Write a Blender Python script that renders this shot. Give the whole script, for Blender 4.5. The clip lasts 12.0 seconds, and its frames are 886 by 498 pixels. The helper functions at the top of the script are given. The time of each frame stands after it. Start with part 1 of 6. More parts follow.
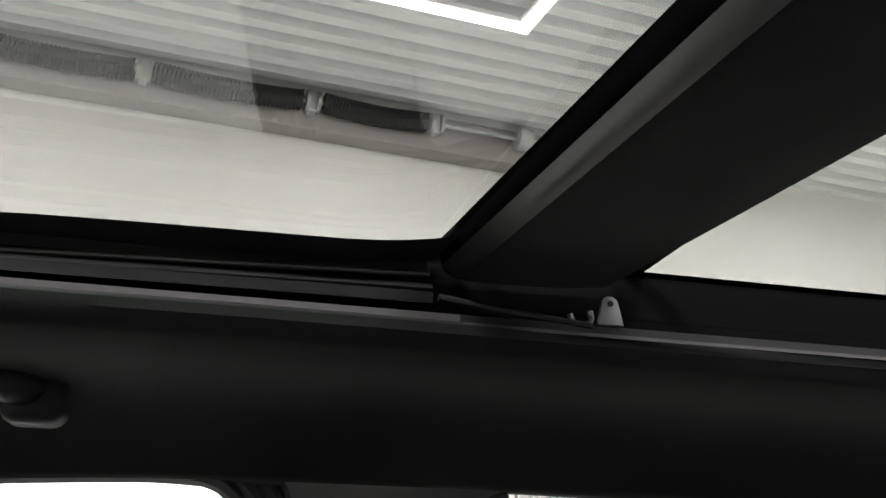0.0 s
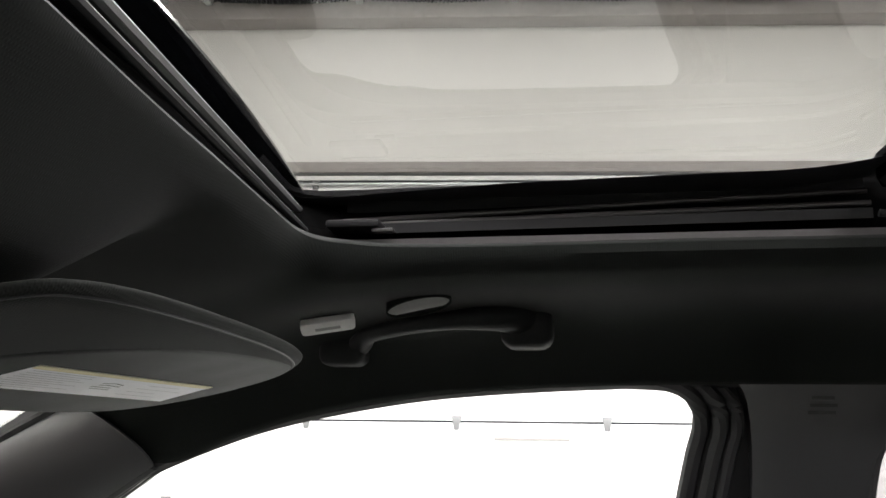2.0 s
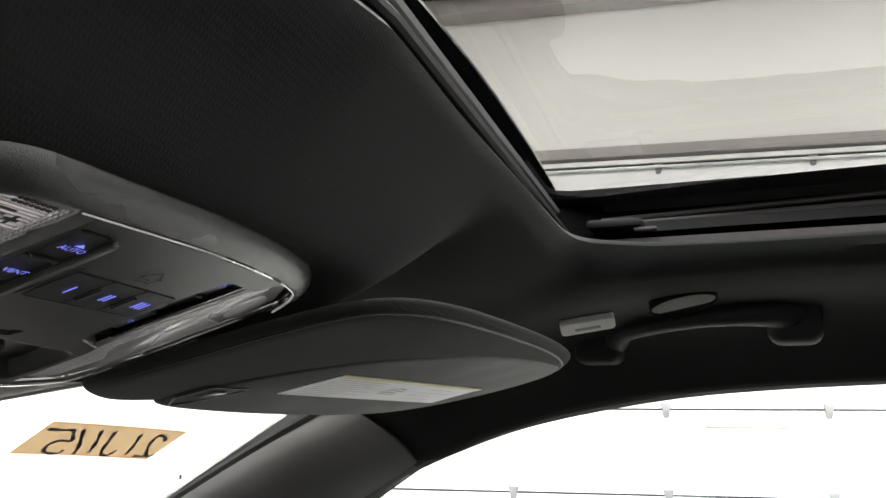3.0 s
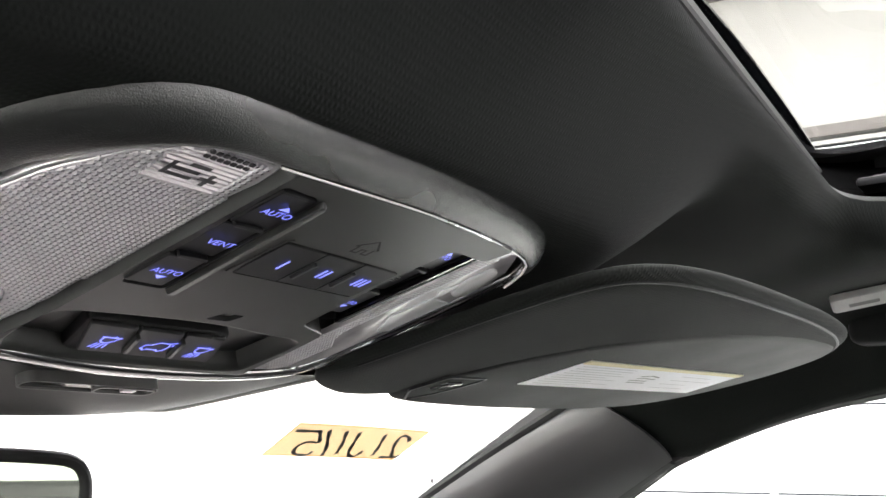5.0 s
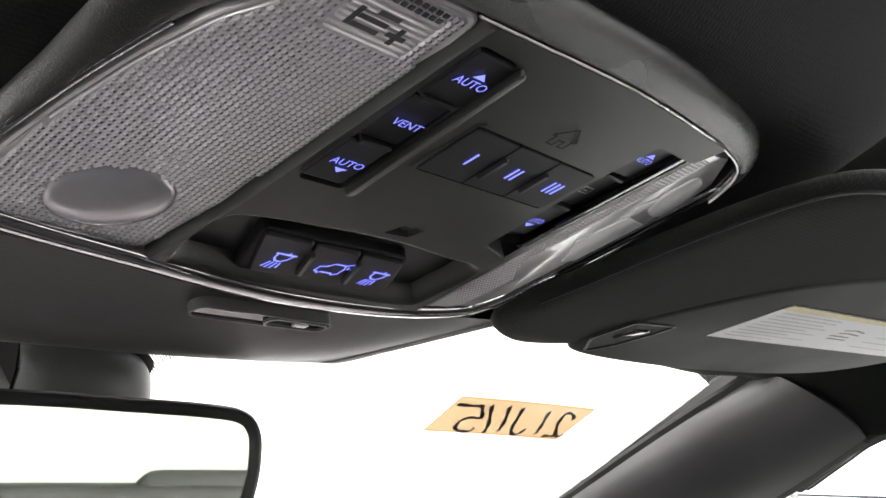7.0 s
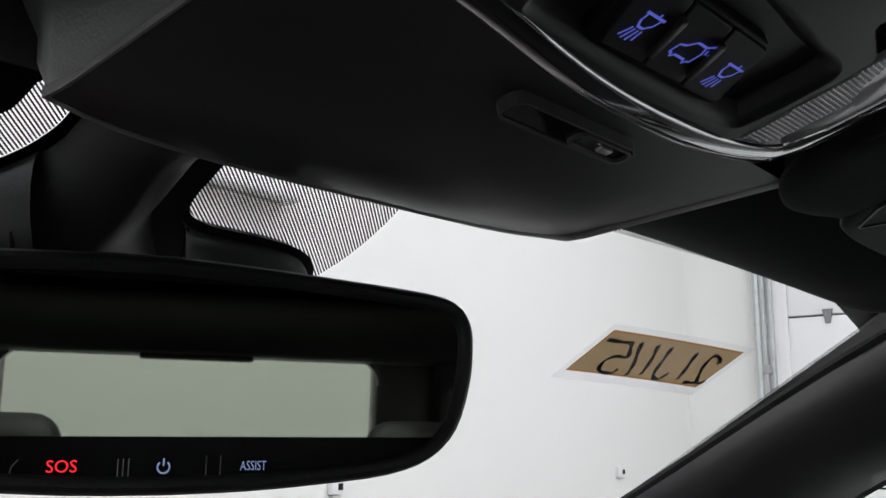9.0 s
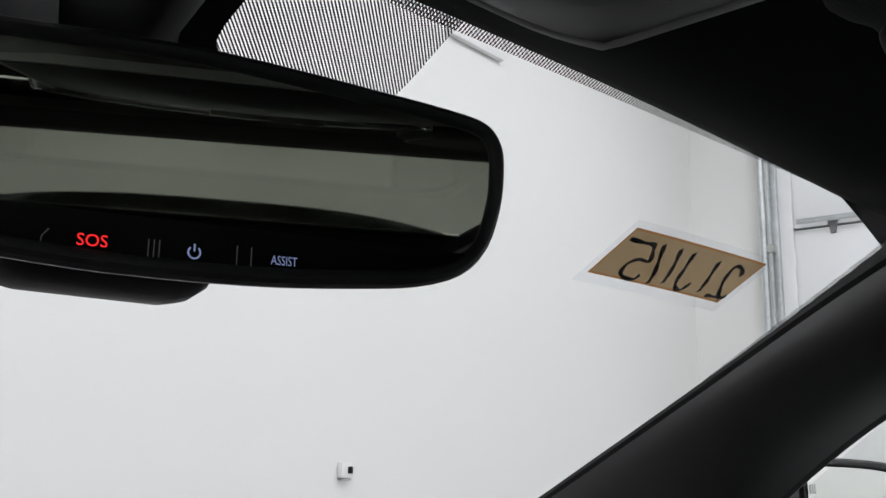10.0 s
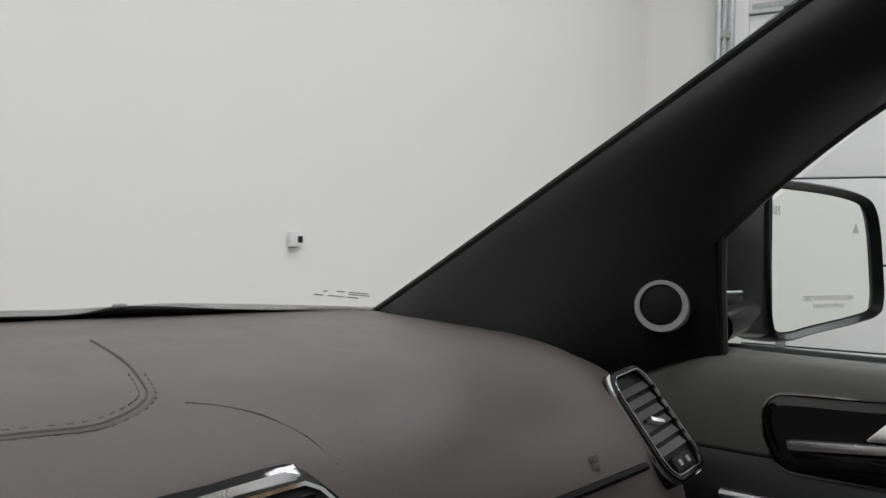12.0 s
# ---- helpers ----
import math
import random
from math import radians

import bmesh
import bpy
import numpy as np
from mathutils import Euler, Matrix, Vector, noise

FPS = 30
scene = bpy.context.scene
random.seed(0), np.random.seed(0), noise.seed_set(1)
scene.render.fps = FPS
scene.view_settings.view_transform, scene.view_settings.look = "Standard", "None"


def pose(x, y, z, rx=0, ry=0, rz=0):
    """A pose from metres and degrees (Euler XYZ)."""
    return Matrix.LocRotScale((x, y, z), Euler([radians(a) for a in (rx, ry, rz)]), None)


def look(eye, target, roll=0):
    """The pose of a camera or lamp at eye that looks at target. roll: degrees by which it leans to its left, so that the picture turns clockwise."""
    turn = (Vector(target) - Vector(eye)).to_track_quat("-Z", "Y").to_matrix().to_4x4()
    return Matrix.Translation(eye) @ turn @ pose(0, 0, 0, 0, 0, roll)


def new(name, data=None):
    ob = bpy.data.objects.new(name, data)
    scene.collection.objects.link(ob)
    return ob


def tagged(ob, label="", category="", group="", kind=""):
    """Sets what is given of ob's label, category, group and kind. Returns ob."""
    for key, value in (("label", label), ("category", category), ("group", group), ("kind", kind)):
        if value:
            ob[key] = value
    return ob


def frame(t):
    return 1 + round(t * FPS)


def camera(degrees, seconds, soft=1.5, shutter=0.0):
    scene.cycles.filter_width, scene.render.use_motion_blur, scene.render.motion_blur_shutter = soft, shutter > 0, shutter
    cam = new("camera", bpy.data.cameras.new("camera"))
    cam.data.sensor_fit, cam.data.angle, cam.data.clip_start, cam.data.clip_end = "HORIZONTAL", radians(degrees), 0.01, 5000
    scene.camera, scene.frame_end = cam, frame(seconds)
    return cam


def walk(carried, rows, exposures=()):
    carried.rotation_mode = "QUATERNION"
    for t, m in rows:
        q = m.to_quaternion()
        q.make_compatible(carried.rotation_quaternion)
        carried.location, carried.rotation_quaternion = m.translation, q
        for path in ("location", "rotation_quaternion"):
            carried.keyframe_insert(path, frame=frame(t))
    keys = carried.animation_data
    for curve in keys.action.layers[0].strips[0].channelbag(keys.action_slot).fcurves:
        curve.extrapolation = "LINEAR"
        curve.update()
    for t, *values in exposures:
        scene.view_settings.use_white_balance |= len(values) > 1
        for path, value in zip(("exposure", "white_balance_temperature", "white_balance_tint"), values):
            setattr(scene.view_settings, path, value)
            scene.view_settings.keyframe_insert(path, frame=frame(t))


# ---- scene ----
cam = camera(49.1, 12.0)
PATH = [
    (0, (-0.143, -0.312, 1.537), (1.703, -0.746, 2.171), 1.2),
    (0.5, (-0.165, -0.317, 1.552), (1.755, -0.643, 2.006), 0.9),
    (1, (-0.181, -0.304, 1.552), (1.765, -0.475, 1.981), 0.7),
    (1.5, (-0.216, -0.281, 1.549), (1.738, -0.227, 1.971), 0.7),
    (2, (-0.24, -0.265, 1.543), (1.69, 0.071, 1.949), 0.7),
    (2.5, (-0.258, -0.242, 1.552), (1.625, 0.316, 1.928), 1.0),
    (3, (-0.258, -0.217, 1.552), (1.571, 0.499, 1.928), 0.6),
    (3.5, (-0.248, -0.197, 1.549), (1.535, 0.627, 1.926), 0.1),
    (3.7, (-0.245, -0.19, 1.551), (1.52, 0.673, 1.925), 0.0),
    (5.5, (-0.203, -0.194, 1.543), (1.331, 1.03, 1.932), -0.5),
    (6, (-0.196, -0.188, 1.539), (1.282, 1.101, 1.932), -0.4),
    (6.5, (-0.196, -0.18, 1.534), (1.244, 1.15, 1.93), -0.2),
    (7, (-0.196, -0.157, 1.524), (1.22, 1.201, 1.915), -0.2),
    (7.5, (-0.201, -0.097, 1.504), (1.203, 1.274, 1.892), -0.1),
    (7.7, (-0.202, -0.072, 1.493), (1.2, 1.3, 1.883), -0.2),
    (9.3, (-0.207, -0.039, 1.477), (1.168, 1.361, 1.862), 0.4),
    (9.5, (-0.206, -0.034, 1.467), (1.166, 1.369, 1.855), 0.6),
    (9.9, (-0.202, -0.019, 1.42), (1.17, 1.383, 1.812), 0.8),
    (10, (-0.199, -0.022, 1.41), (1.17, 1.383, 1.8), 0.5),
    (10.5, (-0.189, -0.025, 1.397), (1.186, 1.399, 1.684), 0.8),
    (11, (-0.165, -0.019, 1.374), (1.209, 1.419, 1.59), 0.9),
    (11.5, (-0.118, -0.017, 1.34), (1.249, 1.436, 1.495), 1.4),
    (11.8, (-0.167, 0.013, 1.321), (1.232, 1.441, 1.385), 1.4),
    (12, (-0.184, 0.029, 1.325), (1.296, 1.374, 1.299), 1.2),
]
walk(cam, [(t, look(eye, target, roll)) for t, eye, target, roll in PATH], [(0.0, 1.65, 6350, 14), (0.5, 1.95, 6400, 14), (1.0, 1.95, 6400, 15), (1.6, 1.7, 6450, 15), (2.5, 1.5, 6450, 14), (3.6, 2.1, 6400, 13), (5.4, 2.55, 6350, 15), (7.0, 2.25, 6350, 16), (7.6, 1.0, 6350, 18), (9.3, -0.05, 6050, 15), (9.95, -0.17, 6050, 15), (10.5, -0.6, 6050, 15), (11.3, -0.55, 6200, 15), (12.0, -0.5, 6250, 15)])

# ---- world and lamps ----
world = bpy.data.worlds.new("world")
scene.world = world
world.use_nodes = True
world.node_tree.nodes["Background"].inputs[0].default_value = (0.75, 0.8, 0.9, 1)
world.node_tree.nodes["Background"].inputs[1].default_value = 0.05

LAMP_WATTS = 46.0


# ---- materials ----
def mat(name, base, rough=0.5, metal=0.0, var=0.15, grain=300.0, blotch=8.0, bump=0.1, depth=0.0004,
        weave=0.0, coat=0.0, spec=0.5, emit=None, power=0.0, fuzz=0.0, knit=0.3, coat_rough=0.05):
    m = bpy.data.materials.new(name)
    m.use_nodes = True
    nt = m.node_tree
    b = nt.nodes["Principled BSDF"]
    b.inputs["Roughness"].default_value = rough
    b.inputs["Metallic"].default_value = metal
    b.inputs["Specular IOR Level"].default_value = spec
    b.inputs["Coat Weight"].default_value = coat
    b.inputs["Coat Roughness"].default_value = coat_rough
    b.inputs["Sheen Weight"].default_value = fuzz
    b.inputs["Sheen Roughness"].default_value = 0.45
    tc = nt.nodes.new("ShaderNodeTexCoord")
    fine = nt.nodes.new("ShaderNodeTexNoise")
    fine.inputs["Scale"].default_value = grain
    fine.inputs["Detail"].default_value = 3
    big = nt.nodes.new("ShaderNodeTexNoise")
    big.inputs["Scale"].default_value = blotch
    big.inputs["Detail"].default_value = 4
    nt.links.new(tc.outputs["Object"], fine.inputs["Vector"])
    nt.links.new(tc.outputs["Object"], big.inputs["Vector"])
    add = nt.nodes.new("ShaderNodeMath")
    add.operation = "ADD"
    nt.links.new(fine.outputs["Fac"], add.inputs[0])
    nt.links.new(big.outputs["Fac"], add.inputs[1])
    ramp = nt.nodes.new("ShaderNodeMapRange")
    ramp.inputs["From Min"].default_value, ramp.inputs["From Max"].default_value = 0.6, 1.4
    ramp.inputs["To Min"].default_value, ramp.inputs["To Max"].default_value = 1 - var, 1 + var
    nt.links.new(add.outputs[0], ramp.inputs["Value"])
    col = nt.nodes.new("ShaderNodeVectorMath")
    col.operation = "SCALE"
    col.inputs[0].default_value = base
    nt.links.new(ramp.outputs[0], col.inputs["Scale"])
    nt.links.new(col.outputs[0], b.inputs["Base Color"])
    rr = nt.nodes.new("ShaderNodeMapRange")
    rr.inputs["From Min"].default_value, rr.inputs["From Max"].default_value = 0.3, 0.7
    rr.inputs["To Min"].default_value, rr.inputs["To Max"].default_value = max(0.02, rough * 0.85), min(1, rough * 1.15)
    nt.links.new(big.outputs["Fac"], rr.inputs["Value"])
    nt.links.new(rr.outputs[0], b.inputs["Roughness"])
    if bump > 0:
        bp = nt.nodes.new("ShaderNodeBump")
        bp.inputs["Strength"].default_value = bump
        bp.inputs["Distance"].default_value = depth
        nt.links.new(fine.outputs["Fac"], bp.inputs["Height"])
        last = bp
        if weave > 0:
            mult = nt.nodes.new("ShaderNodeMath")
            mult.operation = "MULTIPLY"
            for k, axis in enumerate("XY"):
                wv = nt.nodes.new("ShaderNodeTexWave")
                wv.bands_direction = axis
                wv.inputs["Scale"].default_value = 0.314 / weave
                wv.inputs["Distortion"].default_value = 0.3
                nt.links.new(tc.outputs["Object"], wv.inputs["Vector"])
                nt.links.new(wv.outputs["Fac"], mult.inputs[k])
            b2 = nt.nodes.new("ShaderNodeBump")
            b2.inputs["Strength"].default_value = knit
            b2.inputs["Distance"].default_value = weave * 0.22
            nt.links.new(mult.outputs[0], b2.inputs["Height"])
            nt.links.new(bp.outputs[0], b2.inputs["Normal"])
            last = b2
        nt.links.new(last.outputs[0], b.inputs["Normal"])
    if emit:
        b.inputs["Emission Color"].default_value = (*emit, 1)
        b.inputs["Emission Strength"].default_value = power
    return m


def glass(name, tint, gloss=1.0):
    """Thin pane: lets light through with a tint and mirrors by the angle."""
    m = bpy.data.materials.new(name)
    m.use_nodes = True
    nt = m.node_tree
    nt.nodes.remove(nt.nodes["Principled BSDF"])
    out = nt.nodes["Material Output"]
    tr = nt.nodes.new("ShaderNodeBsdfTransparent")
    tr.inputs[0].default_value = (*tint, 1)
    gl = nt.nodes.new("ShaderNodeBsdfGlossy")
    gl.inputs["Roughness"].default_value = 0.01
    fr = nt.nodes.new("ShaderNodeFresnel")
    fr.inputs["IOR"].default_value = 1.45
    k = nt.nodes.new("ShaderNodeMath")
    k.operation = "MULTIPLY"
    k.use_clamp = True
    k.inputs[1].default_value = gloss
    nt.links.new(fr.outputs[0], k.inputs[0])
    mx = nt.nodes.new("ShaderNodeMixShader")
    nt.links.new(k.outputs[0], mx.inputs[0])
    nt.links.new(tr.outputs[0], mx.inputs[1])
    nt.links.new(gl.outputs[0], mx.inputs[2])
    nt.links.new(mx.outputs[0], out.inputs["Surface"])
    return m


def dotted(name, across, along, turn, fill):
    """Rows of black ceramic dots that run into one another, with clear gaps between the rows, in the plane of x and y."""
    m = bpy.data.materials.new(name)
    m.use_nodes = True
    nt = m.node_tree
    b = nt.nodes["Principled BSDF"]
    b.inputs["Base Color"].default_value = (0.01, 0.01, 0.01, 1)
    b.inputs["Roughness"].default_value = 0.4
    tc = nt.nodes.new("ShaderNodeTexCoord")
    c, q = math.cos(turn), math.sin(turn)
    w1, w2 = 2 * math.pi / across, 2 * math.pi / along

    def wave(vec):
        dot = nt.nodes.new("ShaderNodeVectorMath")
        dot.operation = "DOT_PRODUCT"
        dot.inputs[1].default_value = vec
        nt.links.new(tc.outputs["Object"], dot.inputs[0])
        cs = nt.nodes.new("ShaderNodeMath")
        cs.operation = "COSINE"
        nt.links.new(dot.outputs["Value"], cs.inputs[0])
        return cs
    rows_, beads = wave((-q * w1, c * w1, 0)), wave((c * w2 - 0.5 * q * w1, q * w2 + 0.5 * c * w1, 0))
    mix = nt.nodes.new("ShaderNodeMath")
    mix.operation = "MULTIPLY_ADD"
    mix.inputs[1].default_value = 0.45
    nt.links.new(beads.outputs[0], mix.inputs[0])
    nt.links.new(rows_.outputs[0], mix.inputs[2])
    lt = nt.nodes.new("ShaderNodeMath")
    lt.operation = "LESS_THAN"
    lt.inputs[1].default_value = fill
    nt.links.new(mix.outputs[0], lt.inputs[0])
    tr = nt.nodes.new("ShaderNodeBsdfTransparent")
    mx = nt.nodes.new("ShaderNodeMixShader")
    nt.links.new(lt.outputs[0], mx.inputs[0])
    nt.links.new(tr.outputs[0], mx.inputs[1])
    nt.links.new(b.outputs[0], mx.inputs[2])
    nt.links.new(mx.outputs[0], nt.nodes["Material Output"].inputs["Surface"])
    return m


M_LINER = mat("headliner_knit", (0.0106, 0.0119, 0.0108), 0.95, var=0.2, grain=900, weave=0.0017, bump=0.25, depth=0.0005, spec=0.08, fuzz=0.045, knit=0.2)
M_VISOR = mat("visor_knit", (0.015, 0.0162, 0.015), 0.9, var=0.2, grain=900, weave=0.0019, bump=0.25, spec=0.15, fuzz=0.02, knit=0.3)
M_VISORFACE = mat("visor_vinyl", (0.0145, 0.0157, 0.0145), 0.65, var=0.1, grain=1200, bump=0.3, depth=0.0003, spec=0.15)
M_TRIM = mat("grained_black_plastic", (0.024, 0.0245, 0.0245), 0.48, var=0.12, grain=1100, bump=0.35, depth=0.0003, spec=0.4)
M_PILLAR = mat("pillar_plastic", (0.029, 0.0295, 0.031), 0.38, var=0.1, grain=900, bump=0.25, depth=0.0003, spec=0.8)
M_BEZEL = mat("console_plastic", (0.016, 0.017, 0.016), 0.29, var=0.2, grain=2300, bump=0.9, depth=0.00022, spec=0.7, coat=0.3, coat_rough=0.25)
M_BLACK = mat("matte_black_plastic", (0.008, 0.008, 0.0085), 0.5, var=0.15, grain=600, bump=0.1, spec=0.18)
M_BUTTON = mat("button_black", (0.012, 0.012, 0.014), 0.42, var=0.08, grain=2000, bump=0.12, depth=0.0001, spec=0.3)
M_GLOSS = mat("piano_black", (0.006, 0.006, 0.007), 0.08, var=0.05, bump=0.0, coat=0.4)
M_RUBBER = mat("seal_rubber", (0.016, 0.016, 0.017), 0.6, var=0.2, grain=400, bump=0.15)
M_RAIL = mat("anodised_rail", (0.028, 0.0256, 0.0256), 0.46, 0.08, var=0.2, grain=250, bump=0.1)
M_STEEL = mat("bare_steel", (0.42, 0.42, 0.4), 0.4, 0.9, var=0.2, grain=200, bump=0.1)
M_CHROME = mat("chrome", (0.85, 0.85, 0.86), 0.06, 1.0, var=0.03, bump=0.0)
M_SATIN = mat("satin_chrome", (0.86, 0.86, 0.86), 0.3, 1.0, var=0.05, bump=0.0)
M_LENS = mat("lamp_lens", (0.97, 0.94, 0.975), 0.25, 0.45, var=0.04, grain=200, bump=0.0, coat=0.6)
# darker, uneven grey that stands for the dark cabin mirrored in the cell tips
M_LENSTIP = mat("lens_tip_reflection", (0.32, 0.30, 0.33), 0.12, 0.2, var=0.8, grain=60, blotch=28, bump=0.0, coat=0.5)
M_LENSCLEAR = mat("lamp_lens_clear", (0.80, 0.78, 0.80), 0.14, 0.05, var=0.10, grain=120, blotch=60, bump=0.0, coat=0.7)
M_BOWL = mat("lamp_bowl", (0.50, 0.48, 0.52), 0.22, 0.5, var=0.05, grain=90, blotch=12, bump=0.0, coat=0.4)
M_BLUE = mat("blue_glow_print", (0.15, 0.17, 0.5), 0.5, var=0.02, bump=0.0, emit=(0.20, 0.23, 1.0), power=0.34)
M_WHITEGLOW = mat("pale_glow_print", (0.3, 0.34, 0.5), 0.5, var=0.02, bump=0.0, emit=(0.45, 0.55, 0.9), power=0.35)
M_RED = mat("red_glow_print", (0.5, 0.02, 0.02), 0.5, var=0.02, bump=0.0, emit=(1.0, 0.02, 0.02), power=1.2)
M_DARKPRINT = mat("dark_print", (0.07, 0.068, 0.072), 0.6, var=0.1, bump=0.0)
M_GREYPRINT = mat("grey_print", (0.34, 0.34, 0.33), 0.6, var=0.1, bump=0.0)
M_PAPER = mat("label_paper", (0.88, 0.88, 0.9), 0.6, var=0.05, grain=500, bump=0.05)
M_YELLOW = mat("label_yellow", (0.78, 0.7, 0.45), 0.6, var=0.06, bump=0.0)
M_BADGE = mat("badge_grey", (0.8, 0.8, 0.78), 0.5, var=0.06, bump=0.05)
M_LEATHER = mat("dash_leather", (0.135, 0.121, 0.116), 0.52, var=0.12, grain=700, blotch=14, bump=0.5, depth=0.0006, spec=0.35)
M_THREAD = mat("stitch_thread", (0.075, 0.066, 0.063), 0.7, var=0.2, bump=0.1)


def thin_paper(name, base, through_share):
    """Paper that lets part of the daylight behind it shine through."""
    m = mat(name, base, 0.7, var=0.1, grain=300, bump=0.05)
    nt = m.node_tree
    tl_ = nt.nodes.new("ShaderNodeBsdfTranslucent")
    tl_.inputs[0].default_value = (*base, 1)
    mx = nt.nodes.new("ShaderNodeMixShader")
    mx.inputs[0].default_value = through_share
    nt.links.new(nt.nodes["Principled BSDF"].outputs[0], mx.inputs[1])
    nt.links.new(tl_.outputs[0], mx.inputs[2])
    nt.links.new(mx.outputs[0], nt.nodes["Material Output"].inputs["Surface"])
    return m


M_KRAFT = thin_paper("tag_paper", (0.335, 0.242, 0.132), 0.41)
M_KRAFTEDGE = thin_paper("tag_border", (0.34, 0.17, 0.06), 0.45)
# near-zero black without specular: the roof recess's darkness is put into the colour
M_VOID = mat("recess_void_black", (0.0022, 0.0022, 0.0022), 0.9, var=0.2, grain=300, bump=0.05, spec=0.0)
M_BAR = mat("dark_button_bar", (0.003, 0.003, 0.0035), 0.2, var=0.05, bump=0.0, spec=0.15)
M_LABELPRINT = mat("pale_grey_print", (0.56, 0.56, 0.56), 0.6, var=0.1, bump=0.0)
M_DARKCHROME = mat("dark_chrome", (0.58, 0.58, 0.59), 0.07, 1.0, var=0.03, bump=0.0)
M_BLACKCHROME = mat("black_chrome", (0.30, 0.30, 0.31), 0.08, 1.0, var=0.03, bump=0.0)
M_HANDLE = mat("handle_plastic", (0.013, 0.0135, 0.0135), 0.55, var=0.1, grain=1000, bump=0.2, depth=0.0002, spec=0.12)
M_DOORTRIM = mat("door_vinyl", (0.135, 0.137, 0.126), 0.5, var=0.12, grain=800, bump=0.4, depth=0.0004, spec=0.35)
M_PLATE = mat("console_face", (0.0225, 0.023, 0.0215), 0.36, var=0.12, grain=2600, bump=0.45, depth=0.00010, spec=0.5)
M_SHELL = mat("mirror_shell", (0.005, 0.005, 0.0055), 0.35, var=0.1, bump=0.0, spec=0.2)
M_HINGE = mat("dull_hinge_steel", (0.2, 0.2, 0.205), 0.5, 0.3, var=0.2, grain=60, bump=0.05)
M_COVER = mat("cover_plastic", (0.026, 0.0263, 0.0257), 0.42, var=0.12, grain=1100, bump=0.35, depth=0.0003, spec=0.6)
M_SLAT = mat("slat_plastic", (0.10, 0.099, 0.096), 0.34, var=0.1, grain=900, bump=0.15, depth=0.0002)
# cover plastic made paler, for an edge that catches the windshield's light
M_EDGELIT = mat("cover_edge_lit", (0.27, 0.27, 0.262), 0.35, var=0.1, grain=900, bump=0.1, depth=0.0002)
M_RING = mat("ring_grey", (0.36, 0.36, 0.355), 0.4, 0.2, var=0.1, bump=0.0)
M_OVAL = mat("oval_grey", (0.2, 0.2, 0.195), 0.6, var=0.08, bump=0.05)
M_INK = mat("marker_ink", (0.03, 0.028, 0.025), 0.6, var=0.2, bump=0.0)
M_MIRROR = mat("mirror_silver", (0.86, 0.87, 0.86), 0.015, 1.0, var=0.0, bump=0.0)
M_DIMMIRROR = mat("dimming_mirror", (0.535, 0.572, 0.485), 0.015, 1.0, var=0.0, bump=0.0)
M_PAINT = mat("car_paint", (0.01, 0.012, 0.016), 0.15, 0.2, var=0.05, bump=0.0, coat=1.0)
M_WALL = mat("white_wall_panel", (0.78, 0.775, 0.75), 0.6, var=0.006, grain=8, blotch=0.5, bump=0.0)
M_DOORWHITE = mat("sectional_door_white", (0.8, 0.8, 0.8), 0.5, var=0.03, grain=80, blotch=1.0, bump=0.05)
M_CEIL = mat("corrugated_white", (0.80, 0.82, 0.81), 0.45, var=0.012, grain=40, blotch=1.5, bump=0.05)
M_GALV = mat("galvanised_steel", (0.5, 0.52, 0.52), 0.42, 0.5, var=0.2, grain=30, blotch=4, bump=0.1)
M_BEAM = mat("painted_beam", (0.33, 0.31, 0.3), 0.6, var=0.12, grain=30, blotch=2, bump=0.1)
M_HOSE = mat("black_hose", (0.02, 0.02, 0.022), 0.55, var=0.2, grain=100, bump=0.1)
M_REDBOX = mat("red_enamel", (0.5, 0.035, 0.03), 0.4, var=0.1, grain=50, bump=0.03)
M_CONCRETE = mat("concrete_floor", (0.5, 0.5, 0.48), 0.45, var=0.12, grain=25, blotch=1.2, bump=0.2, depth=0.002)
M_TUBE = mat("lit_tube", (0.9, 0.9, 0.9), 0.4, var=0.0, bump=0.0, emit=(1.0, 0.98, 0.95), power=5.0)
M_PLASTICWHITE = mat("white_plastic", (0.75, 0.75, 0.74), 0.45, var=0.04, bump=0.03)
M_SEAT = mat("seat_leather", (0.02, 0.02, 0.021), 0.5, var=0.15, grain=500, bump=0.4, depth=0.0006)
M_CARPET = mat("black_carpet", (0.02, 0.02, 0.02), 0.95, var=0.3, grain=900, bump=0.6, depth=0.002)
G_ROOF = glass("sunroof_tint", (0.222, 0.224, 0.212), 0.56)
G_ROOFREAR = glass("rear_roof_tint", (0.235, 0.239, 0.226), 0.35)
G_WIND = glass("windshield_clear", (0.86, 0.88, 0.87), 0.15)
G_SIDE = glass("side_glass", (0.84, 0.87, 0.85), 0.6)
G_SIDEREAR = glass("rear_side_glass", (0.33, 0.322, 0.32), 0.6)
M_REFLECT = mat("white_reflector", (0.9, 0.9, 0.92), 0.25, var=0.03, bump=0.0, coat=0.5)
G_REAR = glass("privacy_glass", (0.5, 0.53, 0.5), 0.6)
G_SLEEVE = glass("clear_sleeve", (0.94, 0.95, 0.97), 0.25)
D_DOTS = dotted("frit_dots", 0.0015, 0.0015, radians(41), 0.0)
D_EDGE = dotted("frit_edge_dots", 0.0022, 0.0022, radians(90), 0.0)


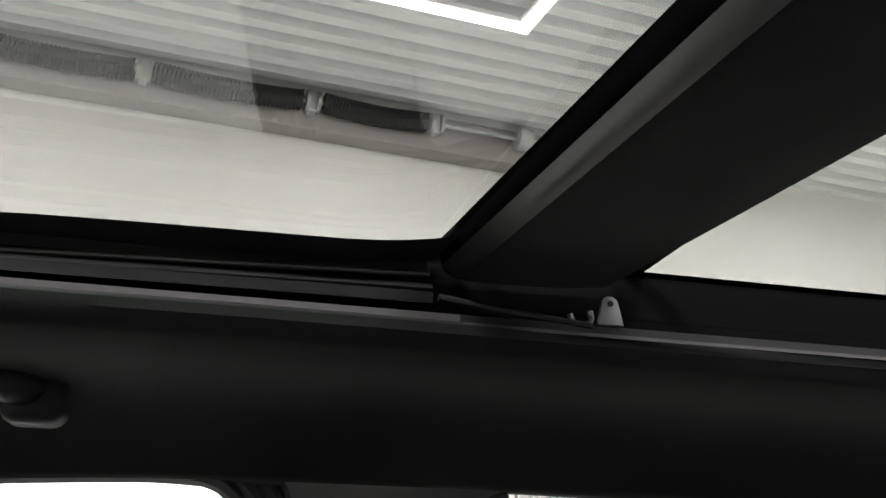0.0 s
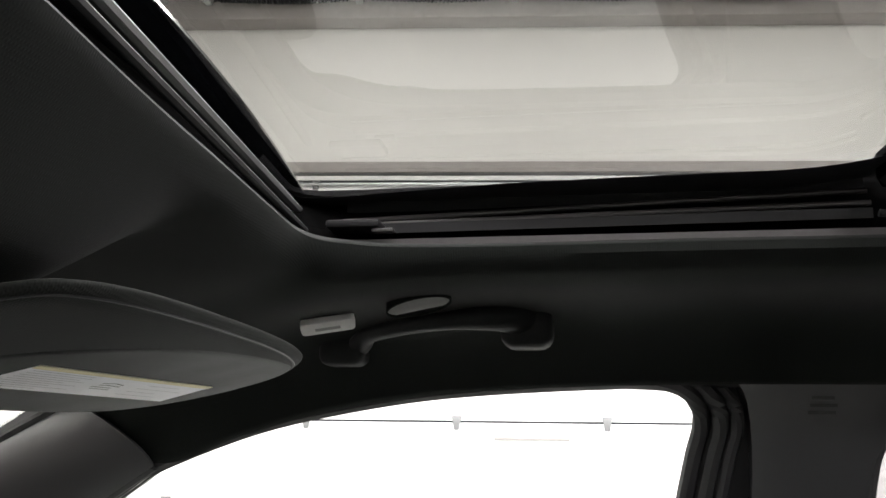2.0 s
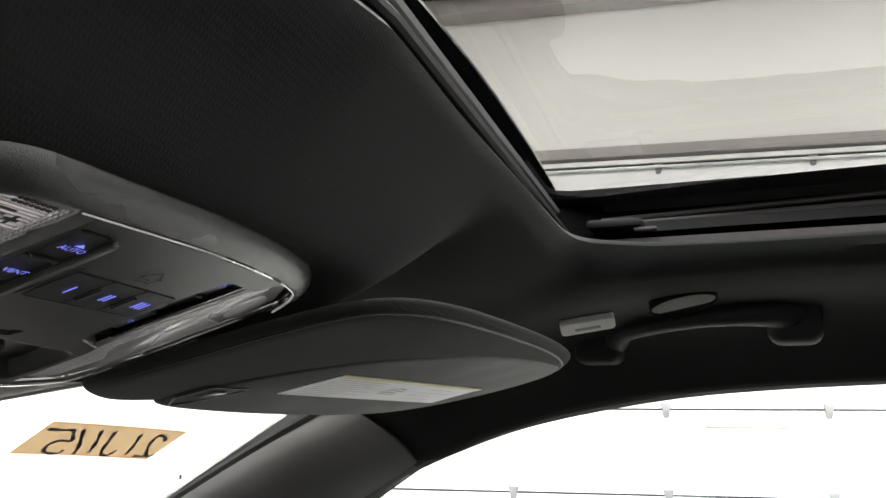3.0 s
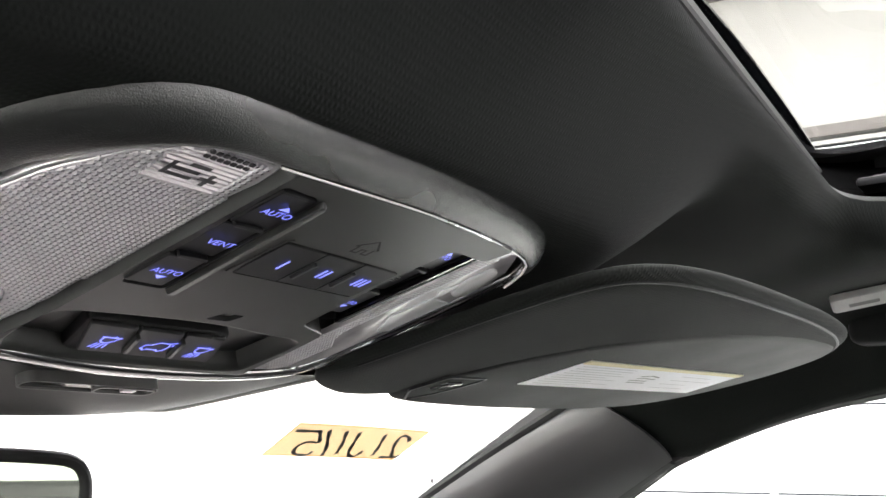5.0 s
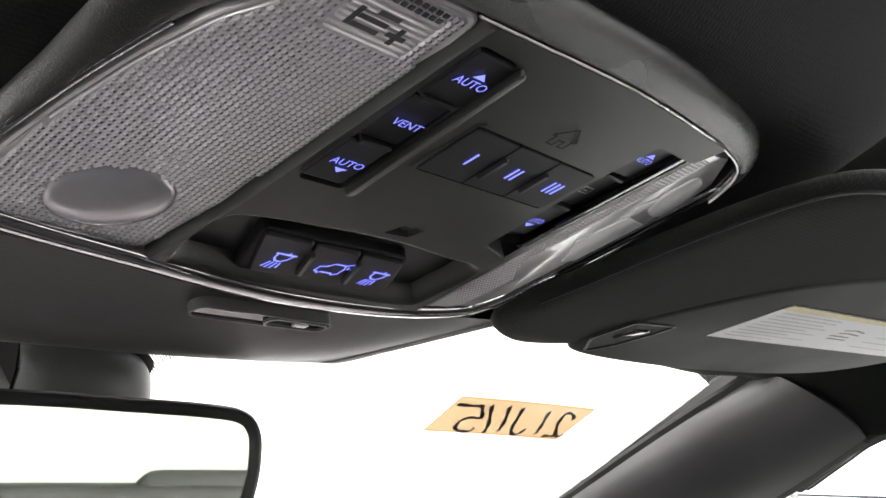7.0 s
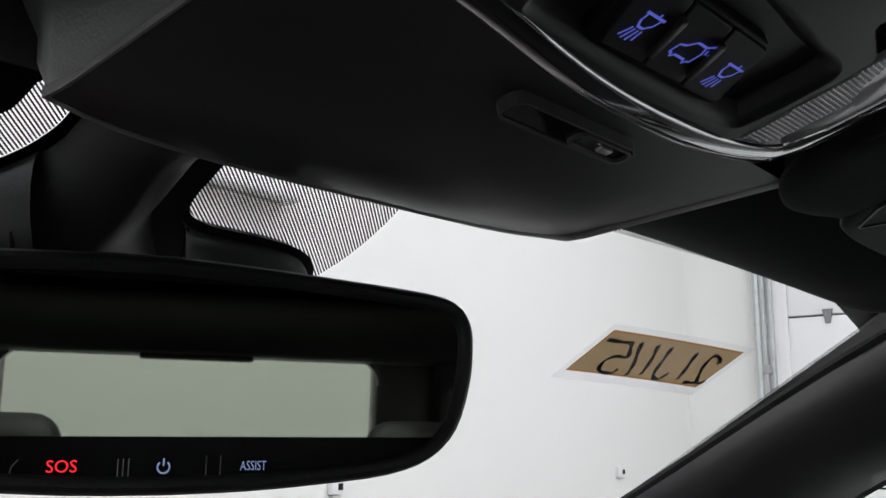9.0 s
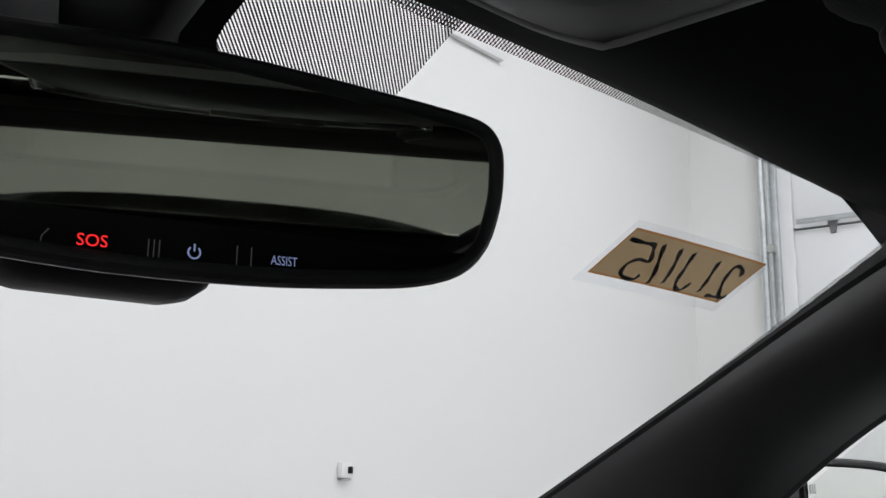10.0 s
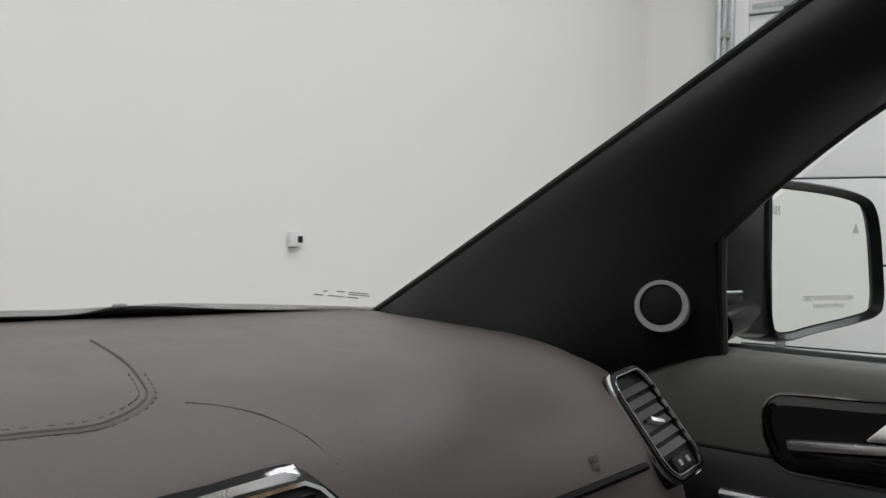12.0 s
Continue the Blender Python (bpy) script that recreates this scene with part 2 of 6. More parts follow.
# ---- builders ----
def part(name, bm, material, parent, label="", smooth=True, sharp=38):
    """Links a bmesh as one mesh object under a thing or a part."""
    me = bpy.data.meshes.new(name)
    bmesh.ops.recalc_face_normals(bm, faces=bm.faces)
    bm.to_mesh(me)
    bm.free()
    if smooth:
        me.shade_smooth()
        me.set_sharp_from_angle(angle=radians(sharp))
    me.materials.append(material)
    ob = new(name, me)
    ob.parent = parent
    if label:
        tagged(ob, label)
    return ob


def pane(name, bm, material, parent, inward, label=""):
    """A sheet of glass whose faces look towards the point inward; it casts no shadow."""
    ob = part(name, bm, material, parent, label)
    me = ob.data
    if (Vector(inward) - me.polygons[0].center).dot(me.polygons[0].normal) < 0:
        me.flip_normals()
    ob.visible_shadow = False
    return ob


def thing(name, label, category, group="", kind="", at=(0, 0, 0)):
    ob = new(name)
    ob.empty_display_size = 0.02
    return tagged(ob, label, category, group, kind)


def solid(name, bm, material, label="", category="", group="", kind="", smooth=True):
    return tagged(part(name, bm, material, None, "", smooth), label, category, group, kind)


def frame_of(o, ex, ez):
    """A matrix with its x along ex and its z along ez."""
    ez = Vector(ez).normalized()
    ex = (Vector(ex) - Vector(ex).dot(ez) * ez).normalized()
    ey = ez.cross(ex)
    m = Matrix.Identity(4)
    for r in range(3):
        m[r][0], m[r][1], m[r][2], m[r][3] = ex[r], ey[r], ez[r], o[r]
    return m


def box(bm, c, s, m=None, bevel=0.0, seg=2):
    t = bmesh.ops.create_cube(bm, size=1.0, matrix=Matrix.Translation(c) @ Matrix.Diagonal((*s, 1)))
    vs = t["verts"]
    if bevel > 0:
        es = list({e for v in vs for e in v.link_edges})
        r = bmesh.ops.bevel(bm, geom=es, offset=bevel, segments=seg, affect="EDGES", profile=0.5)
        vs = list({v for f in r["faces"] for v in f.verts} | {v for v in vs if v.is_valid})
    if m is not None:
        bmesh.ops.transform(bm, matrix=m, verts=vs)
    return vs


def boxed(c, s, m=None, bevel=0.0, seg=2):
    bm = bmesh.new()
    box(bm, c, s, m, bevel, seg)
    return bm


def loft(rows, closed=False, caps=False, bm=None):
    """Faces between rows of points, all of one length. closed: each row is a ring."""
    bm = bm or bmesh.new()
    vr = [[bm.verts.new(p) for p in row] for row in rows]
    n = len(rows[0])
    for a, b in zip(vr, vr[1:]):
        for i in range(n if closed else n - 1):
            j = (i + 1) % n
            bm.faces.new((a[i], a[j], b[j], b[i]))
    if caps:
        bm.faces.new(vr[0])
        bm.faces.new(vr[-1][::-1])
    return bm


def thicken(bm, d):
    """Gives a sheet a thickness d against its normals."""
    bmesh.ops.recalc_face_normals(bm, faces=bm.faces)
    bmesh.ops.solidify(bm, geom=list(bm.faces), thickness=d)
    return bm


def spline(pts, n):
    """n points on a smooth curve through pts."""
    pts = [Vector(p) for p in pts]
    ext = [2 * pts[0] - pts[1], *pts, 2 * pts[-1] - pts[-2]]
    out, k = [], len(pts) - 1
    for i in range(n):
        u = i / (n - 1) * k
        s = min(int(u), k - 1)
        f = u - s
        a, b, c, d = ext[s:s + 4]
        out.append(0.5 * (2 * b + (c - a) * f + (2 * a - 5 * b + 4 * c - d) * f * f + (3 * b - a - 3 * c + d) * f ** 3))
    return out


def tube(pts, r, sides=8, bm=None, caps=True, flat=1.0):
    """A round bar along pts; r may be a list; flat squeezes it."""
    pts = [Vector(p) for p in pts]
    rows, up = [], Vector((0.13, 0.21, 0.97))
    for i, p in enumerate(pts):
        d = (pts[min(i + 1, len(pts) - 1)] - pts[max(i - 1, 0)]).normalized()
        a = d.cross(up).normalized()
        b = a.cross(d)
        q = r[i] if isinstance(r, (list, tuple)) else r
        rows.append([p + q * (math.cos(t) * a + flat * math.sin(t) * b) for t in (2 * math.pi * k / sides for k in range(sides))])
    return loft(rows, True, caps, bm)


def prism(outline, z0, z1, m=None, bevel=0.0, bm=None, seg=2):
    """An outline in the plane, drawn out from z0 to z1; the face at z1 has its rim rounded by bevel."""
    bm = bm or bmesh.new()
    outline = [Vector((p[0], p[1])) for p in outline]
    c = sum(outline, Vector((0, 0))) / len(outline)
    rows = [[(p.x, p.y, z0) for p in outline]]
    sgn = 1 if z1 > z0 else -1
    steps = seg if bevel > 0 else 0
    for k in range(steps + 1):
        a = k / steps * math.pi / 2 if steps else 0
        ins = bevel * (1 - math.cos(a))
        z = z1 - sgn * bevel * (1 - math.sin(a)) if steps else z1
        ring = []
        for p in outline:
            v = p - c
            ring.append((*(c + v * max(0.05, 1 - ins / max(v.length, 1e-6))), z))
        rows.append(ring)
    loft(rows, True, True, bm)
    if m is not None:
        bmesh.ops.transform(bm, matrix=m, verts=bm.verts)
    return bm


def rrect(cx, cy, w, h, r, n=5):
    """A rounded rectangle, counterclockwise."""
    out = []
    for k, (sx, sy) in enumerate(((1, 1), (-1, 1), (-1, -1), (1, -1))):
        for i in range(n + 1):
            a = math.pi / 2 * (k + i / n)
            out.append((cx + sx * (w / 2 - r) + r * math.cos(a), cy + sy * (h / 2 - r) + r * math.sin(a)))
    return out


def inset(outline, d):
    """An outline moved inwards by d, whichever way it runs."""
    n = len(outline)
    area = sum(outline[i - 1][0] * outline[i][1] - outline[i][0] * outline[i - 1][1] for i in range(n))
    sgn = 1 if area > 0 else -1
    out = []
    for i, p in enumerate(outline):
        a, b = Vector(outline[i - 1][:2]), Vector(outline[(i + 1) % n][:2])
        t = (b - a).normalized()
        out.append((p[0] - sgn * t.y * d, p[1] + sgn * t.x * d))
    return out


def ellipse(cx, cy, a, b, n=28):
    return [(cx + a * math.cos(2 * math.pi * k / n), cy + b * math.sin(2 * math.pi * k / n)) for k in range(n)]


def band(outer, inner, z0, z1, m=None, bm=None):
    """A flat ring between two outlines of one length, from z0 up to z1."""
    bm = bm or bmesh.new()
    ring = lambda o, z: [bm.verts.new((p[0], p[1], z)) for p in o]
    a, b, c, d = ring(outer, z0), ring(outer, z1), ring(inner, z1), ring(inner, z0)
    n = len(outer)
    for i in range(n):
        j = (i + 1) % n
        for p, q in ((a, b), (b, c), (c, d), (d, a)):
            bm.faces.new((p[i], p[j], q[j], q[i]))
    if m is not None:
        bmesh.ops.transform(bm, matrix=m, verts=bm.verts)
    return bm


def words(body, size, m, thick=0.0002, bm=None, squeeze=1.0):
    """Letters lying in the plane of m, centred on its origin."""
    cu = bpy.data.curves.new("letters", "FONT")
    cu.body, cu.size, cu.align_x, cu.align_y = body, size, "CENTER", "CENTER"
    cu.resolution_u = 3
    ob = bpy.data.objects.new("letters", cu)
    scene.collection.objects.link(ob)
    me = bpy.data.meshes.new_from_object(ob.evaluated_get(bpy.context.evaluated_depsgraph_get()))
    bpy.data.objects.remove(ob)
    t = bm or bmesh.new()
    had = set(t.verts)
    t.from_mesh(me)
    fresh = [v for v in t.verts if v not in had]
    bmesh.ops.transform(t, matrix=m @ Matrix.Translation((0, 0, thick)) @ Matrix.Diagonal((squeeze, 1, 1, 1)), verts=fresh)
    bpy.data.meshes.remove(me)
    return t


def strokes(lines, width, m, z=0.0003, bm=None):
    """Flat pen strokes along lines of points in the plane of m."""
    bm = bm or bmesh.new()
    for pts in lines:
        pts = [Vector(p) for p in pts]
        rows = []
        for i, p in enumerate(pts):
            d = (pts[min(i + 1, len(pts) - 1)] - pts[max(i - 1, 0)]).normalized()
            s = Vector((-d.y, d.x)) * width / 2
            rows.append([m @ Vector((*(p - s), z)), m @ Vector((*(p + s), z))])
        loft(rows, bm=bm)
    return bm


def lerp(a, b, t):
    return a + (b - a) * t


def wind_z(x, y):
    """Height of the windshield's inner face."""
    return 1.55 - 0.55 * (y - 0.41 + 0.2 * x * x)


def wind_frame(x, y):
    """A frame on the windshield's inner face: x to the right, z into the cabin."""
    nrm = Vector((-0.55 * 0.4 * x, -0.55, -1)).normalized()
    return frame_of((x, y, wind_z(x, y)), (1, 0, 0), nrm)


# ---- garage ----
# g(a, d, z): a runs forward along the door wall, d from that wall into the room
def g(a, d, z):
    return Vector((6.1 - 0.122 * a - 0.9925 * d, -2.32 + 0.9925 * a - 0.122 * d, z))


GM = frame_of(g(0, 0, 0), (-0.122, 0.9925, 0), (0, 0, 1))  # local x = a, local y = d, local z = up
ROOM_A0, ROOM_A1, ROOM_D, ROOM_Z = -7.0, 5.71, 12.5, 4.62

solid("floor", boxed(((ROOM_A0 + ROOM_A1) / 2, ROOM_D / 2, -0.1), (ROOM_A1 - ROOM_A0 + 0.6, ROOM_D + 0.6, 0.2), GM), M_CONCRETE,
      "grey concrete garage floor", "floor", kind="structure")
# door wall with its wide door opening and a side door
bm = bmesh.new()
box(bm, ((5.10 + ROOM_A1) / 2 + 0.15, -0.1, ROOM_Z / 2), (ROOM_A1 - 5.10 + 0.3, 0.2, ROOM_Z), GM)
box(bm, (2.55, -0.1, (3.30 + ROOM_Z) / 2), (5.10, 0.2, ROOM_Z - 3.30), GM)
box(bm, (-0.19, -0.1, ROOM_Z / 2), (0.38, 0.2, ROOM_Z), GM)
box(bm, (-0.86, -0.1, (2.02 + ROOM_Z) / 2), (0.96, 0.2, ROOM_Z - 2.02), GM)
box(bm, ((ROOM_A0 - 1.34) / 2, -0.1, ROOM_Z / 2), (-1.34 - ROOM_A0, 0.2, ROOM_Z), GM)
solid("wall_east", bm, M_WALL, "off-white panelled garage wall above the sectional door", "wall", kind="structure", smooth=False)
solid("wall_north", boxed((ROOM_A1 + 0.1, ROOM_D / 2, ROOM_Z / 2), (0.2, ROOM_D, ROOM_Z), GM), M_WALL,
      "plain off-white garage wall ahead of the car", "wall", kind="structure", smooth=False)
solid("wall_south", boxed((ROOM_A0 - 0.1, ROOM_D / 2, ROOM_Z / 2), (0.2, ROOM_D, ROOM_Z), GM), M_WALL,
      "plain off-white garage wall behind the car", "wall", kind="structure", smooth=False)
solid("wall_west", boxed(((ROOM_A0 + ROOM_A1) / 2, ROOM_D + 0.1, ROOM_Z / 2), (ROOM_A1 - ROOM_A0, 0.2, ROOM_Z), GM), M_WALL,
      "plain off-white garage wall", "wall", kind="structure", smooth=False)

# ribbed ceiling
rows = []
n_rib = 64
prof = []
for k in range(n_rib):
    d0 = k * (ROOM_D + 0.2) / n_rib
    w = (ROOM_D + 0.2) / n_rib
    prof += [(d0, 0.0), (d0 + 0.36 * w, 0.0), (d0 + 0.48 * w, 0.085), (d0 + 0.88 * w, 0.085)]
for a in (ROOM_A0, ROOM_A1):
    rows.append([g(a, d, ROOM_Z + h) for d, h in prof])
bm = loft(rows)
thicken(bm, 0.01)
solid("ceiling", bm, M_CEIL, "white corrugated metal garage ceiling", "ceiling", kind="structure", smooth=False)

# beam over the door, tracks, torsion springs
solid("beam", boxed((2.52, 0.09, 4.425), (5.3, 0.18, 0.25), GM, 0.01), M_BEAM, "grey painted steel beam above the wide door", "beam", kind="structure")


def spring_shaft():
    t = thing("torsion_spring_shaft", "black torsion springs on a galvanised shaft above the door", "door spring")
    part("shaft", tube([g(-0.1, 0.24, 4.47), g(5.2, 0.24, 4.47)], 0.016, 10), M_GALV, t, "galvanised steel shaft")
    for a0, a1 in ((0.79, 1.51), (1.66, 2.60), (2.72, 3.6), (3.74, 4.6)):
        b2 = bmesh.new()
        n = 240
        pts = [g(lerp(a0, a1, i / n), 0.24 + 0.066 * math.sin(i * 0.9), 4.47 + 0.066 * math.cos(i * 0.9) - 0.02 * math.sin(math.pi * i / n)) for i in range(n + 1)]
        tube(pts, 0.012, 4, b2)
        part("spring", b2, M_HOSE, t, "black coil spring")
        part("sleeve", tube([g(lerp(a0, a1, k / 6), 0.24, 4.47 - 0.02 * math.sin(math.pi * k / 6)) for k in range(7)], 0.064, 14), M_HOSE, t)
    for a in (0.72, 1.585, 2.66, 3.67, 4.67):
        part("bearing_plate", boxed((a, 0.14, 4.47), (0.05, 0.24, 0.15), GM, 0.006), M_GALV, t, "galvanised bearing plate")
        for s in (-0.035, 0.035):
            part("collar", tube([g(a + s - 0.012, 0.24, 4.47), g(a + s + 0.012, 0.24, 4.47)], 0.072, 14), M_STEEL, t, "bright steel collar")
    for a in (0.06, 5.0):
        part("cable_drum", tube([g(a - 0.05, 0.24, 4.47), g(a + 0.05, 0.24, 4.47)], 0.085, 18), M_GALV, t, "galvanised cable drum")


spring_shaft()


def door_track(a, name):
    t = thing(name, "galvanised steel door track with angle brackets on the wall", "door track", "door tracks")
    part("flange", boxed((a, 0.03, 2.27), (0.05, 0.06, 4.54), GM, 0.004), M_GALV, t)
    part("web", boxed((a - 0.06, 0.012, 2.27), (0.09, 0.024, 4.54), GM, 0.003), M_PLASTICWHITE, t)
    part("rail", tube([g(a + 0.05, 0.11, 0.05), g(a + 0.05, 0.11, 3.9), g(a + 0.05, 0.14, 4.5)], 0.022, 8), M_GALV, t)
    part("lip", boxed((a + 0.012, 0.10, 2.3), (0.012, 0.03, 4.4), GM, 0.002), M_GALV, t)
    for z in (0.5, 1.2, 1.9, 2.6, 3.3, 4.0):
        part("bracket", boxed((a + 0.03, 0.07, z), (0.08, 0.10, 0.05), GM, 0.004), M_STEEL, t, "bolted steel bracket")


door_track(-0.10, "door_track")
door_track(5.14, "door_track")

# sectional door: one body, its sections apart
t = thing("sectional_garage_door", "closed white sectional garage door with horizontal joints", "garage door", kind="structure")
pitch = 0.505
for k in range(7):
    z0 = 0.20 + (k - 1) * pitch if k else 0.0
    z1 = 0.20 + k * pitch
    z1 = min(z1, 3.24)
    b2 = bmesh.new()
    box(b2, (2.55, -0.03, (z0 + z1) / 2), (5.06, 0.05, z1 - z0 - 0.012), GM, 0.006)
    sec = part("section", b2, M_DOORWHITE, t)
    if k in (3,):
        part("lift_handle", boxed((2.56, 0.004, z1 - 0.10), (0.46, 0.012, 0.016), GM, 0.003), M_BEAM, sec, "thin grey lift handle")
    if k:
        for a in (0.3, 1.2, 2.1, 3.02, 3.95, 4.8):
            b2 = bmesh.new()
            prism([(-0.032, 0), (0.032, 0), (0.014, 0.085), (-0.014, 0.085)], 0, 0.012, frame_of(g(a, -0.004, z1 + 0.035), (-0.122, 0.9925, 0), (-0.9925, -0.122, 0)), 0.003, b2)
            part("hinge", b2, M_HINGE, sec, "small galvanised hinge")
for z, hgt in ((3.335, 0.07),):
    part("head_seal", boxed((2.55, 0.012, z), (5.1, 0.024, hgt), GM, 0.004), M_BEAM, t, "grey head seal strip")
part("head_trim", boxed((2.55, 0.008, 3.262), (5.1, 0.016, 0.03), GM, 0.003), M_PLASTICWHITE, t)
part("head_rail", boxed((2.55, 0.010, 3.222), (5.1, 0.016, 0.02), GM, 0.003), M_GALV, t)
part("cross_rail", tube([g(5.0, 0.05, 2.76), g(3.95, 0.05, 2.76)], 0.018, 8), M_GALV, t, "galvanised cross rail")
part("cross_rail", tube([g(0.02, 0.05, 1.70), g(0.9, 0.05, 1.70)], 0.018, 8), M_GALV, t, "galvanised cross rail")

# personnel door beside the wide door
t = thing("side_door", "closed white side door in a white frame with closer", "door", kind="structure")
part("door_leaf", boxed((-0.86, -0.05, 1.0), (0.9, 0.05, 2.0), GM, 0.004), M_DOORWHITE, t)
for a, w, zz, h in ((-0.36, 0.08, 1.02, 2.04), (-1.36, 0.08, 1.02, 2.04), (-0.86, 1.08, 2.06, 0.08)):
    part("door_frame", boxed((a, 0.012, zz), (w, 0.05, h), GM, 0.006), M_PLASTICWHITE, t)
part("door_closer", boxed((-0.9, 0.01, 1.93), (0.24, 0.06, 0.05), GM, 0.015, 3), M_GALV, t, "grey door closer")
part("door_handle", boxed((-0.52, 0.02, 1.05), (0.12, 0.05, 0.022), GM, 0.008), M_STEEL, t, "steel lever handle")
t = thing("wall_switch", "grey light switch box on the wall", "switch")
part("back_box", boxed((-0.28, 0.025, 1.52), (0.08, 0.05, 0.12), GM, 0.006), M_BEAM, t)
part("rocker", boxed((-0.28, 0.055, 1.52), (0.03, 0.012, 0.05), GM, 0.003), M_PLASTICWHITE, t)

# conduits and the red alarm box
for k, (a, d) in enumerate(((-0.22, 0.06), (-0.28, 0.05))):
    solid("conduit", tube([g(a, d, 0.4 + 1.3 * k), g(a, d, 4.3), g(a - 0.02, d + 0.03, 4.45), g(a - 0.1, d + 0.12, 4.54), g(a - 1.6, d + 0.4, 4.57)], 0.026, 8), M_GALV,
          "galvanised conduit climbing the wall to the ceiling", "conduit", "wall conduits")
t = thing("alarm_box", "red enamelled box with grey fittings on the wall", "alarm box")
part("box_body", boxed((-0.48, 0.10, 4.3), (0.19, 0.16, 0.2), GM, 0.012), M_REDBOX, t)
part("lid_strip", boxed((-0.48, 0.182, 4.35), (0.10, 0.006, 0.012), GM), M_PLASTICWHITE, t)
part("fitting", boxed((-0.35, 0.07, 4.26), (0.10, 0.1, 0.09), GM, 0.01), M_GALV, t)
part("pipe", tube([g(-0.42, 0.10, 4.2), g(-0.42, 0.10, 4.0), g(-0.5, 0.10, 3.85), g(-0.5, 0.1, 0.8)], 0.05, 10), M_GALV, t)
for z in (4.46, 4.55):
    solid("conduit", tube([g(-0.35, 0.04, z), g(-2.2, 0.04, z)], 0.018, 8), M_GALV, "thin galvanised conduit along the wall", "conduit", "wall conduits")

# fittings on the wall ahead
for b, z in ((3.254, 1.302), (0.986, 1.302)):
    t = thing("wall_sensor", "small white wall box with a dark square window", "sensor", "wall sensors")
    part("housing", boxed((ROOM_A1 - 0.014, b, z), (0.028, 0.062, 0.058), GM, 0.006), M_PLASTICWHITE, t)
    part("window", boxed((ROOM_A1 - 0.029, b - 0.013, z), (0.004, 0.026, 0.026), GM, 0.002), M_BLACK, t, "dark square window")
    part("base_lip", boxed((ROOM_A1 - 0.012, b, z - 0.036), (0.024, 0.05, 0.006), GM, 0.002), M_GALV, t)
t = thing("wall_heater", "long white wall unit with a slotted underside", "heater")
part("housing", boxed((ROOM_A1 - 0.06, 3.92, 2.39), (0.12, 0.72, 0.11), GM, 0.02, 3), M_PLASTICWHITE, t)
part("slot", boxed((ROOM_A1 - 0.065, 3.92, 2.333), (0.03, 0.58, 0.006), GM, 0.002), M_BEAM, t, "grey outlet slot")
part("end_cap", boxed((ROOM_A1 - 0.055, 3.555, 2.39), (0.09, 0.02, 0.085), GM, 0.008), M_BADGE, t)
t = thing("wall_sign", "small pale framed panel high on the wall", "panel")
part("panel_face", boxed((ROOM_A1 - 0.012, 2.43, 3.42), (0.016, 0.42, 0.24), GM, 0.003), M_BADGE, t)
part("panel_edge", boxed((ROOM_A1 - 0.02, 2.43, 3.29), (0.03, 0.42, 0.02), GM, 0.003), M_PLASTICWHITE, t)


# ---- ceiling lights: a lit square of tubes and its lamp ----
def light_frame(a, d):
    t = thing("ceiling_light", "lit square of white light tubes under the ceiling", "ceiling light", "ceiling lights")
    s, w = 0.98, 0.064
    for k in range(4):
        q = math.pi / 2 * k
        m = GM @ Matrix.Translation((a, d, ROOM_Z - 0.12)) @ Matrix.Rotation(q, 4, "Z")
        part("tube", boxed((0, s / 2 - w / 2, 0), (s - 2 * w, w, 0.03), m, 0.008), M_TUBE, t, "glowing white tube")
        part("housing", boxed((0, s / 2 - w / 2, 0.03), (s, w + 0.02, 0.03), m, 0.006), M_PLASTICWHITE, t)
        part("corner", boxed((s / 2 - w / 2, s / 2 - w / 2, 0), (w, w, 0.032), m, 0.006), M_TUBE, t)
    for sx in (-0.4, 0.4):
        p = GM @ Vector((a + sx, d, ROOM_Z - 0.09))
        part("hanger", tube([p, p + Vector((0, 0, 0.16))], 0.005, 6), M_GALV, t)
    la = bpy.data.lights.new("lamp", "AREA")
    la.shape, la.size, la.size_y, la.energy, la.color = "RECTANGLE", 0.94, 0.94, LAMP_WATTS, (1.0, 0.985, 0.965)
    lo = new("lamp", la)
    lo.matrix_world = GM @ Matrix.Translation((a, d, ROOM_Z - 0.16))
    lo.parent = None
    tagged(lo, "light of the square ceiling fixture", "lamp", "ceiling lamps")


for a in (1.118, 3.75, -2.3, -5.1):
    for d in (1.998, 4.8, 7.6, 10.4):
        light_frame(a, d)


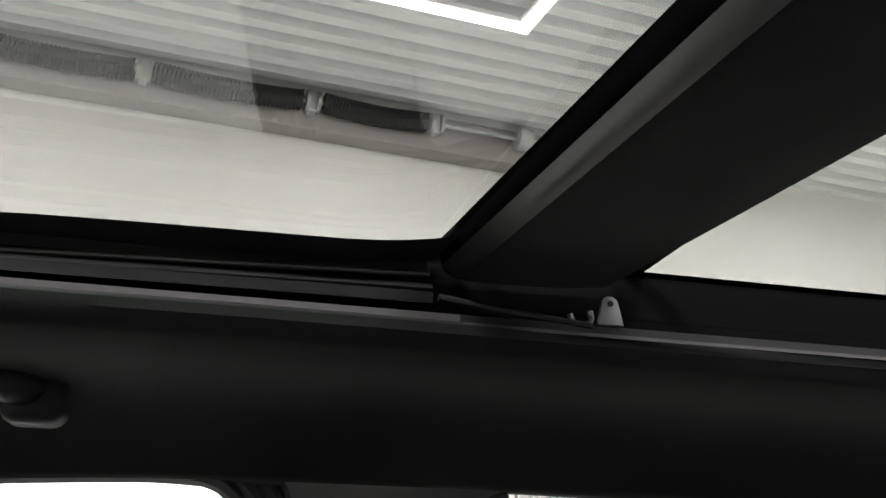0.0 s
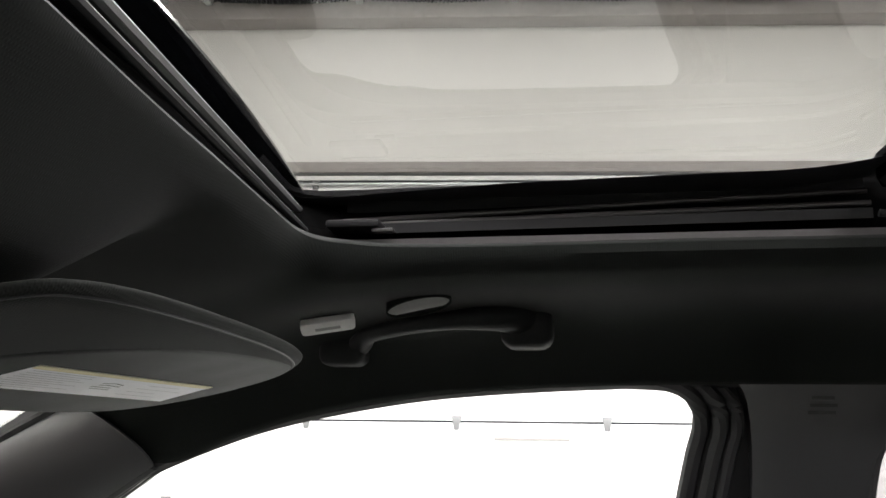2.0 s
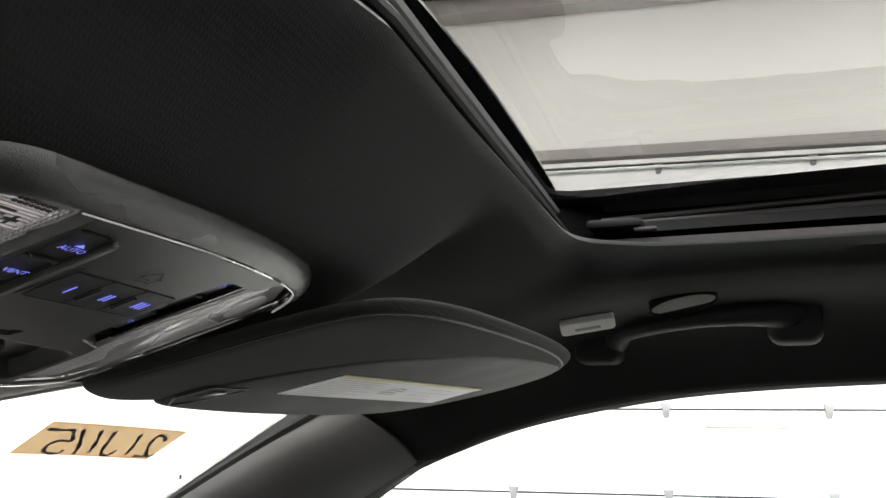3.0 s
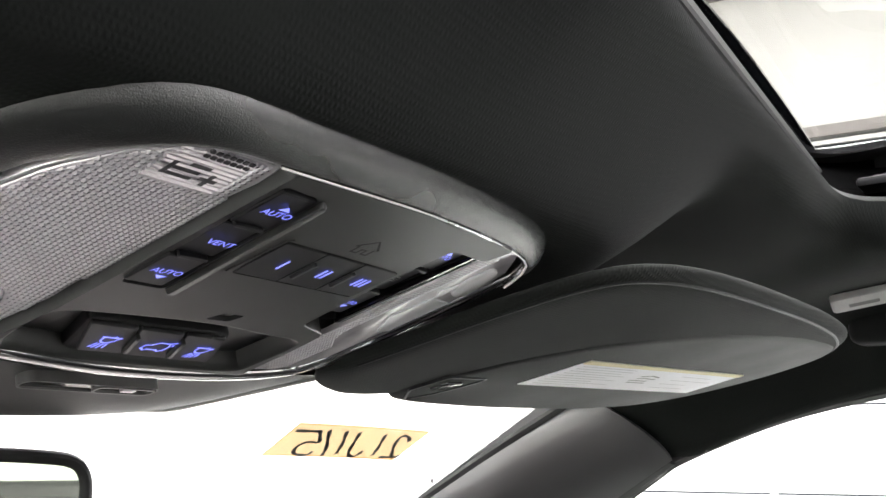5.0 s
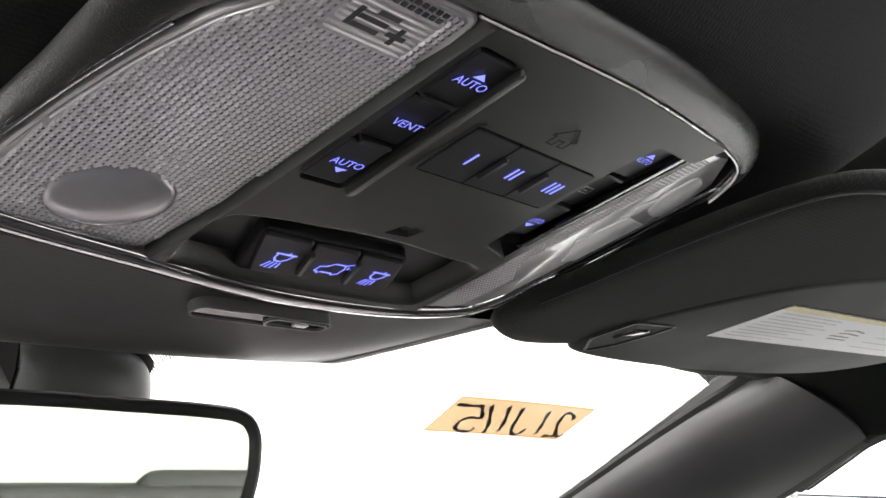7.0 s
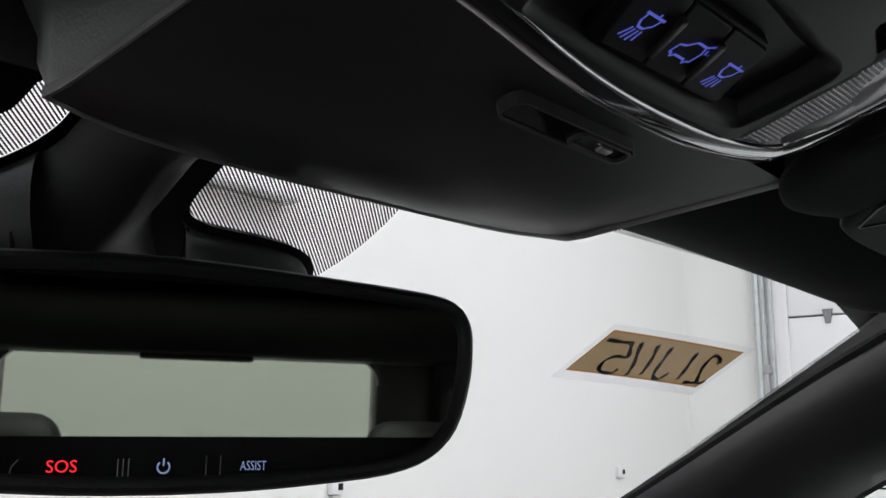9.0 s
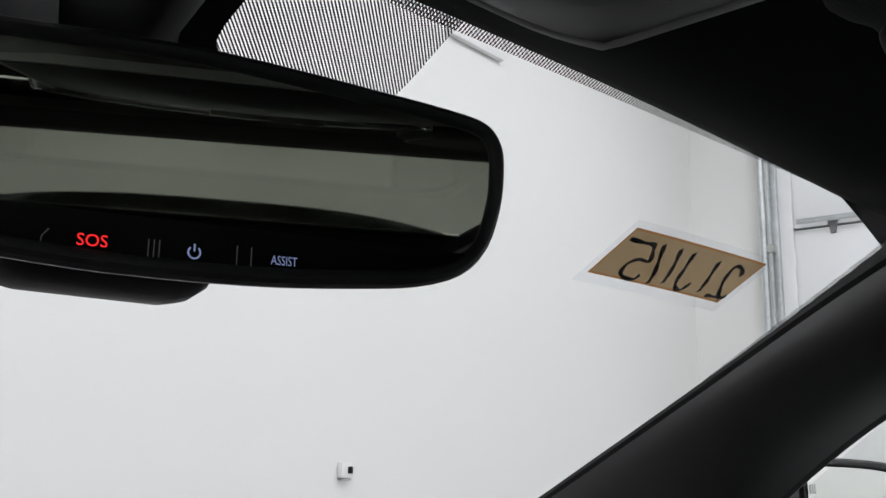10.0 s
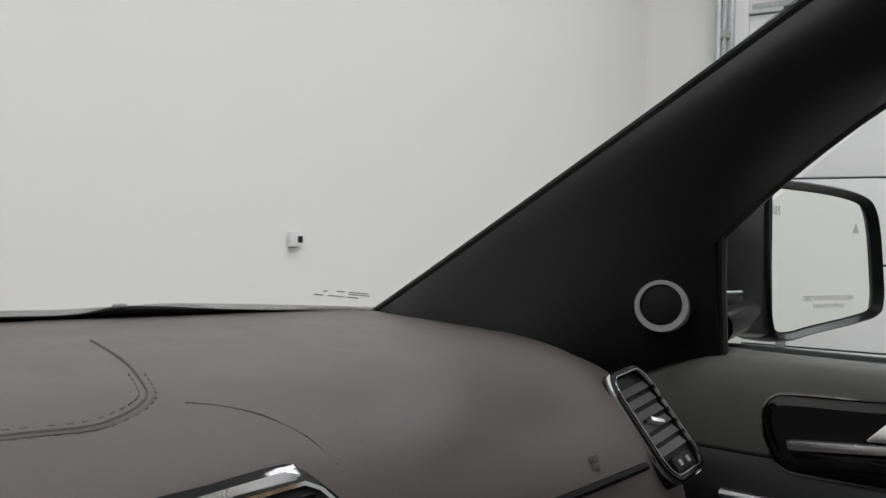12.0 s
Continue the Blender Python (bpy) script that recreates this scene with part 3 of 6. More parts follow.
# ---- car shell: roof lining, glass, pillars ----
# pairs of points: edge of the roof opening, and the outer edge of the lining
PAIRS = [
    ((0, -0.097, 1.679), (0, 0.286, 1.612)), ((0.10, -0.0855, 1.681), (0.16, 0.284, 1.611)), ((0.2, -0.0765, 1.683), (0.30, 0.280, 1.606)),
    ((0.29, -0.0690, 1.684), (0.44, 0.270, 1.594)), ((0.345, -0.066, 1.684), (0.535, 0.255, 1.582)), ((0.375, -0.073, 1.684), (0.576, 0.212, 1.574)),
    ((0.395, -0.088, 1.685), (0.597, 0.142, 1.528)), ((0.408, -0.11, 1.685), (0.612, 0.07, 1.553)), ((0.414, -0.14, 1.685), (0.62, -0.02, 1.579)),
    ((0.418, -0.20, 1.685), (0.622, -0.13, 1.594)), ((0.422, -0.32, 1.686), (0.622, -0.28, 1.601)), ((0.43, -0.48, 1.687), (0.622, -0.46, 1.602)),
    ((0.44, -0.66, 1.688), (0.622, -0.65, 1.600)), ((0.445, -0.9, 1.688), (0.625, -0.9, 1.598)), ((0.44, -1.2, 1.685), (0.63, -1.3, 1.592)),
    ((0.36, -1.33, 1.682), (0.62, -1.9, 1.57)), ((0, -1.34, 1.682), (0, -1.98, 1.57)),
]
DROP = [(-0.04, -0.35), (-0.012, -0.1), (0.0, 0.0), (0.03, 0.08), (0.08, 0.16), (0.16, 0.20), (0.28, 0.225), (0.45, 0.255), (0.60, 0.31), (0.72, 0.40), (0.82, 0.52), (0.90, 0.68), (0.96, 0.84), (1.0, 1.0)]


FRONT_DROP = DROP[:8] + [(0.60, 0.33), (0.70, 0.50), (0.78, 0.72), (0.84, 0.90), (0.89, 0.985), (0.94, 1.0), (1.0, 0.985)]


def lining():
    ins = spline([(p[0], p[1], p[2] - 0.005) for p, q in PAIRS], 150)
    outs = spline([q for p, q in PAIRS], 150)
    s_all = np.linspace(-0.04, 1.0, 44)
    rows = []
    for s in s_all:
        k = float(np.interp(s, [d[0] for d in DROP], [d[1] for d in DROP]))
        kf = float(np.interp(s, [d[0] for d in FRONT_DROP], [d[1] for d in FRONT_DROP]))
        ring = []
        for a, b in zip(ins, outs):
            p = a.lerp(b, s)
            front = min(1.0, max(0.0, (b.y - 0.13) / 0.14))
            front = front * front * (3 - 2 * front)
            p.z = a.z + (b.z - a.z) * lerp(k, kf, front)
            if s < 0:
                # short lip folded back over the edge
                p = a - (a - b).normalized() * (-0.10 * s)
                p.z = a.z - 0.05 * s
            ring.append(p)
        rows.append(ring[::-1] + [Vector((-p.x, p.y, p.z)) for p in ring[1:]])
    # even out the folds, with the edges held
    grid = np.array([[tuple(p) for p in r] for r in rows])
    for _ in range(40):
        near = 0.25 * (grid[4:-2, 1:-1] + grid[6:, 1:-1] + grid[5:-1, :-2] + grid[5:-1, 2:])
        grid[5:-1, 1:-1] += 0.6 * (near - grid[5:-1, 1:-1])
    # rolled front edge above the glass
    for s, row in zip(s_all, grid):
        for p in row:
            front = min(1.0, max(0.0, (p[1] - 0.13) / 0.05)) * min(1.0, max(0.0, (0.56 - abs(p[0])) / 0.1))
            p[2] -= 0.011 * front * math.sin(math.pi * min(1.0, max(0.0, (s - 0.66) / 0.34)))
    # the lining comes down to meet the overhead console
    for s, row in zip(s_all, grid):
        for p in row:
            e = math.hypot((p[0] + 0.011) / 0.132, (p[1] - 0.032) / 0.094)
            w = min(1.0, max(0.0, (2.1 - e) / 1.0))
            w = w * w * (3 - 2 * w) * min(1.0, max(0.0, s / 0.12)) ** 1.5
            p[2] = lerp(p[2], lerp(1.6115 - 0.29 * p[1], 1.629 - 0.27 * p[1], min(1.0, max(0.0, (p[1] - 0.05) / 0.05))), w)
    bm = loft([[Vector(p) for p in r] for r in grid])
    bmesh.ops.remove_doubles(bm, verts=bm.verts, dist=0.0004)
    return bm


ob = solid("headliner", lining(), M_LINER, "charcoal knit roof lining with a wide roof opening", "headliner", kind="structure")
sm = ob.modifiers.new("smooth", "SMOOTH")
sm.iterations, sm.factor = 2, 0.5
sd = ob.modifiers.new("thick", "SOLIDIFY")
sd.thickness, sd.offset = 0.004, -1.0

# outer roof skin with its opening



def roof_skin():
    rows = []
    ys = list(np.linspace(0.30, -2.25, 40))
    for y in ys:
        rows.append([])
        for x in np.linspace(-0.67, 0.67, 41):
            z = 1.79 - 0.11 * (abs(x) / 0.67) ** 3 - 0.02 * max(0, (y + 0.3)) - 0.45 * max(0, y + 0.02) ** 1.3 - 0.05 * max(0, -1.2 - y) ** 1.5
            rows[-1].append(Vector((x, y, z)))
    bm = loft(rows)
    kill = [f for f in bm.faces if abs(f.calc_center_median().x) < 0.505 and -1.33 < f.calc_center_median().y < 0.0]
    bmesh.ops.delete(bm, geom=kill, context="FACES")
    return thicken(bm, 0.003)


solid("roof_panel", roof_skin(), M_PAINT, "dark painted car roof skin with a sunroof opening", "roof", kind="structure")

# windshield
rows = []
for v in np.linspace(0, 1, 14):
    row = []
    for u in np.linspace(-1, 1, 33):
        x = u * lerp(0.64, 0.72, v)
        y = lerp(0.245, 1.0, v) - 0.2 * x * x + (0.02 if v == 0 else 0)
        row.append((x, y, wind_z(x, y)))
    rows.append(row)
bm = loft(rows)
ws = thing("windshield", "clear curved windshield with black dotted border", "windshield", kind="structure")
pane("pane", bm, G_WIND, ws, (0, 0, 1.2))


def on_wind(pts, lift=0.0015):
    return [Vector((x, y, wind_z(x, y) - lift)) for x, y in pts]


# solid black border along the foot and both sides, with a dotted fringe
def border(rows, material, name):
    part(name, loft(rows), material, ws)


foot = [(x, 0.968 - 0.115 * x * x - 0.013 * min(1.0, max(0.0, (x - 0.27) / 0.10))) for x in np.linspace(-0.70, 0.70, 60)]
border([on_wind([(x, y + 0.05) for x, y in foot]), on_wind(foot)], M_BLACK, "border")
border([on_wind(foot), on_wind([(x, y - 0.012) for x, y in foot])], D_EDGE, "dot_fringe")
top = [(x, 0.285 - 0.085 * x * x) for x in np.linspace(-0.6, 0.6, 30)]
border([on_wind([(x, y - 0.03) for x, y in top]), on_wind(top)], M_BLACK, "border")
border([on_wind(top, 0.002), on_wind([(x, y + 0.012) for x, y in top], 0.002)], D_EDGE, "dot_fringe")
for s in (1, -1):
    a = [(s * lerp(0.614, 0.692, k / 12), lerp(0.26, 0.93, k / 12)) for k in range(13)]
    border([on_wind([(x + s * 0.06, y) for x, y in a]), on_wind(a)], M_BLACK, "border")
    border([on_wind(a), on_wind([(x - s * 0.006, y) for x, y in a])], D_EDGE, "dot_fringe")
# dotted fields beside the sensor cover, with a black band along its foot
def flat_curve(pts, n):
    return [tuple(p)[:2] for p in spline([(x, y, 0) for x, y in pts], n)]


FOOT_R = flat_curve([(0.0135, 0.25), (0.0134, 0.285), (0.0132, 0.305), (0.0119, 0.322), (0.0112, 0.335), (0.0145, 0.3440), (0.0271, 0.3488), (0.0450, 0.3500), (0.0620, 0.3506), (0.0786, 0.3526), (0.0900, 0.3562), (0.0985, 0.3625), (0.1035, 0.3700), (0.1050, 0.385)], 60)
FOOT_L = flat_curve([(-0.0600, 0.25), (-0.0600, 0.275), (-0.0602, 0.2902), (-0.0610, 0.3091), (-0.0659, 0.3217), (-0.0725, 0.3308), (-0.0800, 0.3379), (-0.095, 0.345), (-0.125, 0.350), (-0.150, 0.356)], 60)
WIDE_R = flat_curve([(0.119, 0.25), (0.117, 0.300), (0.1168, 0.33), (0.113, 0.354), (0.107, 0.370), (0.1055, 0.385)], 60)
WIDE_L = flat_curve([(-0.075, 0.25), (-0.0750, 0.275), (-0.0756, 0.2883), (-0.0773, 0.2976), (-0.0800, 0.3090), (-0.0850, 0.3145), (-0.0920, 0.3175), (-0.110, 0.321), (-0.130, 0.325), (-0.155, 0.330)], 60)
for foot_, wide_, s in ((FOOT_R, WIDE_R, 1), (FOOT_L, WIDE_L, -1)):
    border([on_wind(wide_, 0.0025), on_wind(foot_, 0.0025)], D_DOTS, "dot_field")
    band_in = []
    for i, p in enumerate(foot_):
        q = Vector(foot_[min(i + 1, 59)]) - Vector(foot_[max(i - 1, 0)])
        nn = Vector((-q.y, q.x)).normalized() * s
        band_in.append(tuple(Vector(p) + nn * 0.0062))
    border([on_wind(foot_, 0.003), on_wind(band_in, 0.003)], M_BLACK, "border")
seat_ys = np.linspace(0.25, 0.400, 30)
left_x = [float(np.interp(y, [p[1] for p in FOOT_L], [p[0] for p in FOOT_L])) for y in seat_ys]
right_x = [float(np.interp(y, [p[1] for p in FOOT_R], [p[0] for p in FOOT_R])) for y in seat_ys]
border([on_wind([(x + 0.003, y) for x, y in zip(left_x, seat_ys)], 0.0036), on_wind([(x - 0.003, y) for x, y in zip(right_x, seat_ys)], 0.0036)], M_BLACK, "border")
border([on_wind(WIDE_L, 0.0032), on_wind([(-0.20, y) for x, y in WIDE_L], 0.0032)], M_BLACK, "border")
# maker's stamp in the lower corner: unreadable
SM = wind_frame(0.582, 0.88)
bm = strokes([[(-0.036, 0.006), (-0.03, 0.006)], [(-0.018, 0.008), (-0.006, 0.008)], [(0.0, 0.008), (0.03, 0.008)], [(0.004, 0.003), (0.036, 0.003)],
              [(-0.042, -0.004), (-0.028, -0.004)], [(-0.022, -0.004), (0.002, -0.004)], [(0.006, -0.004), (0.024, -0.004)]], 0.0025, SM, 0.001)
part("stamp", bm, M_GREYPRINT, ws, "faint grey maker's stamp")


# ---- pillars and door surrounds, built for one side and mirrored ----
def mirrored(rows, s):
    return [[Vector((s * p[0], p[1], p[2])) for p in r] for r in rows]


A_IN = [(0.572, 0.213, 1.580), (0.592, 0.33, 1.525), (0.609, 0.48, 1.446), (0.627, 0.65, 1.357), (0.643, 0.80, 1.279), (0.656, 0.93, 1.212)]
A_OUT = [(0.592, 0.140, 1.526), (0.635, 0.23, 1.480), (0.676, 0.33, 1.432), (0.704, 0.42, 1.374), (0.713, 0.52, 1.290), (0.700, 0.66, 1.185)]


def pillar_rows(bulge, n=22, m=13, lo=0.0, hi=1.0):
    ins, outs = spline(A_IN, n), spline(A_OUT, n)
    rows = []
    for i in range(n):
        a, b = ins[i], outs[i]
        out_dir = Vector((-0.83, -0.5, 0.25)).normalized()
        row = [a + Vector((0.014, 0.022, -0.004))]
        for k in range(m):
            t = k / (m - 1)
            row.append(a.lerp(b, t) + out_dir * bulge * (1 - abs(2 * t - 1) ** 2.6))
        row.append(b + Vector((0.014, 0.012, -0.004)))
        row.append(b + Vector((0.05, 0.03, 0.01)))
        rows.append(row)
    return rows


for s, side in ((1, "east"), (-1, "west")):
    bm = loft(mirrored(pillar_rows(0.022), s))
    ob = solid("pillar_" + side, thicken(bm, 0.003), M_PILLAR, "black grained windshield pillar trim", "pillar trim", kind="structure")
    strip = tube([(s * (p.x + 0.006), p.y + 0.010, p.z - 0.001) for p in spline(A_IN, 30)], 0.006, 8)
    solid("trim_" + side, strip, M_BLACK, "black edge strip along the windshield pillar", "edge strip", kind="structure")
    # roof rail trim and seals round the two door openings
    sur = thing("door_surround_" + side, "black door surround with rubber seals and belt pillar trim", "door surround", kind="structure")
    head = [(0.645, 0.222, 1.487), (0.624, 0.180, 1.510), (0.606, 0.14, 1.530), (0.622, 0.06, 1.562), (0.630, -0.03, 1.583), (0.632, -0.13, 1.597), (0.632, -0.28, 1.605), (0.632, -0.46, 1.607), (0.632, -0.65, 1.605), (0.634, -0.9, 1.594), (0.636, -1.25, 1.588)]
    part("header_seal", tube([(s * x, y, z) for x, y, z in spline(head, 60)], 0.008, 8), M_RUBBER, sur)
    part("header_trim", tube([(s * (x + 0.012), y, z + 0.004) for x, y, z in spline(head, 60)], 0.011, 8), M_BLACK, sur)
    part("pillar_seal", tube([(s * (x + 0.008), y + 0.004, z + 0.002) for x, y, z in spline(A_OUT, 40)], 0.007, 8), M_RUBBER, sur)
    # centre pillar trim
    rows = []
    for z, y0, y1, x in ((1.63, -0.36, -0.55, 0.622), (1.602, -0.372, -0.548, 0.625), (1.595, -0.376, -0.534, 0.627), (1.585, -0.379, -0.514, 0.629), (1.57, -0.381, -0.500, 0.632), (1.55, -0.382, -0.490, 0.637),
                         (1.52, -0.382, -0.480, 0.645), (1.47, -0.380, -0.474, 0.658), (1.40, -0.375, -0.47, 0.675), (1.2, -0.36, -0.48, 0.72), (0.9, -0.34, -0.5, 0.74), (0.3, -0.30, -0.54, 0.74)):
        row = [(x + 0.05, y0 + 0.012, z)]
        for k in range(11):
            t = k / 10
            row.append((x - 0.006 * (1 - abs(2 * t - 1) ** 3), lerp(y0, y1, t), z))
        row.append((x + 0.05, y1 - 0.006, z))
        rows.append(row)
    bp = part("pillar_trim", loft(mirrored(rows, s)), M_PILLAR, sur, "black grained centre pillar trim")
    tag = strokes([[(-0.008, 0.006), (0.010, 0.006)], [(-0.010, 0.0), (0.012, 0.0)], [(-0.012, -0.006), (0.010, -0.006)]], 0.0028, frame_of((s * 0.617, -0.437, 1.583), (0, -s, 0), (-s, 0, 0)), 0.003)
    part("embossed_mark", tag, M_TRIM, bp)
    for off, r, mt, nm in ((0.0, 0.0075, M_RUBBER, "seal"), (0.016, 0.008, M_TRIM, "seal_lip"), (0.030, 0.006, M_RUBBER, "seal")):
        pts = [(s * (0.636 + off * 0.3), -0.21 - off, 1.6065), (s * (0.634 + off * 0.3), -0.285 - off, 1.6060 - off * 0.1), (s * (0.632 + off * 0.3), -0.322 - off, 1.5995), (s * 0.632, -0.338 - off, 1.584), (s * 0.636, -0.340 - off, 1.565),
               (s * 0.646, -0.331 - off, 1.53), (s * 0.675, -0.31 - off, 1.42), (s * 0.73, -0.28 - off, 1.2)]
        part(nm, tube(spline(pts, 30), r, 8), mt, sur)
    part("frame_trim", loft(mirrored([[(0.652, -0.352, 1.61), (0.637, -0.346, 1.6), (0.64, -0.384, 1.6)], [(0.657, -0.345, 1.53), (0.646, -0.336, 1.53), (0.649, -0.386, 1.53)],
                                      [(0.70, -0.32, 1.38), (0.685, -0.312, 1.38), (0.69, -0.385, 1.38)], [(0.75, -0.29, 1.2), (0.735, -0.285, 1.2), (0.74, -0.37, 1.2)]], s)), M_BLACK, sur)

    # rear door seal on the other side of the centre pillar, curving into the roof rail
    pts = [(s * 0.74, -0.476, 1.2), (s * 0.68, -0.470, 1.40), (s * 0.648, -0.479, 1.52), (s * 0.638, -0.494, 1.565), (s * 0.634, -0.515, 1.588), (s * 0.632, -0.552, 1.598)]
    part("seal", tube(spline(pts, 30), 0.005, 8), M_RUBBER, sur)
    # side panes
    for y0, y1, nm in ((-0.36, 0.52, "front"), (-1.3, -0.46, "rear")):
        rows = [[(s * 0.66, y, 1.62) for y in np.linspace(y0, y1 if y1 < 0 else 0.08, 6)], [(s * 0.76, y, 1.19) for y in np.linspace(y0, y1 if y1 < 0 else 0.66, 6)]]
        pane("window_pane", loft(rows), G_SIDE if nm == "front" else G_SIDEREAR, sur, (0, 0, 1.2))
    # rear quarter and lower body closing
    part("rear_pillar", boxed((s * 0.68, -1.42, 1.36), (0.06, 0.22, 0.56), None, 0.02), M_TRIM, sur)
    part("quarter_panel", boxed((s * 0.70, -1.85, 1.17), (0.06, 0.7, 0.20), None, 0.02), M_TRIM, sur)
    part("quarter_header", boxed((s * 0.70, -1.85, 1.58), (0.06, 0.7, 0.14), None, 0.02), M_TRIM, sur)
    part("quarter_post", boxed((s * 0.70, -2.12, 1.36), (0.06, 0.14, 0.34), None, 0.02), M_TRIM, sur)
    pane("quarter_pane", loft([[(s * 0.70, y, 1.52) for y in (-1.5, -2.08)], [(s * 0.71, y, 1.25) for y in (-1.5, -2.08)]]), G_REAR, sur, (0, -1.8, 1.3))
    part("rear_door_panel", boxed((s * 0.77, -1.25, 0.7), (0.05, 1.75, 1.02), None, 0.02), M_TRIM, sur)

solid("side_panel_west", boxed((-0.785, 0.12, 0.78), (0.05, 0.98, 0.86), None, 0.02), M_TRIM, "plain black side panel closing the cabin", "side panel", kind="structure")

# floor pan, bulkhead and tail of the cabin
solid("cabin_floor", boxed((0, -0.55, 0.33), (1.56, 3.2, 0.06), None, 0.01), M_CARPET, "black carpeted car floor", "car floor", kind="structure")
solid("bulkhead", boxed((0, 1.04, 0.75), (1.56, 0.05, 0.86), None, 0.01), M_BLACK, "black bulkhead under the windshield", "bulkhead", kind="structure")
t = thing("tailgate", "closed tailgate with a wide tinted rear window", "tailgate", kind="structure")
part("lower_panel", boxed((0, -2.22, 0.78), (1.5, 0.08, 0.92), None, 0.02), M_TRIM, t)
part("upper_frame", boxed((0, -2.12, 1.60), (1.36, 0.10, 0.08), None, 0.02), M_SLAT, t)
for s in (1, -1):
    part("side_frame", boxed((s * 0.605, -2.18, 1.40), (0.21, 0.10, 0.40), None, 0.02), M_SLAT, t)
    corner = [(s * 0.505, 1.57), (s * 0.505, 1.50)] + [(s * (0.505 - 0.07 * (1 - math.cos(a))), 1.50 + 0.07 * math.sin(a)) for a in np.linspace(0.15, 1.57, 8)]
    part("corner_trim", prism([(x, z) for x, z in corner], -0.02, 0.02, Matrix.Translation((0, -2.13, 0)) @ Matrix.Rotation(radians(90), 4, "X")), M_SLAT, t)
part("brake_lamp", boxed((0.0, -2.10, 1.5605), (0.30, 0.06, 0.017), None, 0.008, 4), M_BLACK, t, "dark high brake lamp")
pane("rear_pane", loft([[(-0.62, -2.14, 1.58), (0.62, -2.14, 1.58)], [(-0.62, -2.24, 1.2), (0.62, -2.24, 1.2)]]), G_REAR, t, (0, 0, 1.2))
t = thing("bench_seat", "black leather bench with three head restraints behind the front seats", "bench")
part("backrest", boxed((0, -1.20, 0.945), (1.2, 0.16, 0.84), pose(0, 0, 0), 0.05, 4), M_SEAT, t)
part("cushion", boxed((0, -0.93, 0.52), (1.2, 0.5, 0.34), None, 0.05, 4), M_SEAT, t)
for x, z in ((-0.38, 1.37), (0.15, 1.325), (0.46, 1.37)):
    part("head_restraint", boxed((x, -1.22, z), (0.30, 0.11, 0.13), None, 0.052, 5), M_SEAT, t)


# ---- sunroof ----
def ring_path(hx, yf, yr, z, r, n=6, m=10):
    """A rounded rectangle round the roof opening, seen from below, with extra points on its long sides."""
    base = rrect(0, (yf + yr) / 2, 2 * hx, yf - yr, r, n)
    out = []
    for i, p in enumerate(base):
        q = base[(i + 1) % len(base)]
        k = m if math.dist(p, q) > 0.3 else 1
        out += [Vector((lerp(p[0], q[0], j / k), lerp(p[1], q[1], j / k), z)) for j in range(k)]
    return out


sr = thing("sunroof", "closed tinted glass sunroof with black rails and a cross bar", "sunroof")
rings = [ring_path(0.446, -0.050, -1.31, 1.688, 0.05), ring_path(0.456, -0.042, -1.32, 1.700, 0.05), ring_path(0.464, -0.030, -1.325, 1.718, 0.045),
         ring_path(0.478, -0.018, -1.33, 1.735, 0.04), ring_path(0.487, -0.010, -1.335, 1.746, 0.036), ring_path(0.510, 0.012, -1.34, 1.752, 0.036)]
# frame and skirt stay dark under light through their near-zero colour
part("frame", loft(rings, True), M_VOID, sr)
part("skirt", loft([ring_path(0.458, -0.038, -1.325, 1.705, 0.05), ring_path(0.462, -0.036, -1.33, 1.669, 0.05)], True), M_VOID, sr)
# glass with a black rim
for yf, yr, zp in ((0.008, -0.487, 1.733), (-0.592, -1.335, 1.753)):
    crown = lambda x, y: zp + 0.003 * (1 - (x / 0.5) ** 2) + (0.017 * max(0.0, (-0.38 - y) / 0.107) ** 2 if zp < 1.75 else 0.0)
    rows = [[(x, y, crown(x, y)) for x in np.linspace(-0.5, 0.5, 81)] for y in np.linspace(yf, yr, 41)]
    pn = pane("pane", loft(rows), G_ROOF if zp < 1.75 else G_ROOFREAR, sr, (0, yf, 1.2), "grey tinted glass pane")
    side = 0.5 if zp < 1.75 else 0.516
    b2 = bmesh.new()
    for x0, x1, y0, y1 in ((-0.5, 0.5, yf, yf - 0.02), (-0.5, 0.5, yr + 0.012, yr), (-side, -0.486, yf, yr), (0.486, side, yf, yr)):
        loft([[(x, y, crown(x, y) - 0.003) for x in np.linspace(x0, x1, 12)] for y in (y0, y1)], bm=b2)
    part("black_rim", b2, M_BLACK, pn)
    if zp < 1.75:
        edge = spline([(0.36, -0.0362, 0), (0.41, -0.0322, 0), (0.4358, -0.0310, 0), (0.4450, -0.0340, 0), (0.4492, -0.0405, 0), (0.4500, -0.0520, 0), (0.4484, -0.0645, 0), (0.4411, -0.110, 0), (0.4300, -0.175, 0), (0.4241, -0.240, 0), (0.4176, -0.384, 0), (0.4150, -0.470, 0)], 56)
        for s in (1, -1):
            rows = [[(s * p.x, p.y, crown(p.x, p.y) - 0.0035), (s * min(0.5, p.x + 0.06), p.y + (0.04 if p.y > -0.05 else 0.01), crown(p.x, p.y) - 0.0035)] for p in edge]
            part("corner_border", loft(rows), M_RUBBER, pn, "black printed border with a rounded corner")
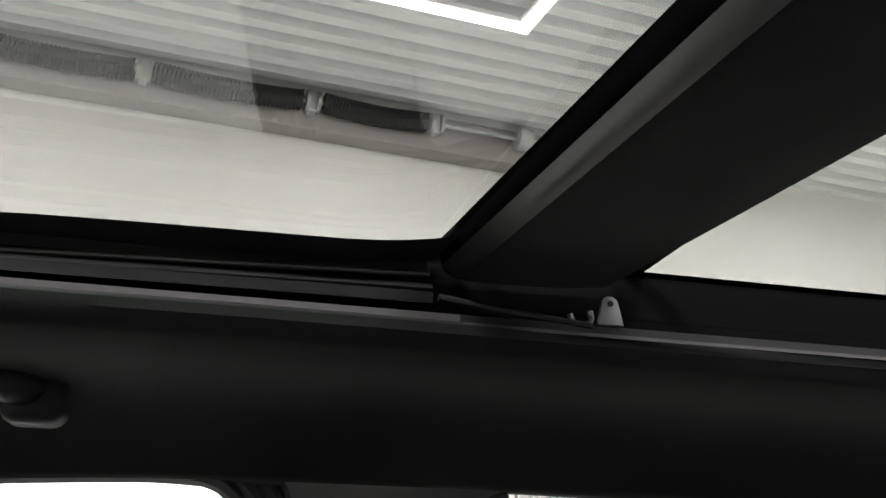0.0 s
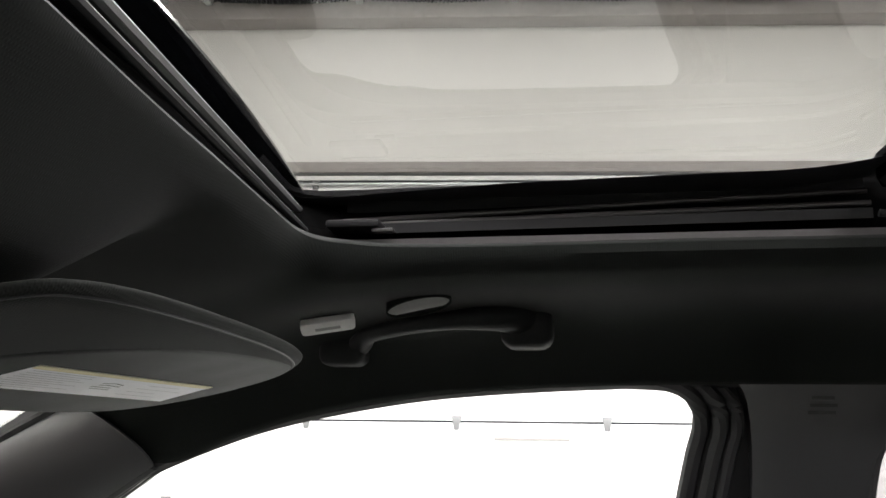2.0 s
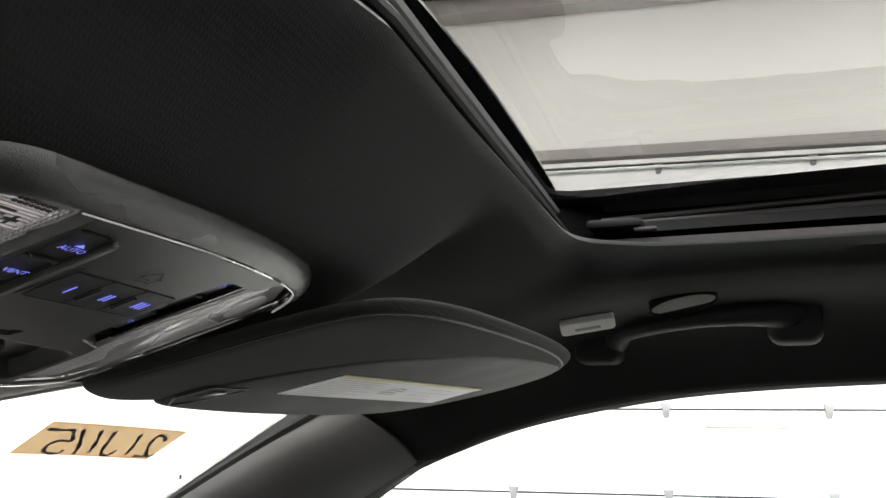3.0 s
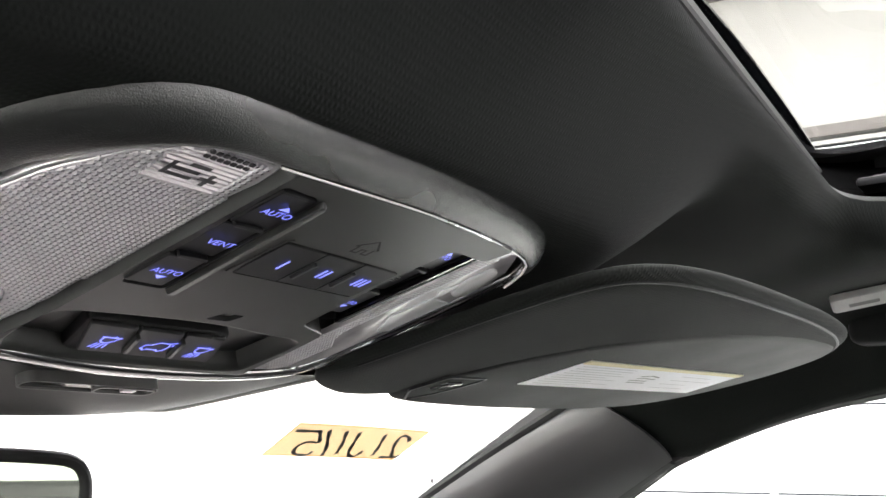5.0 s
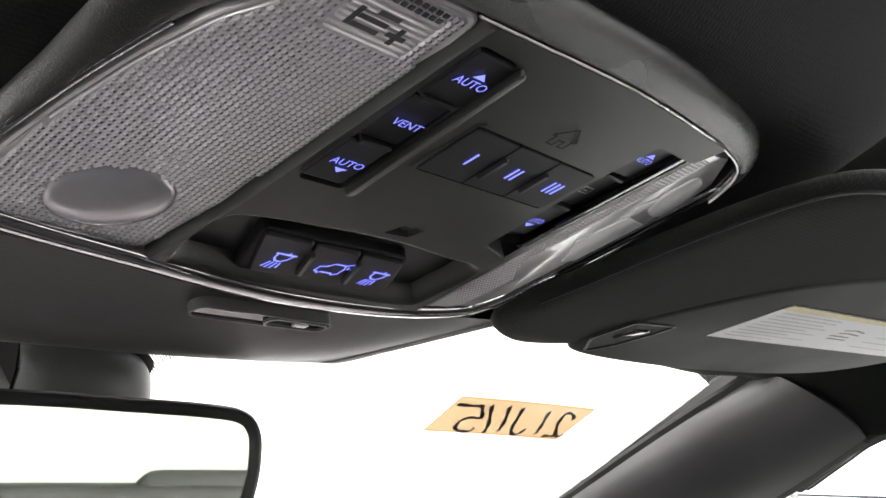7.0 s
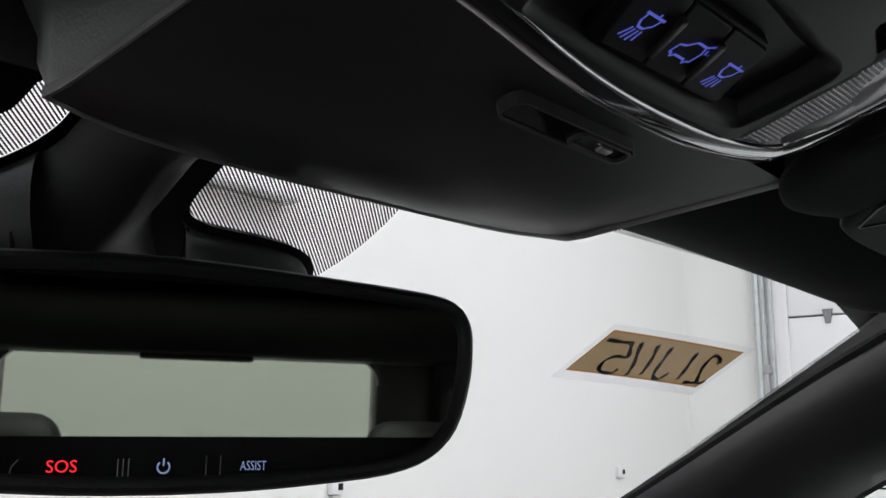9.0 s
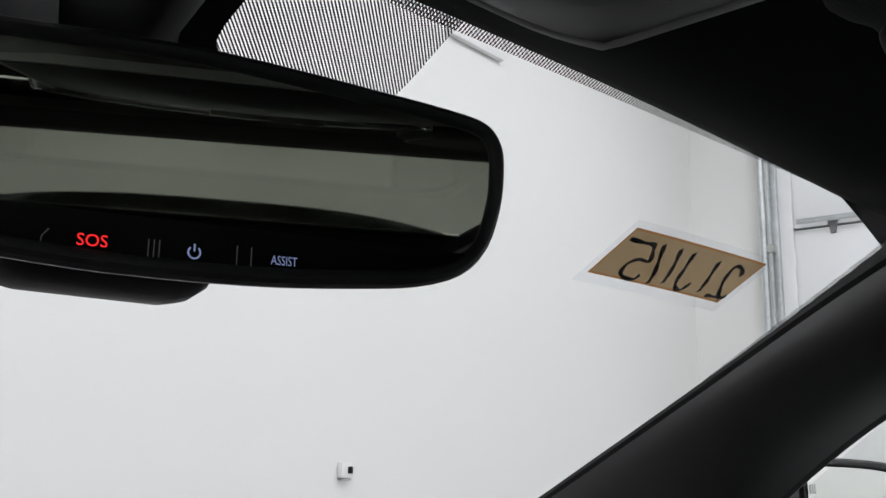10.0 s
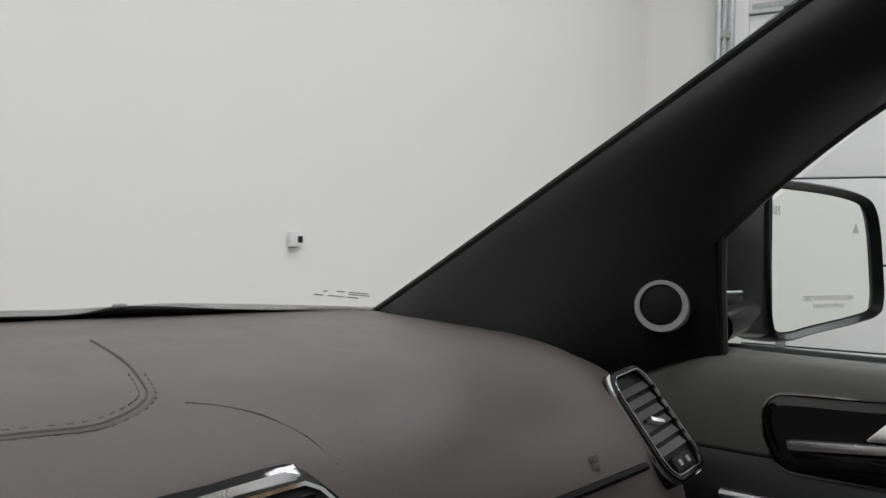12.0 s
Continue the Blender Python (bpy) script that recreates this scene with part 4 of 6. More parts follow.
# rails beside the opening: strip, step, two guide bars, lip
for s in (1, -1):
    def bar(pts, w, h, nm, mt, rise=0.0):
        rows = []
        for y, x, z in pts:
            rows.append([(s * x, y, z), (s * (x + w), y, z + h * 0.2), (s * (x + w), y, z + h), (s * x, y, z + h)])
        part(nm, loft(rows, True, True), mt, sr)

    ys = np.linspace(-0.078, -1.25, 12)
    # one rail in two colours: the rear stretch is black to look shaded
    for stretch, mt in ((np.linspace(-0.078, -0.46, 6), M_RAIL), (np.linspace(-0.4605, -1.25, 8), M_BLACK)):
        bar([(y, 0.4335 + 0.006 * (-(y + 0.1)), 1.6870) for y in stretch], 0.010, 0.0060, "slide_rail", mt)
    bar([(y, 0.4255 + 0.010 * (-(y + 0.1)), 1.6840) for y in ys], 0.003, 0.0022, "trim_strip", M_RAIL)
    ys = np.linspace(-0.066, -0.445, 10)
    f = lambda y: (-(y + 0.10)) / 0.345
    bar([(y, 0.4475, 1.7005 + 0.002 * f(y)) for y in ys], 0.006, 0.0075, "guide_step", M_BLACK)
    for dz, x in ((1.7085, 0.4520), (1.7145, 0.4600)):
        part("guide_bar", tube([(s * x, y, dz + (0.006 + (0.005 if x > 0.455 else 0)) * f(y)) for y in ys], 0.0022, 8), M_RAIL, sr, "thin grey guide bar")
    bar([(y, 0.467, 1.721 + 0.006 * f(y)) for y in ys], 0.006, 0.009, "inner_lip", M_BLACK)
    bar([(y, 0.4755, 1.7330 + 0.003 * f(y)) for y in ys], 0.005, 0.0062, "outer_lip", M_TRIM)
    part("end_block", boxed((s * 0.4365, -0.082, 1.7035), (0.026, 0.04, 0.006), None, 0.002), M_BLACK, sr)
    part("deflector_clip", boxed((s * 0.430, -0.104, 1.6985), (0.008, 0.016, 0.003), None, 0.001), M_RAIL, sr)
    # link arm and bracket at the cross bar
    part("link_arm", tube([(s * 0.441, -0.447, 1.7045), (s * 0.440, -0.49, 1.6985), (s * 0.438, -0.55, 1.6925)], 0.004, 8, flat=0.6), M_TRIM, sr)
    bk = bmesh.new()
    bm_ = frame_of((s * 0.438, -0.5625, 1.694), (0, -1, 0), (-s, 0, 0))
    prism([(-0.009, 0), (0.009, 0), (0.0065, 0.012), (0.005, 0.0175), (0.002, 0.0195), (-0.002, 0.0195), (-0.005, 0.0175), (-0.0065, 0.012)], 0, 0.003, bm_ if s > 0 else frame_of((s * 0.438, -0.5625, 1.694), (0, 1, 0), (1, 0, 0)), 0.0005, bk)
    tab = part("bracket", bk, M_HINGE, sr, "small bare metal bracket with a hole")
    part("hole", tube([(s * 0.4345, -0.5625, 1.7085), (s * 0.4349, -0.5625, 1.7085)], 0.0022, 10), M_BLACK, tab)
    part("hook", tube(spline([(s * 0.438, -0.535, 1.700), (s * 0.438, -0.538, 1.694), (s * 0.438, -0.545, 1.693), (s * 0.438, -0.550, 1.697), (s * 0.438, -0.549, 1.703)], 12), 0.002, 6), M_HINGE, sr)
# front edge strips
for y, z, r, mt in ((-0.083, 1.700, 0.003, M_BLACK), (-0.0725, 1.720, 0.0042, M_COVER)):
    part("front_strip", tube([(x, y + 0.089 * abs(x), z) for x in np.linspace(-0.45, 0.45, 12)], r, 8), mt, sr)
# cross bar between the panes
rows = []
for x in np.linspace(-0.462, 0.462, 21):
    yf, yr = -0.487 + 0.072 * x, -0.622 + 0.09 * x
    pts = [(yr, 1.750), (yr, 1.738), (yr + 0.003, 1.732), (yr + 0.010, 1.7275), (yr + 0.045, 1.7245), (yf - 0.045, 1.7235), (yf - 0.022, 1.7235), (yf - 0.010, 1.7245), (yf - 0.002, 1.7285), (yf + 0.001, 1.735), (yf + 0.002, 1.750)]
    rows.append([(x, y, z) for y, z in pts])
cb = part("cross_bar", loft(rows), M_LINER, sr, "black fabric-covered cross bar")
rows, rows2 = [], []
for x in np.linspace(-0.455, 0.455, 21):
    yf = -0.487 + 0.072 * x
    rows.append([(x, yf + 0.0013, 1.731), (x, yf + 0.0028, 1.7345), (x, yf + 0.0036, 1.741), (x, yf + 0.0030, 1.750)])
    rows2.append([(x, yf - 0.0110, 1.7232), (x, yf - 0.0060, 1.7243), (x, yf - 0.0012, 1.7278), (x, yf + 0.0018, 1.7315)])
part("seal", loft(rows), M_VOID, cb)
# piping lighter than the bar's fabric: the highlight on it is coloured in
part("edge_piping", loft(rows2), M_COVER, cb, "rolled front edge, its highlight put in as grey")


# ---- overhead console ----
CF = frame_of((0, 0, 1.6045), (math.cos(radians(3)), math.sin(radians(3)), 0), (0, -0.278, -0.96))
LEVEL = 0.0055  # the switch plate stands this far below the lamp lenses


def cv(u, y):
    """Console plane: u to the right, y forward along the slope; gives the frame's own x and y."""
    return (u, -1.04 * y)


def cvs(pts):
    return [cv(*p) for p in pts]


def smooth_loop(pts, n):
    """n points on a smooth closed curve through pts."""
    return [tuple(p)[:2] for p in spline([(x, y, 0) for x, y in pts + pts[:1]], n + 1)][:-1]


def rounded(pts, r, n=5):
    """A polygon with its corners rounded by r."""
    out = []
    for i, p in enumerate(pts):
        a, b, c = Vector(pts[i - 1]), Vector(p), Vector(pts[(i + 1) % len(pts)])
        d = min(r, (a - b).length * 0.45, (c - b).length * 0.45)
        s, e = b + (a - b).normalized() * d, b + (c - b).normalized() * d
        for k in range(n + 1):
            t = k / n
            out.append(tuple((1 - t) ** 2 * s + 2 * t * (1 - t) * b + t * t * e))
    return out


def on_console(pts, z):
    return [CF @ Vector((*cv(*p), z)) for p in pts]


def recess(outline, steps, bm=None, floor=True):
    """A pocket: rings that step inwards from an outline; steps are (inset, height)."""
    rows = [on_console(inset(outline, d) if d else outline, z) for d, z in steps]
    bm = loft(rows, True, False, bm)
    if floor:
        bm.faces.new([bm.verts.new(p) for p in rows[-1]])
    return bm


def plate_sheet(outer, holes, z):
    """A flat sheet with holes, and the wall down from its outer edge."""
    bm = bmesh.new()
    edges = []
    for loop in (outer, *holes):
        vs = [bm.verts.new(p) for p in on_console(loop, z)]
        edges += [bm.edges.new((vs[i - 1], vs[i])) for i in range(len(vs))]
    bmesh.ops.triangle_fill(bm, edges=edges, use_beauty=True)
    return bm


OUT = [(-0.053, -0.031), (-0.075, -0.0295), (-0.092, -0.021), (-0.104, -0.003), (-0.110, 0.018), (-0.114, 0.04), (-0.118, 0.074), (-0.117, 0.085), (-0.110, 0.092), (-0.085, 0.0955),
       (-0.057, 0.0985), (-0.02, 0.1035), (0.01, 0.1055), (0.045, 0.1055), (0.07, 0.103), (0.088, 0.0985), (0.0945, 0.092), (0.0965, 0.082), (0.095, 0.05), (0.0925, 0.015), (0.0905, 0.0),
       (0.085, -0.015), (0.073, -0.026), (0.045, -0.031), (0.0, -0.033)]
OUT = smooth_loop(OUT, 96)
oc = thing("overhead_console", "black overhead console with clear lamp lenses, blue-lit buttons and chrome rim", "overhead console")
part("tray", prism(cvs(OUT), -0.008, -0.0022, CF, 0.0006), M_BLACK, oc)

# switch plate with its pockets
PLATE = rounded([(-0.0528, -0.0300), (0.0, -0.0325), (0.0560, -0.0300), (0.0535, -0.020), (0.0332, -0.0205), (0.0325, 0.003), (0.0365, 0.0445), (0.0540, 0.0500),
                 (0.0555, 0.060), (0.0570, 0.0945), (0.0, 0.0955), (-0.0575, 0.0915), (-0.0535, 0.060)], 0.0025)
SWITCH_L = rounded([(-0.0512, -0.0248), (-0.0372, -0.0242), (-0.0345, 0.0362), (-0.0500, 0.0362)], 0.0022)
KEYS_3 = rounded([(-0.0258, -0.0028), (0.0296, -0.0016), (0.0312, 0.0196), (-0.0246, 0.0196)], 0.0018)
SCOOP = smooth_loop([(-0.0545, 0.064), (-0.050, 0.0578), (-0.025, 0.0545), (0.005, 0.0532), (0.030, 0.0555), (0.046, 0.0565), (0.0525, 0.062), (0.0530, 0.080), (0.050, 0.0920), (0.035, 0.0964),
                     (0.0, 0.0974), (-0.030, 0.0955), (-0.050, 0.0915), (-0.0545, 0.078)], 72)
SCOOP = [(x, 0.0890 + 0.45 * (y - 0.0890)) if y > 0.0890 else (x, y) for x, y in SCOOP]
MIC = rounded([(-0.0040, 0.0508), (-0.0012, 0.0450), (0.0078, 0.0446), (0.0058, 0.0502)], 0.0012)
part("switch_plate", plate_sheet(PLATE, (SWITCH_L, KEYS_3, SCOOP, MIC), LEVEL), M_PLATE, oc, "grained black switch plate")
part("plate_edge", loft([on_console(PLATE, LEVEL), on_console(inset(PLATE, -0.0004), LEVEL - 0.0006), on_console(inset(PLATE, -0.0005), -0.003)], True), M_PLATE, oc)
part("key_scoop", recess(SCOOP, ((0, LEVEL), (0.0007, LEVEL - 0.0002), (0.0018, LEVEL - 0.0011), (0.0030, LEVEL - 0.0026), (0.0040, LEVEL - 0.0048), (0.0052, -0.0008))), M_PLATE, oc, "dark hollow round the lamp keys")
part("switch_pocket", recess(SWITCH_L, ((0, LEVEL), (0.0003, LEVEL - 0.0004), (0.0004, -0.001))), M_BLACK, oc)
part("key_pocket", recess(KEYS_3, ((0, LEVEL), (0.0002, LEVEL - 0.0004), (0.0003, 0.002))), M_BLACK, oc)
part("microphone", recess(MIC, ((0, LEVEL), (0.0004, LEVEL - 0.0006), (0.0012, 0.003))), M_BLACK, oc, "small microphone opening")
part("microphone_grille", prism(cvs(rounded([(0.0012, 0.0488), (0.0030, 0.0462), (0.0066, 0.0460), (0.0052, 0.0490)], 0.0008)), 0.002, LEVEL - 0.0012, CF, 0.0004), M_PLATE, oc)

# flared bezel, widest at the rear
rows = []
ctr = Vector((-0.011, 0.035))


def outward(i):
    d = (Vector(OUT[(i + 1) % len(OUT)]) - Vector(OUT[i - 1])).normalized()
    nrm = Vector((-d.y, d.x))
    return nrm if nrm.dot(Vector(OUT[i]) - ctr) > 0 else -nrm


for t, f in ((0.0, 1.6), (0.0, 0.0), (0.05, -0.04), (0.18, -0.06), (0.34, -0.01), (0.50, 0.07), (0.64, 0.18), (0.76, 0.32), (0.86, 0.50), (0.94, 0.72), (0.99, 0.94), (1.0, 1.1), (1.0, 3.4)):
    ring = []
    for i, p in enumerate(OUT):
        w = lerp(0.0095, 0.0160, min(1.0, max(0.0, (-0.072 - p[0]) / 0.03)))
        w *= float(np.interp(p[1], [0.0, 0.03, 0.06, 0.11], [1.0, 0.48, 0.26, 0.17]))
        if p[0] > 0.07:
            w *= float(np.interp(p[1], [-0.026, -0.012, 0.01], [1.0, 0.75, 0.62]))
        top = lerp(0.0018, 0.0045, min(1.0, max(0.0, -p[1] / 0.02)))
        q = Vector(p) + outward(i) * w * t
        ring.append(CF @ Vector((*cv(q.x, q.y), top - f * (top + 0.006))))
    rows.append(ring)
part("bezel", loft(rows, True), M_BEZEL, oc, "black grained rounded bezel")
# thin bright line along the rear edge of the plate
rear = [i for i, p in enumerate(OUT) if p[1] < -0.008 and p[0] > -0.062]
rear = sorted(rear, key=lambda i: OUT[i][0])
part("rear_rim", tube([CF @ Vector((*cv(OUT[i][0], OUT[i][1] + 0.0004), 0.0050)) for i in rear], 0.00035, 6), M_SATIN, oc, "hairline chrome edge")
# bright rim round sides and front
idx = [i for i, p in enumerate(OUT) if p[1] > 0.0 or p[0] > 0.068]
idx = sorted(idx, key=lambda i: math.atan2(OUT[i][0] + 0.011, OUT[i][1] - 0.03))
rim = [CF @ Vector((*cv(ctr.x + (OUT[i][0] - ctr.x) * 1.004, ctr.y + (OUT[i][1] - ctr.y) * 1.004), 0.0018)) for i in idx]
dark_side = [OUT[i][0] > 0.080 and -0.012 < OUT[i][1] < 0.088 for i in idx]
part("bright_rim", tube([p for p, d in zip(rim, dark_side) if not d and p.x < 0.088], 0.0009, 8), M_BLACKCHROME, oc, "dark chrome rim")
part("side_rim", tube([p for p, d in zip(rim, dark_side) if d], 0.0012, 8), M_GLOSS, oc, "gloss black rim beside the lens")
corner_rim = sorted([i for i in idx if OUT[i][0] > 0.066 and OUT[i][1] < -0.006], key=lambda i: OUT[i][1])
part("corner_rim", tube([CF @ Vector((*cv(OUT[i][0], OUT[i][1]), 0.0036)) for i in corner_rim], 0.0010, 8), M_DARKCHROME, oc, "chrome corner")
# broad front band, gently rounded
rows = []
for i in idx:
    if OUT[i][1] < 0.045:
        continue
    t = min(1.0, max(0.0, (OUT[i][1] - 0.045) / 0.05))
    e = t * t * (3 - 2 * t)
    w = 0.0014 + 0.0074 * e
    dip = 0.33 * (OUT[i][0] + 0.011) ** 2
    rows.append([CF @ Vector((*cv(*(Vector(OUT[i]) + outward(i) * (0.0008 - 0.0104 * e + w * f))), z * (0.3 + 0.7 * e) - dip * e)) for f, z in
                 ((0.0, 0.0040), (0.03, 0.0058), (0.09, 0.0065), (0.2, 0.0068), (0.4, 0.0069), (0.6, 0.0068), (0.8, 0.0065), (0.90, 0.0059), (0.97, 0.0046), (1.0, -0.006))])
part("bright_band", loft(rows), M_DARKCHROME, oc, "wide chrome front band")


def inside(p, poly):
    hit = False
    for i in range(len(poly)):
        a, b = poly[i - 1], poly[i]
        if (a[1] > p[1]) != (b[1] > p[1]) and p[0] < (b[0] - a[0]) * (p[1] - a[1]) / (b[1] - a[1]) + a[0]:
            hit = not hit
    return hit


def lens_cells(poly, pitch, z, height, top, skip=None):
    """Moulded optics of a lamp lens: stepped cells in rows, and the small flats on their tips."""
    slopes, tips = bmesh.new(), bmesh.new()
    xs, ys = [p[0] for p in poly], [p[1] for p in poly]
    for i in range(int((max(xs) - min(xs)) / pitch) + 1):
        for j in range(int((max(ys) - min(ys)) / pitch) + 1):
            x, y = min(xs) + (i + 0.5) * pitch, min(ys) + (j + 0.5) * pitch
            if not inside((x, y), poly) or (skip and skip(x, y)):
                continue
            rings = []
            for hx, hy, zz in ((0.49, 0.5, z), (0.34, 0.45, z + 0.7 * height), (top, top * 1.15, z + height)):
                rings.append([(x + a * hx * pitch, y + b * hy * pitch, zz) for a, b in ((-1, -1), (1, -1), (1, 1), (-1, 1))])
            vr = [[slopes.verts.new(CF @ Vector((*cv(a, b), c))) for a, b, c in r] for r in rings]
            for r0, r1 in zip(vr, vr[1:]):
                for k in range(4):
                    slopes.faces.new((r0[k], r0[(k + 1) % 4], r1[(k + 1) % 4], r1[k]))
            tips.faces.new([tips.verts.new(CF @ Vector((*cv(a, b), c + 0.00003))) for a, b, c in rings[-1]])
    return slopes, tips


LENS_L = [(-0.0535, -0.0285), (-0.075, -0.0272), (-0.0905, -0.0190), (-0.1020, -0.0015), (-0.1080, 0.018), (-0.1120, 0.04), (-0.1157, 0.073), (-0.1150, 0.083), (-0.108, 0.0900), (-0.085, 0.0935), (-0.0565, 0.0965), (-0.0525, 0.064), (-0.0505, 0.034), (-0.0502, 0.0)]
LENS_R = [(0.0590, -0.0225), (0.0715, -0.0245), (0.083, -0.0135), (0.088, 0.0), (0.0905, 0.03), (0.0925, 0.06), (0.0938, 0.082), (0.0915, 0.090), (0.086, 0.0955), (0.068, 0.0995)]
LENS_L = rounded(LENS_L, 0.004, 4)
ll = part("lamp_lens", recess(LENS_L, ((0, -0.001), (0, 0.0012), (0.0003, 0.0018), (0.0010, 0.0020), (0.0016, 0.0016), (0.0022, 0.0012))), M_LENS, oc, "clear patterned lamp lens with raised edge")
DOME = (-0.0805, 0.0695)
MARK = (-0.0705, -0.0155)
plain = lambda x, y: math.hypot((x - DOME[0]) / 0.0165, (y - DOME[1]) / 0.0150) < 1 or (abs(x - MARK[0]) < 0.0115 and abs(y - MARK[1]) < 0.0075)
slopes, tips = lens_cells(inset(LENS_L, 0.0030), 0.00185, 0.0013, 0.0009, 0.17, plain)
part("lens_pattern", slopes, M_LENS, ll, "rows of moulded lens cells", smooth=False)
# tips coloured dark in place of their reflections
part("lens_tip", tips, M_LENSTIP, ll, "cell tips, dark reflections put into their colour", smooth=False)
# two fine ribs inside the outer edge
for d in (0.0026, 0.0042):
    line = [p for p in inset(LENS_L, d) if p[0] < -0.075 and p[1] < 0.06]
    part("edge_rib", tube(on_console(line, 0.0016), 0.0004, 6), M_LENS, ll)
rows = []
for k in range(8):
    a = math.pi / 2 * k / 7
    rows.append([CF @ Vector((*cv(DOME[0] + 0.0163 * math.cos(a) * math.cos(t), DOME[1] + 0.0148 * math.cos(a) * math.sin(t)), 0.0012 + 0.0032 * math.sin(a))) for t in np.linspace(0, 2 * math.pi, 33)[:-1]])
part("dome", loft(rows, True, True), M_BOWL, ll, "smooth clear dome over the bulb")
# smooth ribbed field that carries the moulded mark
for k in range(9):
    y = MARK[1] - 0.0068 + 0.0017 * k
    part("mark_rib", tube(on_console([(MARK[0] - 0.0112, y), (MARK[0] + 0.0112, y)], 0.0014), 0.0007, 6), M_LENS, ll)
IC = CF @ Matrix.Translation((*cv(MARK[0] - 0.001, MARK[1]), 0.0026))
part("lens_mark", strokes([[(0.0022, -0.0010), (0.0076, -0.0010)], [(0.0049, 0.0018), (0.0049, -0.0038)]], 0.0016, IC), M_DARKPRINT, ll, "dark moulded plus sign")
part("lens_mark", strokes([[(-0.0070, 0.0006), (0.0010, 0.0006)], [(-0.0070, -0.0022), (0.0006, -0.0022)], [(-0.0078, 0.0032), (-0.0078, -0.0030)], [(-0.0040, 0.0034), (0.0022, 0.0034)]], 0.0015, IC), M_DARKPRINT, ll, "dark moulded bars")
b2 = bmesh.new()
for i in range(7):
    for j in range(2):
        u, y = MARK[0] - 0.004 + 0.0021 * i, MARK[1] - 0.0092 + 0.0020 * j
        prism(rrect(*cv(u, y), 0.0013, 0.0012, 0.0003, 1), 0.0020, 0.0026, CF, 0.0, b2) if not b2.verts else box(b2, (*cv(u, y), 0.0024), (0.0013, 0.0012, 0.0004), CF)
part("mark_stipple", b2, M_DARKPRINT, ll, "dark moulded dots")

lr = part("lamp_lens", prism(cvs(LENS_R), -0.001, 0.0016, CF, 0.0008), M_LENSCLEAR, oc, "clear lamp lens")
STRIP = [(0.0600, -0.0200), (0.0655, -0.0205), (0.0665, 0.030), (0.0700, 0.055), (0.0790, 0.066), (0.0800, 0.088), (0.072, 0.0965), (0.0665, 0.097), (0.0625, 0.040)]
slopes, tips = lens_cells(STRIP, 0.0015, 0.0017, 0.0006, 0.20)
part("lens_pattern", slopes, M_LENS, lr, smooth=False)
part("lens_tip", tips, M_LENSTIP, lr, smooth=False)
part("inner_line", tube(on_console([(0.0668, -0.019), (0.0675, 0.020), (0.0690, 0.050)], 0.0018), 0.0004, 6), M_REFLECT, lr)
part("dome", prism(cvs(rounded([(0.0720, -0.014), (0.0790, -0.0125), (0.0855, 0.001), (0.0870, 0.0095), (0.0790, 0.0095), (0.0720, -0.002)], 0.004)), 0.0012, 0.0026, CF, 0.0010), M_REFLECT, lr, "white bulb holder")
part("reflector", prism(cvs([(0.0760, 0.014), (0.0872, 0.015), (0.0896, 0.044), (0.0850, 0.047), (0.0745, 0.034)]), 0.0012, 0.0022, CF, 0.0004), M_REFLECT, lr, "white reflector", smooth=False)
part("reflector", prism(cvs([(0.0735, 0.0015), (0.0765, 0.0105), (0.0755, 0.0130), (0.0715, 0.0090)]), 0.0012, 0.0022, CF, 0.0003), M_REFLECT, lr, smooth=False)

# sunroof keys, and a second row sunk in a slot beside the lens
tri_up = [(-0.0021, 0), (0.0021, 0), (0, 0.0021)]


def key_mark(ky, km, k, size, squeeze=1.0):
    b2 = bmesh.new()
    if k == 1:
        words("VENT", size, km, bm=b2, squeeze=squeeze)
    else:
        words("AUTO", size, km, bm=b2, squeeze=squeeze)
        sgn = 1 if k == 0 else -1
        b2.faces.new([b2.verts.new(km @ Vector((x, sgn * (0.62 * size + y), 0.0003))) for x, y in tri_up])
    part("key_mark", b2, M_BLUE, ky, "glowing blue lettering", smooth=False)


for k, y in enumerate((-0.0146, 0.0045, 0.0242)):
    u = -0.0433 - 0.0004 * k
    ky = part("key", prism(cvs(rounded([(u - 0.0073, y - 0.0090), (u + 0.0063, y - 0.0088), (u + 0.0065, y + 0.0094), (u - 0.0073, y + 0.0094)], 0.0010, 3)), 0.0, LEVEL + (0.0006, 0.0000, 0.0008)[k], CF, 0.0009), M_BUTTON, oc, "black sunroof key", smooth=False)
    key_mark(ky, CF @ Matrix.Translation((*cv(u, y), LEVEL + 0.0010)), k, 0.0038)
for y in (-0.0056, 0.0146):
    part("divider", prism(cvs(rounded([(-0.0492, y - 0.0006), (-0.0392, y - 0.0010), (-0.0382, y + 0.0006), (-0.0488, y + 0.0010)], 0.0005, 2)), 0.002, LEVEL + 0.0014, CF, 0.0004), M_BUTTON, oc)
part("ridge", prism(cvs(rounded([(-0.0362, -0.0240), (-0.0338, -0.0236), (-0.0312, 0.0358), (-0.0338, 0.0366)], 0.0011)), 0.001, LEVEL + 0.0020, CF, 0.0010), M_PLATE, oc)

